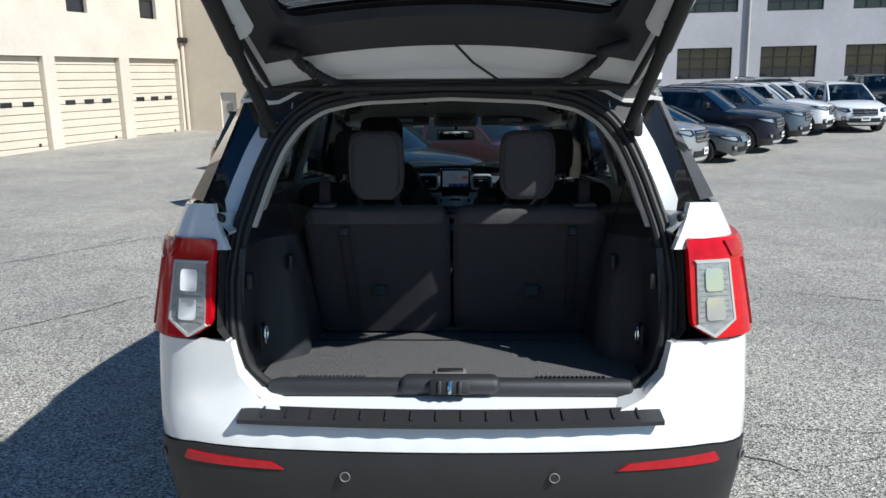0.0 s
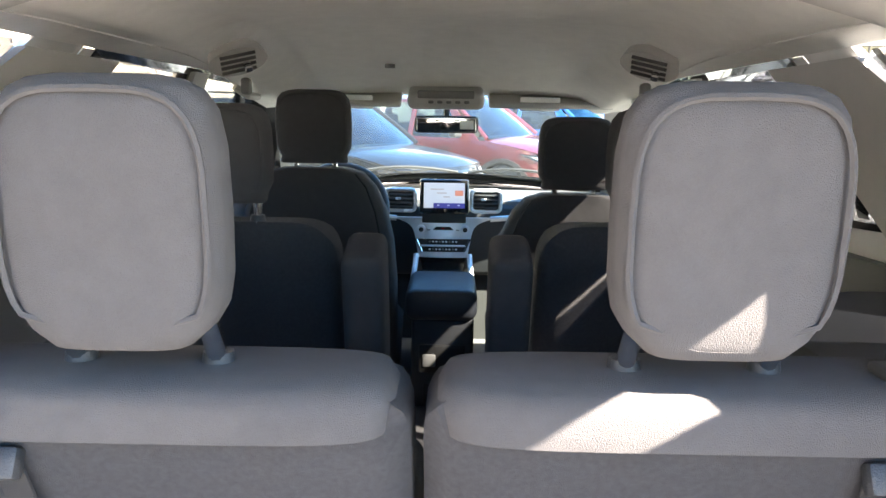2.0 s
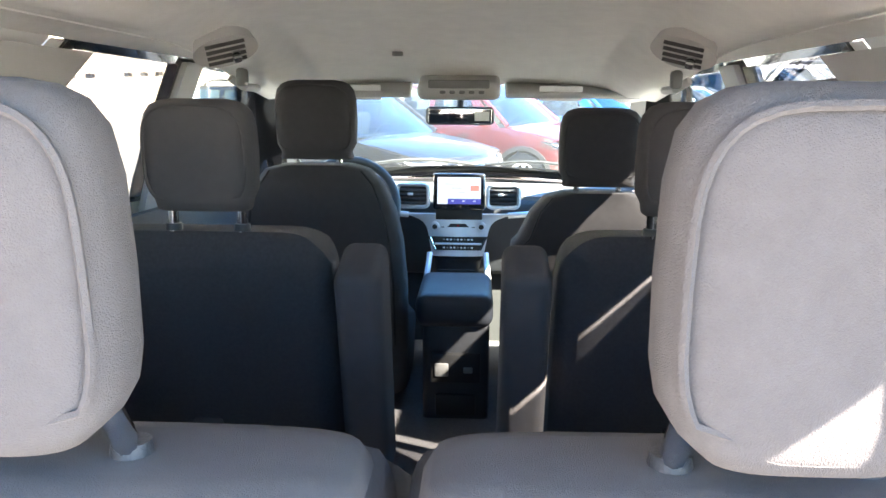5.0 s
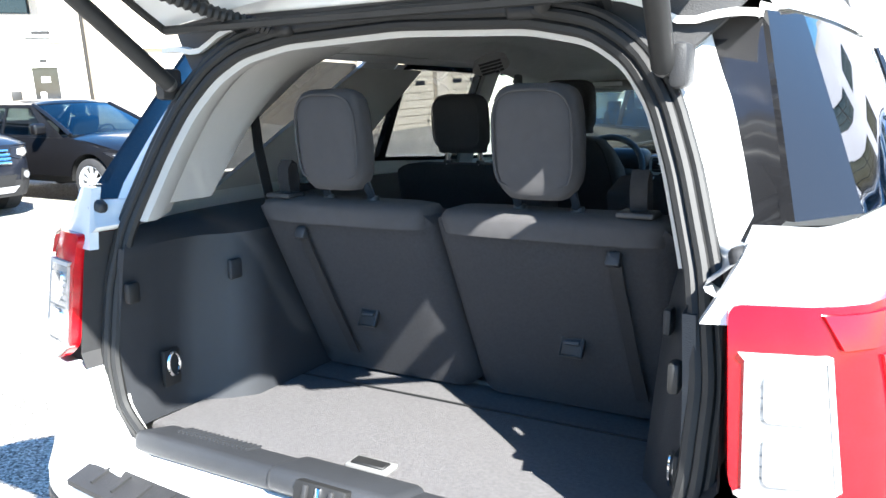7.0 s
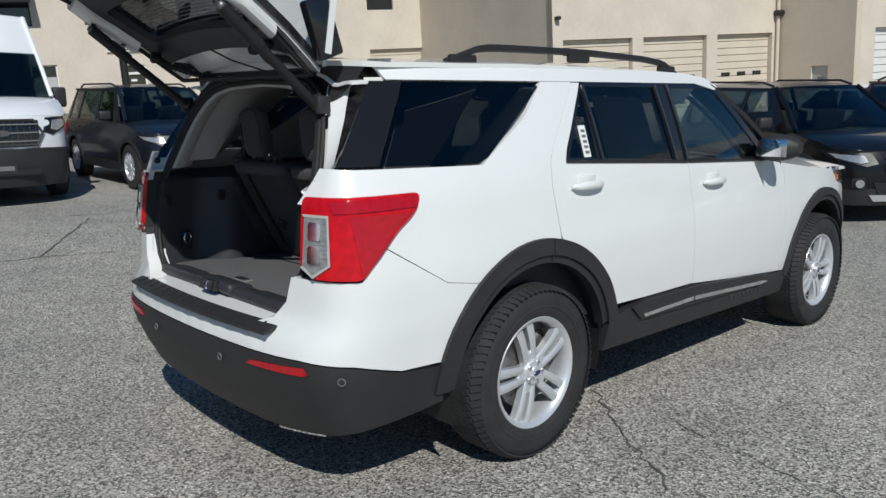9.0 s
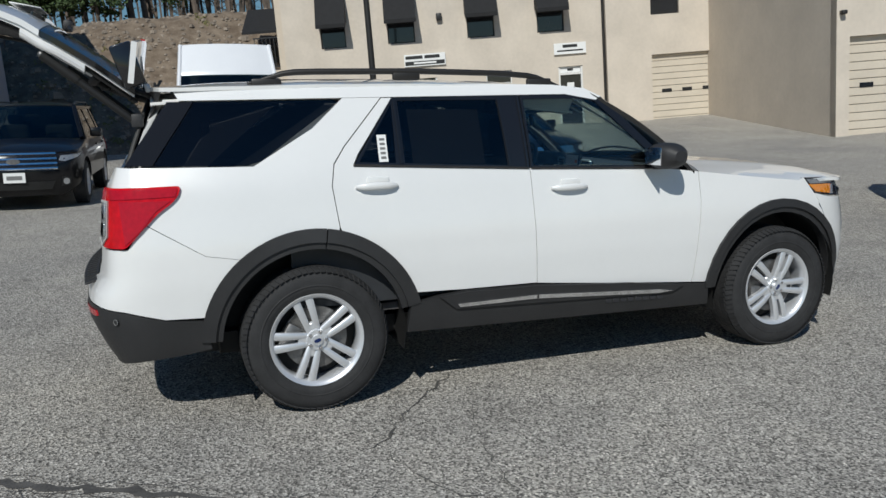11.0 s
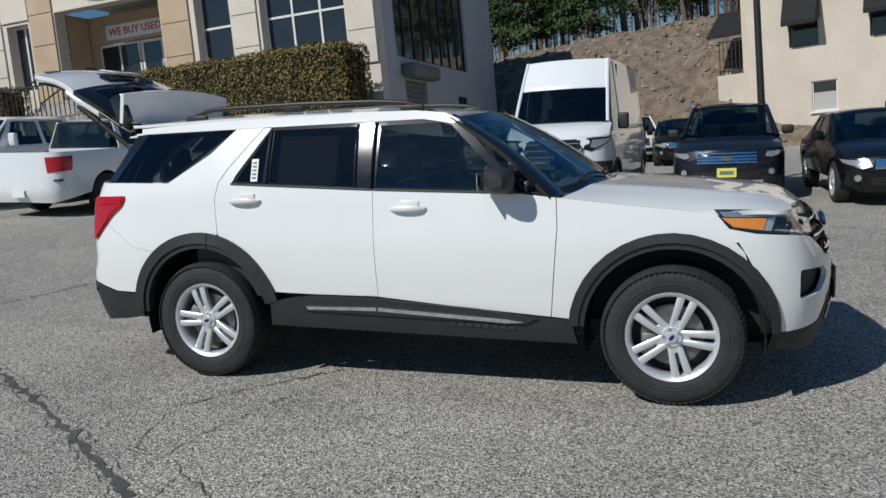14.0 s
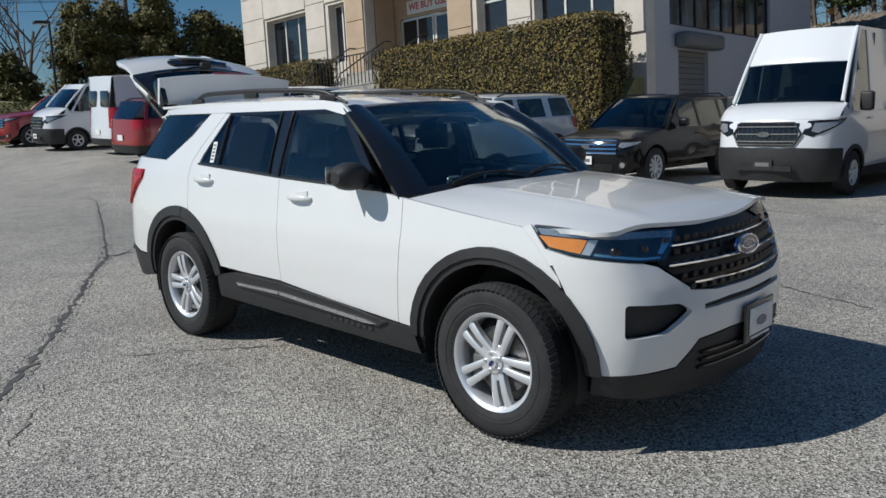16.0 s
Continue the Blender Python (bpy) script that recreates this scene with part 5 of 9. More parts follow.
def gate_at(x, z, off=0.0):
    return (x, table(GATE_Y, z) + 0.16 * (x / 0.7) ** 2 * 0.55 - off, z)


def gate_skin(name, poly, material, holes=(), thick=0.03, off=0.0, step=0.05, label="", parent=None):
    vs, tris = sheet(poly, holes, step)
    return link_mesh(name, *slab_data(vs, tris, lambda x, z: gate_at(x, z, off), lambda x, z: gate_at(x, z, off - thick)), material, parent or gate, label)


def gate_outline(z0, z1, inset=0.0, n=14):
    zs = [z0 + (z1 - z0) * i / n for i in range(n + 1)]
    return [(table(GATE_W, z) - inset, z) for z in zs] + [(-(table(GATE_W, z) - inset), z) for z in reversed(zs)]


glass_hole = rounded([(0.50, 1.29), (0.50, 1.31), (0.47, 1.50), (-0.47, 1.50), (-0.50, 1.31), (-0.50, 1.29)], 0.05)
recess = rounded([(-0.24, 1.06), (0.24, 1.06), (0.22, 1.17), (-0.22, 1.17)], 0.03)
gate_skin("outer_panel", gate_outline(0.765, 1.245), WHITE, [recess])
gate_skin("plate_recess", recess, CLAD, off=-0.03, thick=0.01)
gate_skin("glass_surround", gate_outline(1.25, 1.70), GLOSSBLACK, [glass_hole])
gate_skin("rear_glass", glass_hole, PRIVACY, off=-0.008, thick=0.005, label="dark rear window glass")
for k in range(11):
    z = 1.31 + 0.017 * k
    bar("heater_wire", [gate_at(x, z, -0.016) for x in np.linspace(-0.45, 0.45, 13)], 0.0012, ALLOY, gate, n=4)
for sg in (1, -1):
    bar("glass_seal", [gate_at(sg * (0.505 - 0.03 * (z - 1.29) / 0.21), z, -0.03) for z in np.linspace(1.29, 1.50, 9)], 0.008, SEAL, gate, n=6)
# inner frame: white pressing and black trim
gate_skin("inner_pressing", gate_outline(0.80, 1.70, 0.012), WHITE, [gate_outline(0.86, 1.59, 0.075)], off=-0.030, thick=0.015)
gate_skin("inner_trim", gate_outline(0.855, 1.595, 0.07), TRIM, [rounded([(0.49, 1.275), (0.50, 1.31), (0.46, 1.495), (-0.46, 1.495), (-0.50, 1.31), (-0.49, 1.275)], 0.06)], off=-0.034, thick=0.03, label="black moulded inner trim")
part("latch", add_box(bmesh.new(), (0.09, 0.07, 0.06), pose(0, 0.115, 0.83), 0.012, 2), CLAD, gate)
part("latch_hook", add_box(bmesh.new(), (0.02, 0.03, 0.07), pose(0, 0.10, 0.78), 0.006, 2), STEEL, gate)
part("pull_handle", add_box(bmesh.new(), (0.16, 0.05, 0.035), pose(0.30, 0.135, 0.93), 0.012, 2), CLAD, gate)
for sg in (1, -1):
    rail_z = np.linspace(1.16, 1.46, 10)
    secs = [[Vector(gate_at(sg * (table(GATE_W, z) - 0.052 + 0.046 * math.cos(a)), z, -0.062 + 0.036 * math.sin(a))) for a in [j * math.pi / 6 for j in range(12)]] for z in rail_z]
    link_mesh("side_rail", *loft(secs), WHITE, gate, "white pressed side rail")
    for z in (1.26, 1.40):
        part("rail_plug", add_cyl(bmesh.new(), 0.011, 0.011, 0.006, pose(*gate_at(sg * 0.585, z, -0.102), 90), 12), SEAL, gate)
# roof spoiler
def spoiler(u, v):
    w = 2 * u - 1
    return (0.64 * w, 0.335 - (0.26 - 0.05 * w * w) * v, 1.722 - 0.004 * v - 0.03 * abs(w) ** 3)


patch("spoiler", spoiler, 20, 6, WHITE, gate, thick=0.028)
part("spoiler_end", add_box(bmesh.new(), (0.05, 0.22, 0.11), pose(0.612, 0.245, 1.655, 28), 0.012, 2), GLOSSBLACK, gate)
part("spoiler_end", add_box(bmesh.new(), (0.05, 0.22, 0.11), pose(-0.612, 0.245, 1.655, 28), 0.012, 2), GLOSSBLACK, gate)
part("brake_light", add_box(bmesh.new(), (0.30, 0.012, 0.022), pose(0, 0.072, 1.70)), DARKRED, gate)
part("wiper_motor_cover", add_box(bmesh.new(), (0.10, 0.06, 0.05), pose(0, 0.055, 1.30), 0.015, 2), CLAD, gate)
bar("rear_wiper", [gate_at(0.02 + 0.34 * t, 1.30 + 0.05 * t, 0.03) for t in [i / 6 for i in range(7)]], 0.009, SEAL, gate, n=6)
# chrome and black appliqué, badge letters and plate on the outside
gate_skin("plate_garnish", rounded([(-0.30, 1.15), (0.30, 1.15), (0.27, 1.215), (-0.27, 1.215)], 0.02), GLOSSBLACK, off=0.018, thick=0.05, label="gloss black plate garnish")
pl = add_box(bmesh.new(), (0.31, 0.008, 0.155), pose(0, 0.0, 1.10, 0), 0.004, 1)
part("dealer_plate", pl, SIGNWHITE, gate, "white dealer plate with blue oval")
part("plate_oval", add_cyl(bmesh.new(), 1, 1, 0.004, pose(0, -0.006, 1.10, 90) @ Matrix.Diagonal((0.07, 0.03, 1, 1)), 28), BLUEPAINT, gate)
text_part("lettering", "4WD", 0.062, Matrix.Translation(gate_at(0.47, 0.87, 0.004)) @ pose(0, 0, 0, 90, 0, 8), STEEL, gate, bold=0.004)
# seal round the gate's own rim
bar("gate_seal", [gate_at(x * 0.97, z, -0.07) for x, z in gate_outline(0.83, 1.68, 0.03, 18)], 0.010, SEAL, gate, n=6, closed=True)
# hinges and powered struts (fixed to the body)
for sg in (1, -1):
    bar("gate_hinge", [(sg * 0.42, 0.40, 1.66), (sg * 0.42, 0.34, 1.70), (sg * 0.42, 0.26, 1.735), (sg * 0.42, 0.17, 1.74)], 0.016, CLAD, car, n=8)
    lo, hi = Vector((sg * 0.548, 0.27, 1.562)), Vector((sg * 0.60, -0.125, 1.895))
    mid = lo.lerp(hi, 0.42)
    st = bar("gate_strut", [lo, lo.lerp(hi, 0.04), lo.lerp(hi, 0.62)], 0.019, SEAL, car, "black powered gate strut", n=12)
    bar("strut_tube", [lo.lerp(hi, 0.62), hi], 0.024, SEAL, st, n=12)
    for p in (lo, hi):
        bm = bmesh.new()
        bmesh.ops.create_uvsphere(bm, u_segments=10, v_segments=6, radius=0.018, matrix=Matrix.Translation(p))
        part("ball_joint", bm, STEEL, st)
    part("strut_bracket", add_box(bmesh.new(), (0.03, 0.06, 0.07), pose(sg * 0.572, 0.29, 1.562), 0.01, 2), CLAD, st)
for sg in (1, -1):
    way = [Vector((sg * 0.31, 0.355, 1.672)), Vector((sg * 0.335, 0.30, 1.685)), Vector((sg * 0.375, 0.23, 1.705)), Vector((sg * 0.42, 0.15, 1.735)), Vector((sg * 0.44, 0.11, 1.765))]
    fine = [way[i].lerp(way[i + 1], j / 12) for i in range(4) for j in range(12)] + [way[-1]]
    loom = bar("wiring_conduit", fine, [0.0155 if i % 2 else 0.0115 for i in range(len(fine))], SEAL, car, "ribbed black rubber wiring conduit", n=10)
    part("conduit_boot", add_box(bmesh.new(), (0.10, 0.05, 0.035), pose(sg * 0.46, 0.10, 1.775, 0, sg * -18, sg * 25), 0.015, 3), SEAL, loom)
    part("conduit_boot", add_box(bmesh.new(), (0.08, 0.03, 0.03), pose(sg * 0.285, 0.35, 1.668, 0, 0, sg * 20), 0.012, 3), SEAL, loom)
part("hinge_cover", add_box(bmesh.new(), (1.02, 0.03, 0.045), pose(0, 0.352, 1.730, 12), 0.012, 3), WHITE, car, "white roof edge under the raised gate")
bar("release_cable", [(0.02, 0.12, 1.79), (0.07, 0.19, 1.745), (0.15, 0.30, 1.70), (0.20, 0.345, 1.68)], 0.004, SEAL, car, n=6)

# ---- load-bay opening and cabin ----
OPEN = ((0.765, 0.0), (0.765, 0.42), (0.79, 0.53), (0.85, 0.60), (0.95, 0.625), (1.10, 0.632), (1.25, 0.610), (1.40, 0.563), (1.50, 0.522), (1.57, 0.47), (1.615, 0.40), (1.640, 0.28), (1.652, 0.0))


def open_y(z):
    return table(((0.76, 0.085), (0.95, 0.10), (1.2, 0.15), (1.45, 0.245), (1.65, 0.33)), z)


def opening(grow=0.0, dy=0.0, n=6):
    """The loop of the rear opening, grown outwards, set forwards by dy."""
    half = [(x, z) for z, x in OPEN]
    pts = rounded(half + [(-x, z) for x, z in reversed(half[1:-1])], 0.03, 3)
    out = []
    k = len(pts)
    for i, (x, z) in enumerate(pts):
        a, b = Vector(pts[i - 1]), Vector(pts[(i + 1) % k])
        t = (b - a).normalized()
        nx, nz = t.y, -t.x
        out.append((x + nx * grow, open_y(z) + dy, z + nz * grow))
    return out


def ring_sweep(name, steps, material, label="", parent=None):
    """Skin between loops of the opening: steps of (grow, dy)."""
    v, f = loft([opening(*s) for s in steps], True, False)
    return link_mesh(name, v, f, material, parent or car, label)


ring_sweep("opening_jamb", [(0.034, 0.05), (0.03, 0.05), (0.028, 0.03)], GLOSSBLACK, "black-painted gate opening flange")
EDGE = ((0.738, 0.45), (0.775, 0.56), (0.84, 0.625), (0.935, 0.66), (0.95, 0.70), (1.235, 0.70), (1.25, 0.665), (1.335, 0.665), (1.36, 0.72), (1.656, 0.80), (1.70, 0.80))
HALF = ((0.765, 0.42), (0.79, 0.53), (0.85, 0.60), (0.95, 0.625), (1.10, 0.632), (1.25, 0.610), (1.40, 0.563), (1.50, 0.522), (1.57, 0.47), (1.615, 0.445), (1.66, 0.445))
for z0, z1, mt, lb, u0, u1 in ((0.75, 0.938, WHITE, "white door jamb", 0, 1), (0.939, 1.238, CLAD, "black filler strip beside the lamp", 0, 1), (1.24, 1.305, WHITE, "white door jamb", 0, 1),
                               (1.306, 1.648, WHITE, "white door jamb", 0.46, 1), (1.306, 1.648, GLOSSBLACK, "black pillar flange", 0, 0.455)):
    for sg in (1, -1):
        def jamb(u, v, sg=sg, z0=z0, z1=z1, u0=u0, u1=u1):
            u = u0 + (u1 - u0) * u
            z = z0 + (z1 - z0) * v
            a = Vector(body(table(EDGE, min(z, 1.25)), z, -0.002))
            if z > 1.25:
                k = min(1.0, (z - 1.25) / 0.088)
                e = Vector((0.745 - 0.085 * (z - 1.338) / 0.314, 0.219 + 0.225 * (z - 1.338) / 0.314, z))
                a = a.lerp(e, k)
            b = Vector((table(HALF, z) + 0.055, open_y(z) + 0.045, z))
            b.x = min(b.x, a.x - 0.012)
            p = a.lerp(b, u)
            p.y += 0.010 * math.sin(math.pi * u)
            return (sg * p.x, p.y, p.z)
        patch("opening_pillar", jamb, 5, 10, mt, car, 0.012, lb, (0, 1, 0))
for g, d, r in ((0.047, 0.030, 0.009), (0.030, 0.024, 0.011), (0.010, 0.030, 0.012)):
    bar("opening_seal", opening(g, d), r, SEAL, car, "ribbed rubber weather seal", n=8, closed=True)

for sg in (1, -1):
    cap = part("lamp_cap", add_box(bmesh.new(), (0.085, 0.03, 0.082), pose(sg * 0.722, 0.178, 1.272, -12, sg * -12, sg * 22), 0.014, 3), CLAD, car, "black moulded cap with two bolts")
    for k in (-1, 1):
        part("cap_bolt", add_cyl(bmesh.new(), 0.008, 0.008, 0.01, pose(sg * (0.722 + 0.016 * k), 0.160 + 0.004 * k, 1.285, 90, 0, sg * 22), 10), STEEL, cap)

# gutter between the roof's rear edge and the seal
TOPZ = ((0.0, 1.652), (0.28, 1.640), (0.40, 1.615), (0.47, 1.57), (0.522, 1.50))
def gutter(u, v):
    w = 2 * u - 1
    a = Vector(roof(u, 0)) - Vector((0, -0.004, 0.022))
    xb = abs(w) * 0.50
    zb = table(TOPZ, xb) + 0.03
    b = Vector((math.copysign(xb + 0.02, w), open_y(zb) + 0.045, zb))
    p = a.lerp(b, v)
    p.z -= 0.015 * math.sin(math.pi * v)
    return p


patch("rear_gutter", gutter, 30, 5, CLAD, car, 0.008, "black-painted rain gutter above the opening", (0, 0.5, -0.5))

# load floor, sill and side trims
def wall_patch(name, fn, nu, nv, material, parent=car, label="", thick=0.015, down=(0, 0, -1)):
    return patch(name, fn, nu, nv, material, parent, thick, label, down)


box("cargo_floor", (1.20, 0.68, 0.05), (0, 0.52, 0.765), CARPET, car, "dark grey carpeted load floor", bevel=0.012)
box("floor_seam", (1.1, 0.004, 0.004), (0, 0.60, 0.793), SEAL, car)
cs = root_part("sill_trim", car)
part("sill_cover", add_box(add_box(bmesh.new(), (1.10, 0.12, 0.05), pose(0, 0.145, 0.775, -14), 0.02, 3), (0.30, 0.13, 0.05), pose(0, 0.135, 0.788, -12), 0.022, 3), TRIM, cs)
for k in range(32):
    u = -0.50 + 0.0135 * k if k < 16 else 0.27 + 0.0135 * (k - 16)
    part("rib", add_box(bmesh.new(), (0.004, 0.045, 0.006), pose(u + (0.03 if k < 16 else 0), 0.172, 0.797, -14)), TRIM, cs, smooth=False)
part("striker_plate", add_box(bmesh.new(), (0.12, 0.03, 0.045), pose(0, 0.068, 0.80, -20), 0.006, 2), SEAL, cs)
for x in (-0.03, 0.0, 0.03):
    part("striker_tooth", add_box(bmesh.new(), (0.012, 0.02, 0.04), pose(x, 0.056, 0.802, -20), 0.004, 2), CHROME if x == 0 else CLAD, cs)
part("floor_handle", add_box(bmesh.new(), (0.10, 0.05, 0.012), pose(0.0, 0.225, 0.794), 0.006, 2), GREYTRIM, cs)
part("floor_handle_well", add_box(bmesh.new(), (0.08, 0.03, 0.006), pose(0.0, 0.222, 0.802), 0.003, 1), SEAL, cs)

for sg in (1, -1):
    st = root_part("load_bay_trim", car)
    # lower dark panel, swelling inwards over the wheel housing
    def low_trim(u, v, sg=sg):
        y = 0.115 + 0.95 * u
        z = 0.78 + 0.42 * v
        x = 0.615 - 0.125 * ease(0.30, 0.43, y) * (1 - 0.35 * v ** 3) + 0.01 * math.sin(v * math.pi)
        return (sg * x, y + 0.05 * v, z)
    patch("lower_panel", low_trim, 18, 10, TRIM, st, 0.02, "charcoal moulded side panel", (sg, 0, 0))
    def shelf(u, v, sg=sg):
        a, b = Vector(low_trim(u, 1.0, sg)), Vector((sg * (0.80 - 0.14 * (1 - u) ** 5), 0.235 + 0.88 * u, 1.235))
        p = a.lerp(b, v)
        p.z += 0.02 * math.sin(math.pi * v)
        return p
    patch("shoulder", shelf, 18, 5, TRIM, st, 0.015)
    # upper pale panel between opening and quarter glass, then behind the quarter glass
    # pale pillar trim from the quarter glass back to the rear edge, then round to the opening seal
    def glass_edge(v):
        z = 1.29 + 0.345 * v
        y = 0.56 + 0.42 * v
        return Vector((body(sy(y), z, -0.055)[0], y, z))
    half = [Vector(p) for p in opening(0.012, 0.115) if p[0] * sg > 0 and p[2] > 1.24]
    half.sort(key=lambda p: p.z - 0.001 * abs(p.x))
    zs_, xs_ = [p.z for p in half], [abs(p.x) for p in half]
    def dp(u, v, sg=sg):
        e = glass_edge(v)
        z = min(e.z + 0.012 * v, zs_[-1] - 0.012)
        a = Vector((np.interp(z, zs_, xs_), open_y(z) + 0.115, z))
        c = Vector((a.x + 0.004, a.y + 0.13 + 0.05 * v, z))
        r = a.lerp(c, u / 0.5) if u < 0.5 else c.lerp(e, (u - 0.5) / 0.5)
        return (sg * r.x, r.y, r.z)
    patch("d_pillar_trim", dp, 12, 12, PALETRIM, st, 0.01, "pale grey pillar trim", (sg * 0.3, 0.9, 0))
    def rs(u, v, sg=sg):
        y = 0.42 + 2.33 * u
        a = Vector((0.66, y, table(ROOF_MID, max(0.36, y)) - 0.108 - 0.065 * ease(1.9, 2.65, y)))
        b = Vector(body(sy(max(0.40, y)), 1.652, -0.03))
        b.y = y
        r = a.lerp(b, v)
        return (sg * r.x, r.y, r.z + 0.008 * math.sin(math.pi * v))
    patch("roof_side_trim", rs, 24, 3, HEADLINER, st, 0.01, "", (0, 0, 1))
    def cp(u, v, sg=sg):
        z = 1.27 + 0.36 * v
        y0, y1 = 0.665 + 0.585 * v, 1.30 + 0.36 * v
        y = y0 + (y1 - y0) * u
        return (sg * body(sy(y), z, -0.06)[0], y, z)
    patch("c_pillar_trim", cp, 6, 8, PALETRIM, st, 0.02, "pale grey pillar trim", (sg, 0, 0))
    def lo2(u, v, sg=sg):
        y, z = 1.0 + 2.4 * u, 0.55 + (0.70 - 0.05 * u) * v
        return (sg * (0.86 - 0.02 * math.sin(math.pi * v)), y, z)
    patch("door_card", lo2, 12, 6, TRIM, st, 0.03, "", (sg, 0, 0))
    box("door_armrest", (0.08, 0.5, 0.06), (sg * 0.80, 1.85, 0.98), TRIM, st, bevel=0.02)
    box("door_armrest", (0.08, 0.55, 0.06), (sg * 0.80, 2.85, 0.98), TRIM, st, bevel=0.02)
    def bp(u, v, sg=sg):
        z = 1.22 + 0.42 * v
        return (sg * (0.985 - table(SIDE_IN, z) - 0.035), 2.235 + 0.13 * u, z)
    patch("b_pillar_trim", bp, 3, 6, PALETRIM, st, 0.02, "", (sg, 0, 0))
    def ap(u, v, sg=sg):
        p = Vector(screen(0.945, 0.05 + 0.93 * v)) + Vector((0.0, -0.05, -0.03))
        return (sg * (p.x + 0.05 * u), p.y - 0.03 * u, p.z)
    patch("a_pillar_trim", ap, 3, 8, PALETRIM, st, 0.012)
    # details on the panel
    part("cargo_hook", add_box(bmesh.new(), (0.012, 0.05, 0.09), pose(sg * 0.600, 0.255, 0.90), 0.006, 2), SEAL, st)
    v, f = tube_along([(sg * 0.588, 0.255 + 0.017 * math.cos(a), 0.91 + 0.028 * math.sin(a)) for a in [i * math.pi / 8 for i in range(16)]], 0.004, 6, True)
    link_mesh("hook_ring", v, f, CHROME, st)
    part("bag_hook", add_box(bmesh.new(), (0.02, 0.035, 0.05), pose(sg * 0.607, 0.17, 1.10), 0.008, 2), SEAL, st)
    part("socket", add_cyl(bmesh.new(), 0.02, 0.02, 0.02, pose(sg * 0.525, 0.48, 1.06, 0, 90), 14), SEAL, st)
    part("bay_latch", add_box(bmesh.new(), (0.015, 0.04, 0.05), pose(sg * 0.535, 0.42, 1.115), 0.006, 2), TRIM, st)
    bmv = bmesh.new()
    for k in range(7):
        add_box(bmv, (0.008, 0.17, 0.008), pose(sg * 0.528, 0.55, 0.83 + 0.018 * k))
    part("air_vent", bmv, SEAL, st, smooth=False)
    ribbon("seat_belt", [(sg * 0.635, 0.62, 1.55), (sg * 0.62, 0.62, 1.40), (sg * 0.575, 0.61, 1.24), (sg * 0.54, 0.66, 1.0)], 0.045, BELT, st, "black seat belt webbing", (0.2 * sg, 1, 0))

# headlining
def lining(u, v):
    w = 2 * u - 1
    y = 0.36 + 2.42 * v
    x = 0.665 * w
    c = table(ROOF_MID, y) - 0.050
    c -= 0.065 * ease(1.9, 2.65, y)
    drop = 0.055 * abs(w) ** 3 + 0.03 * math.exp(-((abs(w) - 0.83) / 0.09) ** 2)
    step = -0.018 * ease(1.55, 1.62, y) * (1 - ease(2.5, 2.6, y)) * (1 if abs(w) < 0.72 else 0)
    return (x, y, c - drop - step)


patch("headlining", lining, 44, 60, HEADLINER, car, 0.012, "pale grey fabric headlining", (0, 0, 1))
# pale arch just inside the seal, meeting the headlining
arch = [p for p in range(len(opening())) if opening()[p][2] > 1.24]
loops = [[opening(g, d)[p] for p in arch] for g, d in ((0.004, 0.03), (-0.012, 0.045), (-0.010, 0.075), (0.012, 0.115), (0.03, 0.15))]
v, f = loft(loops, False, False)
link_mesh("opening_arch_trim", v, f, PALETRIM, car, "pale grey trim round the load opening")
for sg in (1, -1):
    vt = root_part("roof_vent", car)
    b0 = pose(sg * 0.50, 1.78, 1.652, -34, sg * 14, sg * -20)
    part("vent_bezel", add_cyl(bmesh.new(), 1, 0.9, 0.03, b0 @ Matrix.Diagonal((0.072, 0.052, 1, 1)), 28), PALETRIM, vt)
    for k in range(4):
        part("vent_vane", add_box(bmesh.new(), (0.085, 0.006, 0.014), b0 @ pose(0, -0.03 + 0.02 * k, -0.014, 30)), SEAL, vt)
    part("vent_knob", add_box(bmesh.new(), (0.02, 0.02, 0.025), b0 @ pose(0.02, 0.01, -0.026), 0.006, 2), CHROME, vt)
    for y in (2.42,):
        bar("grab_handle", [(sg * 0.655, y - 0.10, 1.60), (sg * 0.625, y - 0.07, 1.575), (sg * 0.625, y + 0.07, 1.575), (sg * 0.655, y + 0.10, 1.60)], 0.012, PALETRIM, car, n=8)
    box("coat_hook", (0.03, 0.04, 0.05), (sg * 0.60, 2.25, 1.60), GREYTRIM, car, bevel=0.01)
part("sun_visor", add_box(bmesh.new(), (0.34, 0.15, 0.022), pose(-0.33, 2.72, 1.585, 22), 0.01, 3), PALETRIM, car)
part("sun_visor", add_box(bmesh.new(), (0.44, 0.15, 0.022), pose(0.37, 2.72, 1.585, 22), 0.01, 3), PALETRIM, car)
for x in (-0.33, 0.33):
    part("visor_label", add_box(bmesh.new(), (0.14, 0.003, 0.05), pose(x, 2.66, 1.566, 22)), SIGNWHITE, car)
oc = root_part("overhead_console", car)
oc.location.z = -0.062
part("console_body", add_box(bmesh.new(), (0.26, 0.22, 0.06), pose(0, 2.62, 1.655, 14), 0.022, 3), PALETRIM, oc)
part("console_hatch", add_box(bmesh.new(), (0.19, 0.012, 0.026), pose(0, 2.507, 1.652, 14), 0.005, 2), GREYTRIM, oc)
for k in range(5):
    part("console_button", add_box(bmesh.new(), (0.018, 0.012, 0.01), pose(-0.05 + 0.03 * k, 2.512, 1.628, 14), 0.003, 1), GREYTRIM, oc)
part("dome_sensor", add_cyl(bmesh.new(), 0.016, 0.016, 0.012, pose(-0.175, 2.36, 1.672), 14), GREYTRIM, car)
rm = root_part("interior_mirror", car)
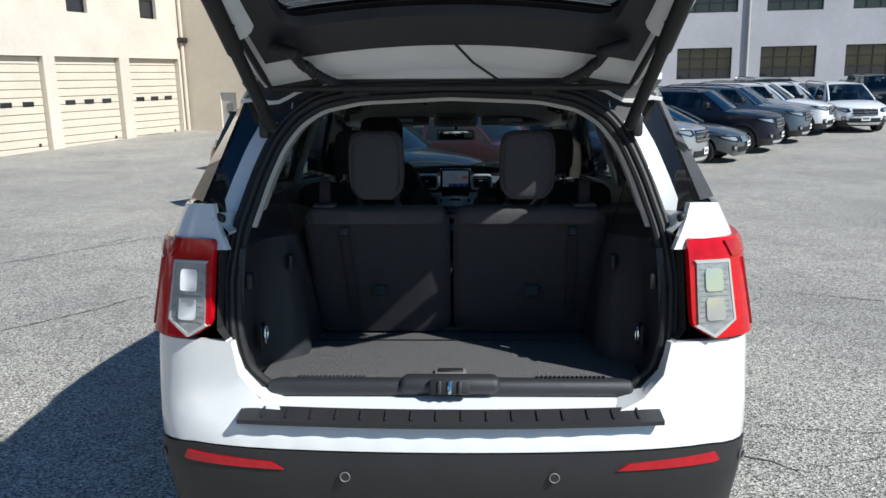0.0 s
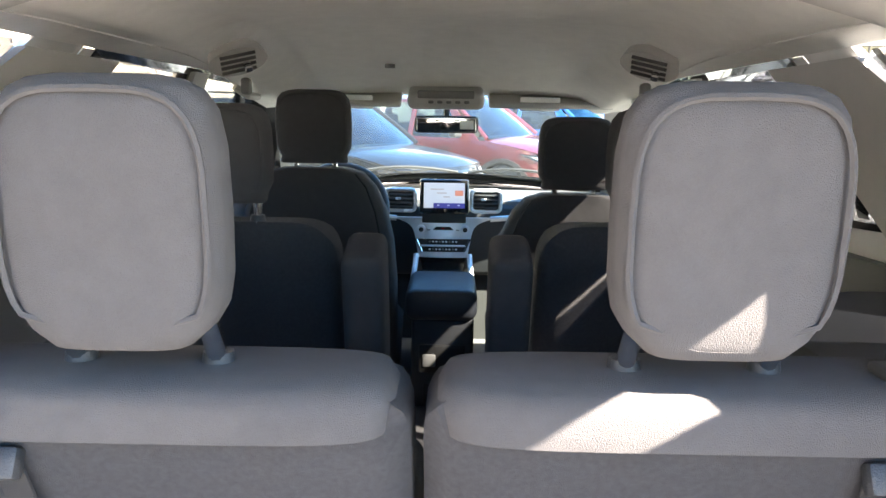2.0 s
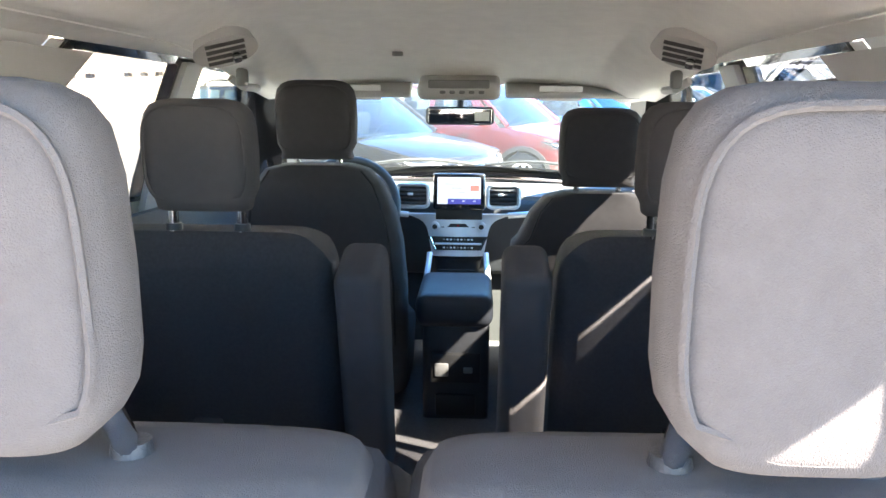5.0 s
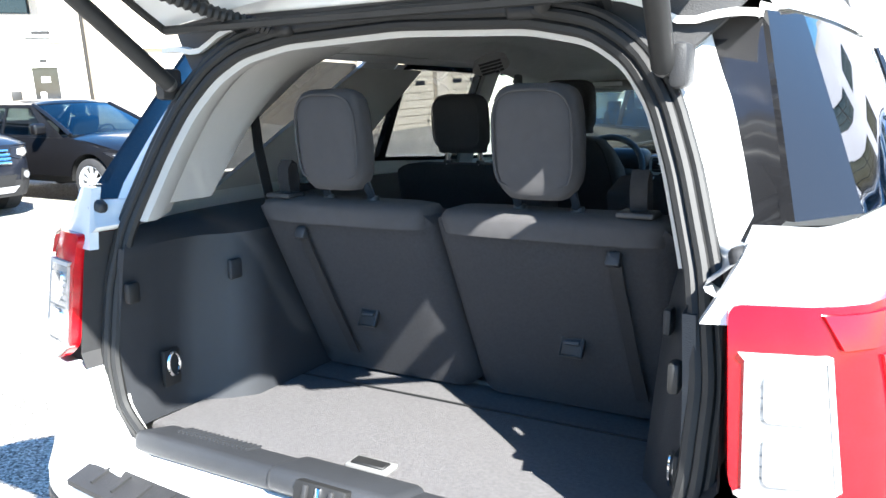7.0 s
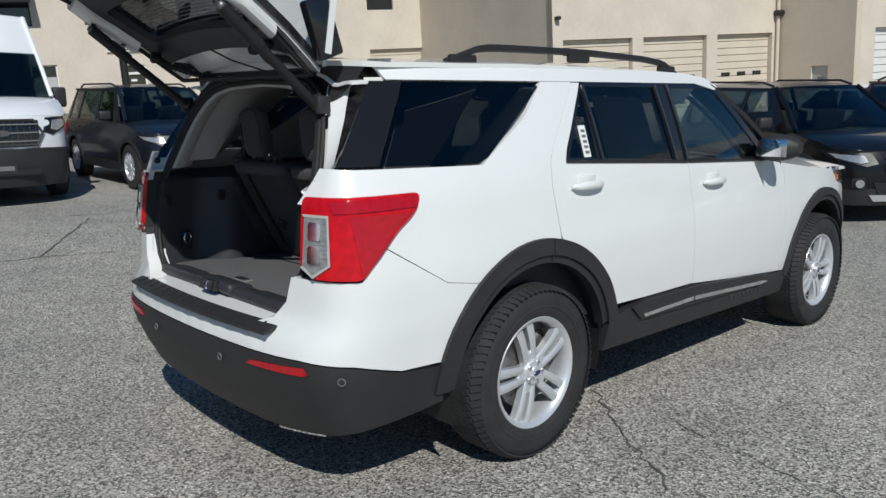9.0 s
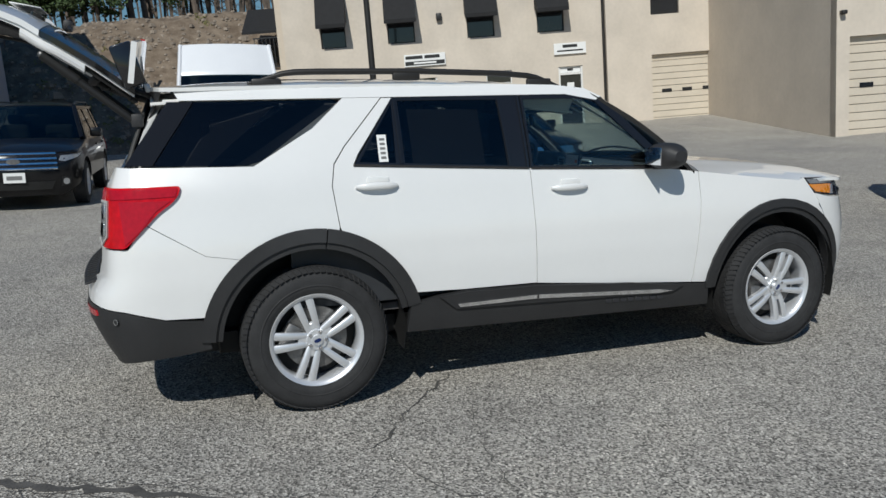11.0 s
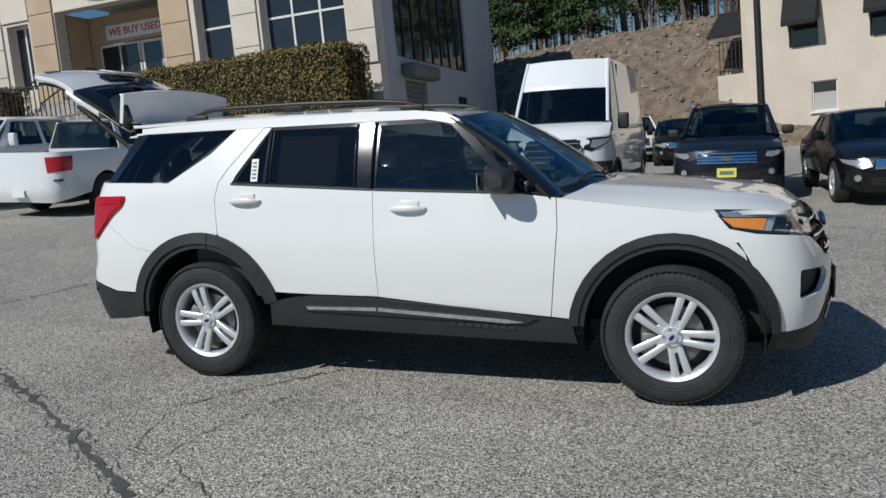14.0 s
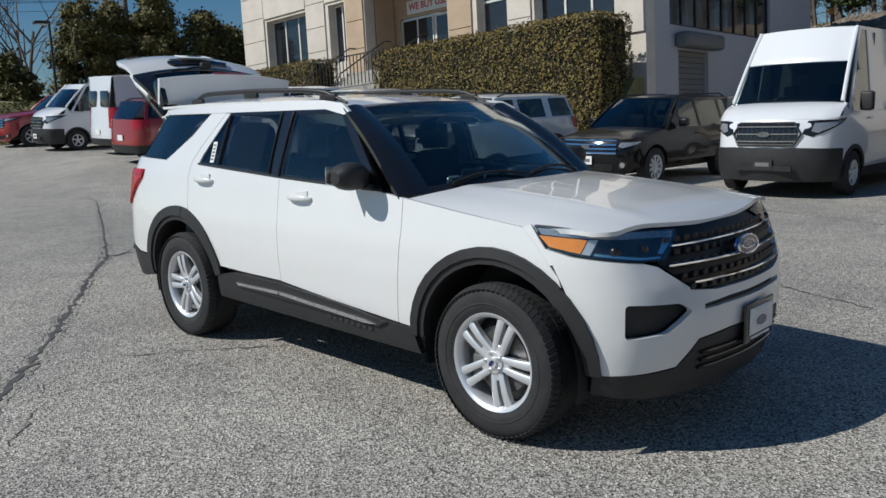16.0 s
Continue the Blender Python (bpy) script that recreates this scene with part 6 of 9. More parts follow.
rm.location.z = -0.035
part("mirror_case", add_box(bmesh.new(), (0.235, 0.035, 0.062), pose(0.0, 2.77, 1.525, 6), 0.016, 3), SEAL, rm)
part("mirror_glass", add_box(bmesh.new(), (0.215, 0.004, 0.05), pose(0.0, 2.750, 1.524, 6), 0.012, 3), CHROME, rm, "silvered mirror glass")
part("mirror_label", add_box(bmesh.new(), (0.05, 0.003, 0.032), pose(0.075, 2.7465, 1.524, 6)), SIGNWHITE, rm)
bar("mirror_stalk", [(0, 2.79, 1.54), (0, 2.83, 1.58), (0, 2.85, 1.63)], 0.012, SEAL, rm)


# seats
def cushion(sections, material, name, parent, label="", n=32):
    """A padded body: sections of (x, y, z, half width, half depth, squareness)."""
    v, f = loft([super_loop(x, y, z, rx, ry, p, n) for x, y, z, rx, ry, p in sections])
    return link_mesh(name, v, f, material, parent, label, angle=55)


def head_rest(x, y, z0, z1, w, d, parent, seat_z, taper=0.62, cut=False):
    h = z1 - z0
    prof = [(0.0, taper, 0.55), (0.02, taper * 1.05, 0.85), (0.10, 0.86, 1.0), (0.2, 0.97, 1.0), (0.5, 1.0, 1.0), (0.75, 0.985, 0.98), (0.88, 0.93, 0.9), (0.95, 0.82, 0.75), (0.985, 0.66, 0.5), (1.0, 0.45, 0.25)]
    if cut:
        prof[:4] = [(0.0, taper * 0.95, 0.6), (0.015, taper * 1.06, 0.85), (0.08, 0.81, 0.97), (0.16, 0.93, 1.0), (0.27, 0.985, 1.0)]
    hr = cushion([(x, y - 0.02 * t, z0 + h * t, w / 2 * a, d / 2 * b, 3.4) for t, a, b in prof], FABRIC, "headrest", parent, "charcoal fabric headrest")
    for sg in (1, -1):
        bar("headrest_post", [(x + sg * 0.064, y + (0.05 if cut else 0.005), seat_z - 0.02), (x + sg * 0.064, y + (0.035 if cut else 0.005), seat_z + 0.012), (x + sg * 0.064, y + 0.004, z0 + 0.03)], 0.0095, CHROME, hr, "chrome headrest post", n=10)
        part("post_collar", add_cyl(bmesh.new(), 0.016, 0.014, 0.012, pose(x + sg * 0.064, y + (0.042 if cut else 0.005), seat_z + 0.006), 14), TRIM, hr)
    # stitched seam round the rear face
    loop = []
    for i in range(36):
        t = 2 * math.pi * i / 36
        c, s = math.cos(t), math.sin(t)
        px, pz = math.copysign(abs(c) ** 0.55, c) * 0.93, math.copysign(abs(s) ** 0.55, s) * 0.93
        if pz < -0.75:
            px *= 0.72
        loop.append((x + w / 2 * px * 0.97, y - d / 2 * 0.86 - 0.02 * (pz + 1) / 2, z0 + h * (0.5 + 0.48 * pz)))
    bar("piping", loop, 0.003, FABRIC, hr, n=5, closed=True)
    return hr


def slab_back(name, x0, x1, z0, z1, y0, y1, thick, parent, back=FLEECE, front=FABRIC, round_top=0.08):
    """A leaning seat back: rear face from (y0, z0) up to (y1, z1)."""
    poly = rounded([(x0, z0), (x1, z0), (x1, z1), (x0, z1)], round_top, 6)
    vs, tris = sheet(poly, (), 0.05)
    def edge(x, z):
        k = min(x - x0, x1 - x, z1 - z)
        return 0.030 * (1 - min(1, max(0.0, k) / 0.055)) ** 2
    lean = lambda z: y0 + (y1 - y0) * (z - z0) / (z1 - z0)
    return link_mesh(name, *slab_data(vs, tris, lambda x, z: (x, lean(z) + edge(x, z), z), lambda x, z: (x, lean(z) + thick - edge(x, z), z)), back, parent, "", angle=60)


third = [root_part("third_row_seat", car) for _ in (0, 1)]
for st, x0, x1, hx in ((third[0], -0.505, -0.006, -0.249), (third[1], 0.006, 0.525, 0.254)):
    slab_back("seat_back", x0, x1, 0.80, 1.278, 0.70, 0.455, 0.15, st, round_top=0.05)
    cushion([((x0 + x1) / 2, 0.535, 1.235, (x1 - x0) / 2 - 0.02, 0.075, 5), ((x0 + x1) / 2, 0.53, 1.268, (x1 - x0) / 2 - 0.012, 0.076, 5), ((x0 + x1) / 2, 0.53, 1.283, (x1 - x0) / 2 - 0.02, 0.066, 5), ((x0 + x1) / 2, 0.53, 1.290, (x1 - x0) / 2 - 0.045, 0.04, 5)], FABRIC, "top_cover", st)
    cushion([((x0 + x1) / 2, 1.0, 0.80, 0.24, 0.24, 5), ((x0 + x1) / 2, 1.0, 0.93, 0.245, 0.25, 5), ((x0 + x1) / 2, 1.0, 0.97, 0.22, 0.22, 4)], FABRIC, "seat_cushion", st)
    head_rest(hx, 0.485, 1.318, 1.546, 0.186, 0.085, st, 1.287, 0.60, True)
    lx = -0.257 if hx < 0 else 0.285
    lt = box("release_latch", (0.055, 0.014, 0.058), (lx, 0.598, 0.985), SEAL, st, "black release latch", bevel=0.006, rot=(-27, 0, 0))
    box("latch_pull", (0.036, 0.008, 0.010), (lx, 0.5895, 0.990), TRIM, lt, bevel=0.002, rot=(-27, 0, 0))
    ring_pts = [Vector((lx, 0.592, 0.985)) + pose(0, 0, 0, -27) @ Vector((0.024 * a, 0, 0.026 * c)) for a, c in ((-1, -1), (1, -1), (1, 1), (-1, 1))]
    bar("latch_bezel", ring_pts, 0.0045, CLAD, lt, n=6, closed=True)
    tx = -0.365 if hx < 0 else 0.41
    ribbon("pull_strap", [(tx, 0.482, 1.205), (tx + 0.002, 0.502, 1.155), (tx + 0.008, 0.553, 1.05), (tx + 0.012, 0.606, 0.95), (tx + 0.018, 0.652, 0.86)], 0.027, BELT, st, "black nylon pull strap")
    box("strap_anchor", (0.03, 0.02, 0.03), (tx, 0.478, 1.207), TRIM, st, bevel=0.005, rot=(-27, 0, 0))
    sx = -0.43 if hx < 0 else 0.45
    box("belt_guide", (0.075, 0.06, 0.012), (sx, 0.50, 1.295), TRIM, st, bevel=0.005)
    ribbon("belt_loop", [(sx, 0.505, 1.295), (sx, 0.497, 1.33), (sx, 0.498, 1.36), (sx, 0.512, 1.378), (sx, 0.528, 1.37), (sx, 0.535, 1.335), (sx, 0.535, 1.295)], 0.034, BELT, st)

for sg in (1, -1):
    st = root_part("second_row_seat", car)
    st.location.z = -0.036
    cx = sg * 0.465
    slab_back("seat_back", cx - 0.255, cx + 0.255, 0.68, 1.334, 1.60, 1.402, 0.14, st, round_top=0.09)
    cushion([(cx, 1.95, 0.66, 0.25, 0.27, 5), (cx, 1.95, 0.82, 0.255, 0.28, 5), (cx, 1.95, 0.86, 0.23, 0.25, 4)], FABRIC, "seat_cushion", st)
    head_rest(cx - sg * 0.028, 1.435, 1.374, 1.574, 0.200, 0.10, st, 1.336, 0.80)
    box("armrest", (0.085, 0.15, 0.50), (sg * 0.148, 1.47, 1.055), FABRIC, st, "folded charcoal fabric armrest", bevel=0.022, rot=(16, 0, 0), seg=3)
    lt = box("release_latch", (0.062, 0.014, 0.066), (cx + (-0.02 if sg < 0 else 0.0), 1.523, 0.905), SEAL, st, bevel=0.006, rot=(-17, 0, 0))
    box("latch_pull", (0.035, 0.01, 0.018), (cx + (-0.02 if sg < 0 else 0.0), 1.515, 0.905), TRIM, lt, bevel=0.003, rot=(-17, 0, 0))
    box("seat_base", (0.44, 0.5, 0.14), (cx, 1.9, 0.60), SEAL, st, bevel=0.02)

for sg, lift in ((-1, 0.0), (1, -0.075)):
    st = root_part("front_seat", car)
    st.location.z = -0.042
    cx = sg * 0.425
    zs = [0.62, 0.8, 1.0, 1.15, 1.25, 1.33, 1.375, 1.39]
    ws = [0.25, 0.265, 0.265, 0.255, 0.235, 0.20, 0.16, 0.11]
    cushion([(cx, 2.60 - 0.18 * (z - 0.62) / 0.77, z + lift * (z > 1.2), w, 0.10 * (1 if z < 1.3 else 0.7), 3.6) for z, w in zip(zs, ws)], FABRIC, "seat_back", st)
    cushion([(cx, 2.85, 0.58, 0.25, 0.27, 5), (cx, 2.85, 0.76, 0.26, 0.28, 5), (cx, 2.85, 0.81, 0.23, 0.25, 4)], FABRIC, "seat_cushion", st)
    head_rest(cx, 2.42, 1.405 + lift, 1.64 + lift, 0.245, 0.11, st, 1.372 + lift, 0.85)
    part("map_pocket", add_box(bmesh.new(), (0.34, 0.02, 0.30), pose(cx, 2.435, 0.98, 12), 0.01, 2), TRIM, st)
    # sewn seams between the bolsters and the rear panel
    for side in (1, -1):
        seam = [(cx + side * 0.86 * w, 2.60 - 0.18 * (z - 0.62) / 0.77 - 0.079 * (1 if z < 1.3 else 0.7), z + lift * (z > 1.2)) for z, w in zip(zs[1:7], ws[1:7])]
        bar("piping", seam, 0.0035, SEAL, st, n=6)

# centre console, dash and its fittings
cc = root_part("centre_console", car)
cc.location.z = -0.085
part("console_box", add_box(bmesh.new(), (0.215, 0.75, 0.46), pose(0, 2.83, 0.70), 0.02, 3), TRIM, cc)
part("armrest_lid", add_box(bmesh.new(), (0.248, 0.38, 0.11), pose(-0.006, 2.62, 0.968), 0.035, 4), mat("console_leatherette", (0.028, 0.032, 0.040), 0.45, 0, 0.08, 30, 0.3, 700), cc, "padded dark armrest lid")
part("rear_panel", add_box(bmesh.new(), (0.16, 0.014, 0.10), pose(0, 2.447, 0.78), 0.008, 2), SEAL, cc)
part("power_outlet", add_box(bmesh.new(), (0.045, 0.012, 0.045), pose(-0.045, 2.440, 0.775), 0.006, 2), GREYTRIM, cc)
part("usb_port", add_box(bmesh.new(), (0.03, 0.01, 0.02), pose(0.04, 2.441, 0.775), 0.003, 1), GREYTRIM, cc)
part("lower_tray", add_box(bmesh.new(), (0.13, 0.012, 0.07), pose(0, 2.449, 0.655), 0.01, 2), SEAL, cc)
da = root_part("dashboard", car)
da.location.z = -0.036
def dash_top(u, v):
    w = 2 * u - 1
    return (0.80 * w, 3.18 + 0.40 * v + 0.08 * (1 - w * w), 1.255 - 0.06 * (1 - v) ** 2 - 0.045 * v + (0.035 * math.exp(-((w + 0.52) / 0.2) ** 2) * (1 - v)))


patch("dash_top", dash_top, 30, 8, mat("dash_top_vinyl", (0.10, 0.102, 0.108), 0.6, 0, 0.1, 20, 0.3, 600), da, 0.03)
part("dash_face", add_box(bmesh.new(), (1.56, 0.08, 0.34), pose(0, 3.31, 1.02, 14), 0.03, 3), TRIM, da)
# silver centre stack, sweeping out into the trim under the outlets
def silver(u, v):
    w = 2 * u - 1
    hw = 0.104 + 0.030 * v + 0.10 * v ** 9
    return (-0.011 + hw * w, 3.160 + 0.012 * w * w - 0.02 * (1 - v), 0.962 + 0.168 * v)


patch("centre_panel", silver, 16, 16, ALLOY, da, 0.03, "silver centre panel", (0, 1, 0))
def tapered_plate(name, x, z, w0, w1, h, y, material, parent, depth=0.02, lean=0.0):
    """A plate whose upper edge is w1 wide and lower edge w0."""
    vs = [(x + a * w / 2, y - lean * (k - 0.5) + d, z + (k - 0.5) * h) for d in (0, depth) for k, w in ((0, w0), (1, w1)) for a in (-1, 1)]
    return link_mesh(name, vs, [(0, 1, 3, 2), (4, 6, 7, 5), (0, 4, 5, 1), (2, 3, 7, 6), (0, 2, 6, 4), (1, 5, 7, 3)], material, parent)


cs = tapered_plate("control_strip", -0.011, 1.014, 0.188, 0.236, 0.054, 3.140, SEAL, da)
for sg in (1, -1):
    bar("strip_edge", [(-0.011 + sg * 0.088, 3.137, 0.989), (-0.011 + sg * 0.110, 3.137, 1.039)], 0.0025, CHROME, cs, n=6)
part("rocker", add_box(bmesh.new(), (0.19, 0.008, 0.008), pose(-0.011, 3.136, 1.014), 0.002, 1), ALLOY, cs)
for row, z in enumerate((1.031, 0.998)):
    for k in range(9):
        part("button", add_box(bmesh.new(), (0.0095, 0.006, 0.0065), pose(-0.011 - 0.056 + 0.014 * k, 3.137, z), 0.002, 1), GREYTRIM if k % 3 == row else ALLOY, cs)
ds = tapered_plate("disc_slot", -0.011, 1.086, 0.088, 0.060, 0.014, 3.152, SEAL, da)
part("warning_button", add_box(bmesh.new(), (0.008, 0.004, 0.006), pose(-0.011, 3.150, 1.086)), REDLENS, ds)
for x in (-0.104, 0.082):
    kn = part("knob", add_cyl(bmesh.new(), 0.0185, 0.0165, 0.020, pose(x, 3.150, 1.082, 90), 24), ALLOY, da)
    part("knob_cap", add_cyl(bmesh.new(), 0.0105, 0.0095, 0.006, pose(x, 3.138, 1.082, 90), 20), SEAL, kn)
    part("legend", add_box(bmesh.new(), (0.014, 0.004, 0.004), pose(x * 0.66 - 0.004, 3.152, 1.079)), GREYTRIM, da)
gb = tapered_plate("gear_bay", -0.011, 0.925, 0.165, 0.195, 0.075, 3.150, GLOSSBLACK, da)
for k, z in enumerate((0.897, 0.885)):
    part("tray_edge", add_box(bmesh.new(), (0.172, 0.010, 0.004 + 0.004 * k), pose(-0.011, 3.12, z), 0.001, 1), ALLOY, gb)
for sg in (1, -1):
    bar("stack_rail", [(-0.011 + sg * 0.113, 3.15, 0.975), (-0.011 + sg * 0.116, 3.13, 0.935), (-0.011 + sg * 0.122, 3.06, 0.885), (-0.011 + sg * 0.124, 2.95, 0.865)], 0.012, ALLOY, da, n=8)
    av = root_part("air_outlet", car)
    av.location.z = -0.036
    ox = -0.012 + sg * 0.180
    rim = rounded([(ox - 0.062, 1.160), (ox + 0.062, 1.160), (ox + 0.062, 1.250), (ox - 0.062, 1.250)], 0.022, 5)
    bar("outlet_surround", [(x, 3.150 + 0.25 * max(0.0, abs(x) - 0.20), z) for x, z in rim], 0.0085, ALLOY, av, "silver outlet surround", n=8, closed=True)
    part("outlet_frame", add_box(bmesh.new(), (0.118, 0.03, 0.084), pose(ox, 3.168, 1.205, 0, 0, sg * 4), 0.012, 2), SEAL, av)
    for k in range(4):
        lv = part("louvre", add_box(bmesh.new(), (0.106, 0.014, 0.005), pose(ox, 3.150, 1.178 + 0.017 * k, 20)), TRIM, av)
        part("louvre_edge", add_box(bmesh.new(), (0.104, 0.002, 0.002), pose(ox, 3.143, 1.176 + 0.017 * k)), CHROME, lv)
    part("louvre_tab", add_box(bmesh.new(), (0.022, 0.012, 0.010), pose(ox - 0.010, 3.141, 1.212), 0.002, 1), ALLOY, av)
    bar("silver_trim", [(-0.011 + sg * 0.20, 3.168, 1.126), (sg * 0.30, 3.17, 1.135), (sg * 0.55, 3.20, 1.160), (sg * 0.74, 3.22, 1.18)], 0.012, ALLOY, da, n=8)
ts = root_part("touch_screen", car)
ts.location.z = -0.036
part("screen_bezel", add_box(bmesh.new(), (0.208, 0.022, 0.146), pose(-0.008, 3.150, 1.222, -8), 0.010, 3), GLOSSBLACK, ts)
part("screen_stand", add_box(bmesh.new(), (0.186, 0.03, 0.05), pose(-0.008, 3.160, 1.135), 0.004, 2), SEAL, ts)
on_screen = lambda x, z, d: pose(-0.008, 3.150, 1.222, -8) @ pose(x, -0.0115 - d, z)
scr = part("display", add_box(bmesh.new(), (0.172, 0.003, 0.106), on_screen(0, 0.004, 0)), emit_mat("lit_display", (0.72, 0.76, 0.82), 0.022), ts, "lit touch screen")
part("display_bar", add_box(bmesh.new(), (0.131, 0.002, 0.021), on_screen(0.0205, -0.0385, 0.002)), emit_mat("display_blue", (0.045, 0.05, 0.26), 0.035), scr)
for k in range(3):
    part("display_icon", add_box(bmesh.new(), (0.010, 0.001, 0.004), on_screen(-0.025 + 0.043 * k, -0.037, 0.0035)), emit_mat("display_icon", (0.6, 0.65, 0.85), 0.03), scr)
part("display_tile", add_box(bmesh.new(), (0.034, 0.002, 0.022), on_screen(0.062, 0.014, 0.002)), emit_mat("display_red", (0.70, 0.26, 0.18), 0.025), scr)
for k in range(3):
    part("display_line", add_box(bmesh.new(), (0.055 - 0.014 * k, 0.002, 0.004), on_screen(-0.03 + 0.02 * k, 0.030 - 0.016 * k, 0.002)), emit_mat("display_grey", (0.5, 0.45, 0.46), 0.018), scr)
sw = root_part("steering_wheel", car)
sw.location.z = -0.036
wm = pose(-0.425, 2.93, 1.185, 62, 0, 0)
link_mesh("wheel_rim", *tube_along([wm @ Vector((0.19 * math.cos(a), 0.19 * math.sin(a), 0)) for a in [i * math.pi / 20 for i in range(40)]], 0.016, 10, True), TRIM, sw)
part("wheel_boss", add_box(bmesh.new(), (0.15, 0.12, 0.05), wm @ pose(0, 0, -0.02), 0.02, 3), TRIM, sw)
for a in (0, 180, 270):
    part("wheel_spoke", add_box(bmesh.new(), (0.13, 0.035, 0.02), wm @ pose(0, 0, 0, 0, 0, a) @ pose(0.12, 0, -0.01), 0.008, 2), TRIM, sw)
part("instrument_cowl", add_box(bmesh.new(), (0.36, 0.16, 0.10), pose(-0.455, 3.20, 1.235, 0), 0.04, 3), TRIM, sw)
part("cabin_carpet", add_box(bmesh.new(), (1.66, 2.3, 0.04), pose(0, 2.2, 0.50)), CARPET, car)
part("bulkhead", add_box(bmesh.new(), (1.40, 0.04, 0.66), pose(0, 3.40, 0.80, -12)), SEAL, car)
part("cabin_step", add_box(bmesh.new(), (1.0, 0.5, 0.28), pose(0, 1.0, 0.66)), CARPET, car)

# ---- parked vehicles ----
WHEEL_CACHE = {}


def simple_wheel(parent, m, r, rim_r, rim_mat, spokes):
    """A parked car's wheel; alike wheels share their meshes."""
    key = (r, rim_r, rim_mat.name, spokes)
    if key not in WHEEL_CACHE:
        h = 0.115
        parts = []
        def keep(name, v, f, material):
            ob = link_mesh(name, v, f, material)
            parts.append((name, ob.data))
            bpy.data.objects.remove(ob)
        keep("tyre", *lathe([(-h, rim_r), (-h * 1.03, rim_r + 0.05), (-h * 0.8, r), (h * 0.8, r), (h * 1.03, rim_r + 0.05), (h * 0.96, rim_r + 0.004)], 32), RUBBER)
        keep("rim", *lathe([(-h, rim_r + 0.004), (h * 0.6, rim_r - 0.03), (h * 0.9, rim_r - 0.012), (h * 0.96, rim_r + 0.006)], 32), rim_mat)
        bm = bmesh.new()
        for k in range(spokes):
            add_box(bm, (0.03, 0.05, rim_r - 0.02), Matrix.Rotation(2 * math.pi * k / spokes, 4, 'X') @ pose(h * 0.72, 0, rim_r / 2), 0.008, 1)
        add_cyl(bm, 0.06, 0.055, 0.05, pose(h * 0.72, 0, 0, 0, 90), 16)
        ob = part("spoke_set", bm, rim_mat)
        parts.append(("spoke_set", ob.data))
        bpy.data.objects.remove(ob)
        bm = add_cyl(bmesh.new(), rim_r - 0.01, rim_r - 0.01, 0.02, pose(-0.01, 0, 0, 0, 90), 24)
        ob = part("wheel_back", bm, SEAL)
        parts.append(("wheel_back", ob.data))
        bpy.data.objects.remove(ob)
        WHEEL_CACHE[key] = parts
    w = root_part("wheel", parent)
    w.matrix_basis = m
    for name, me in WHEEL_CACHE[key]:
        ob = new(name, me)
        ob.parent = w


CARGLASS = glass_mat("parked_car_glass", (0.26, 0.32, 0.32))
PAINTS = {}


def paint(name, color, metal=0.0, rough=0.3):
    if name not in PAINTS:
        PAINTS[name] = mat(name, color, rough, metal, 0.02, 3, coat=1.0 if max(color) > 0.05 else 0.55, spec=0.5 if max(color) > 0.05 else 0.15)
    return PAINTS[name]


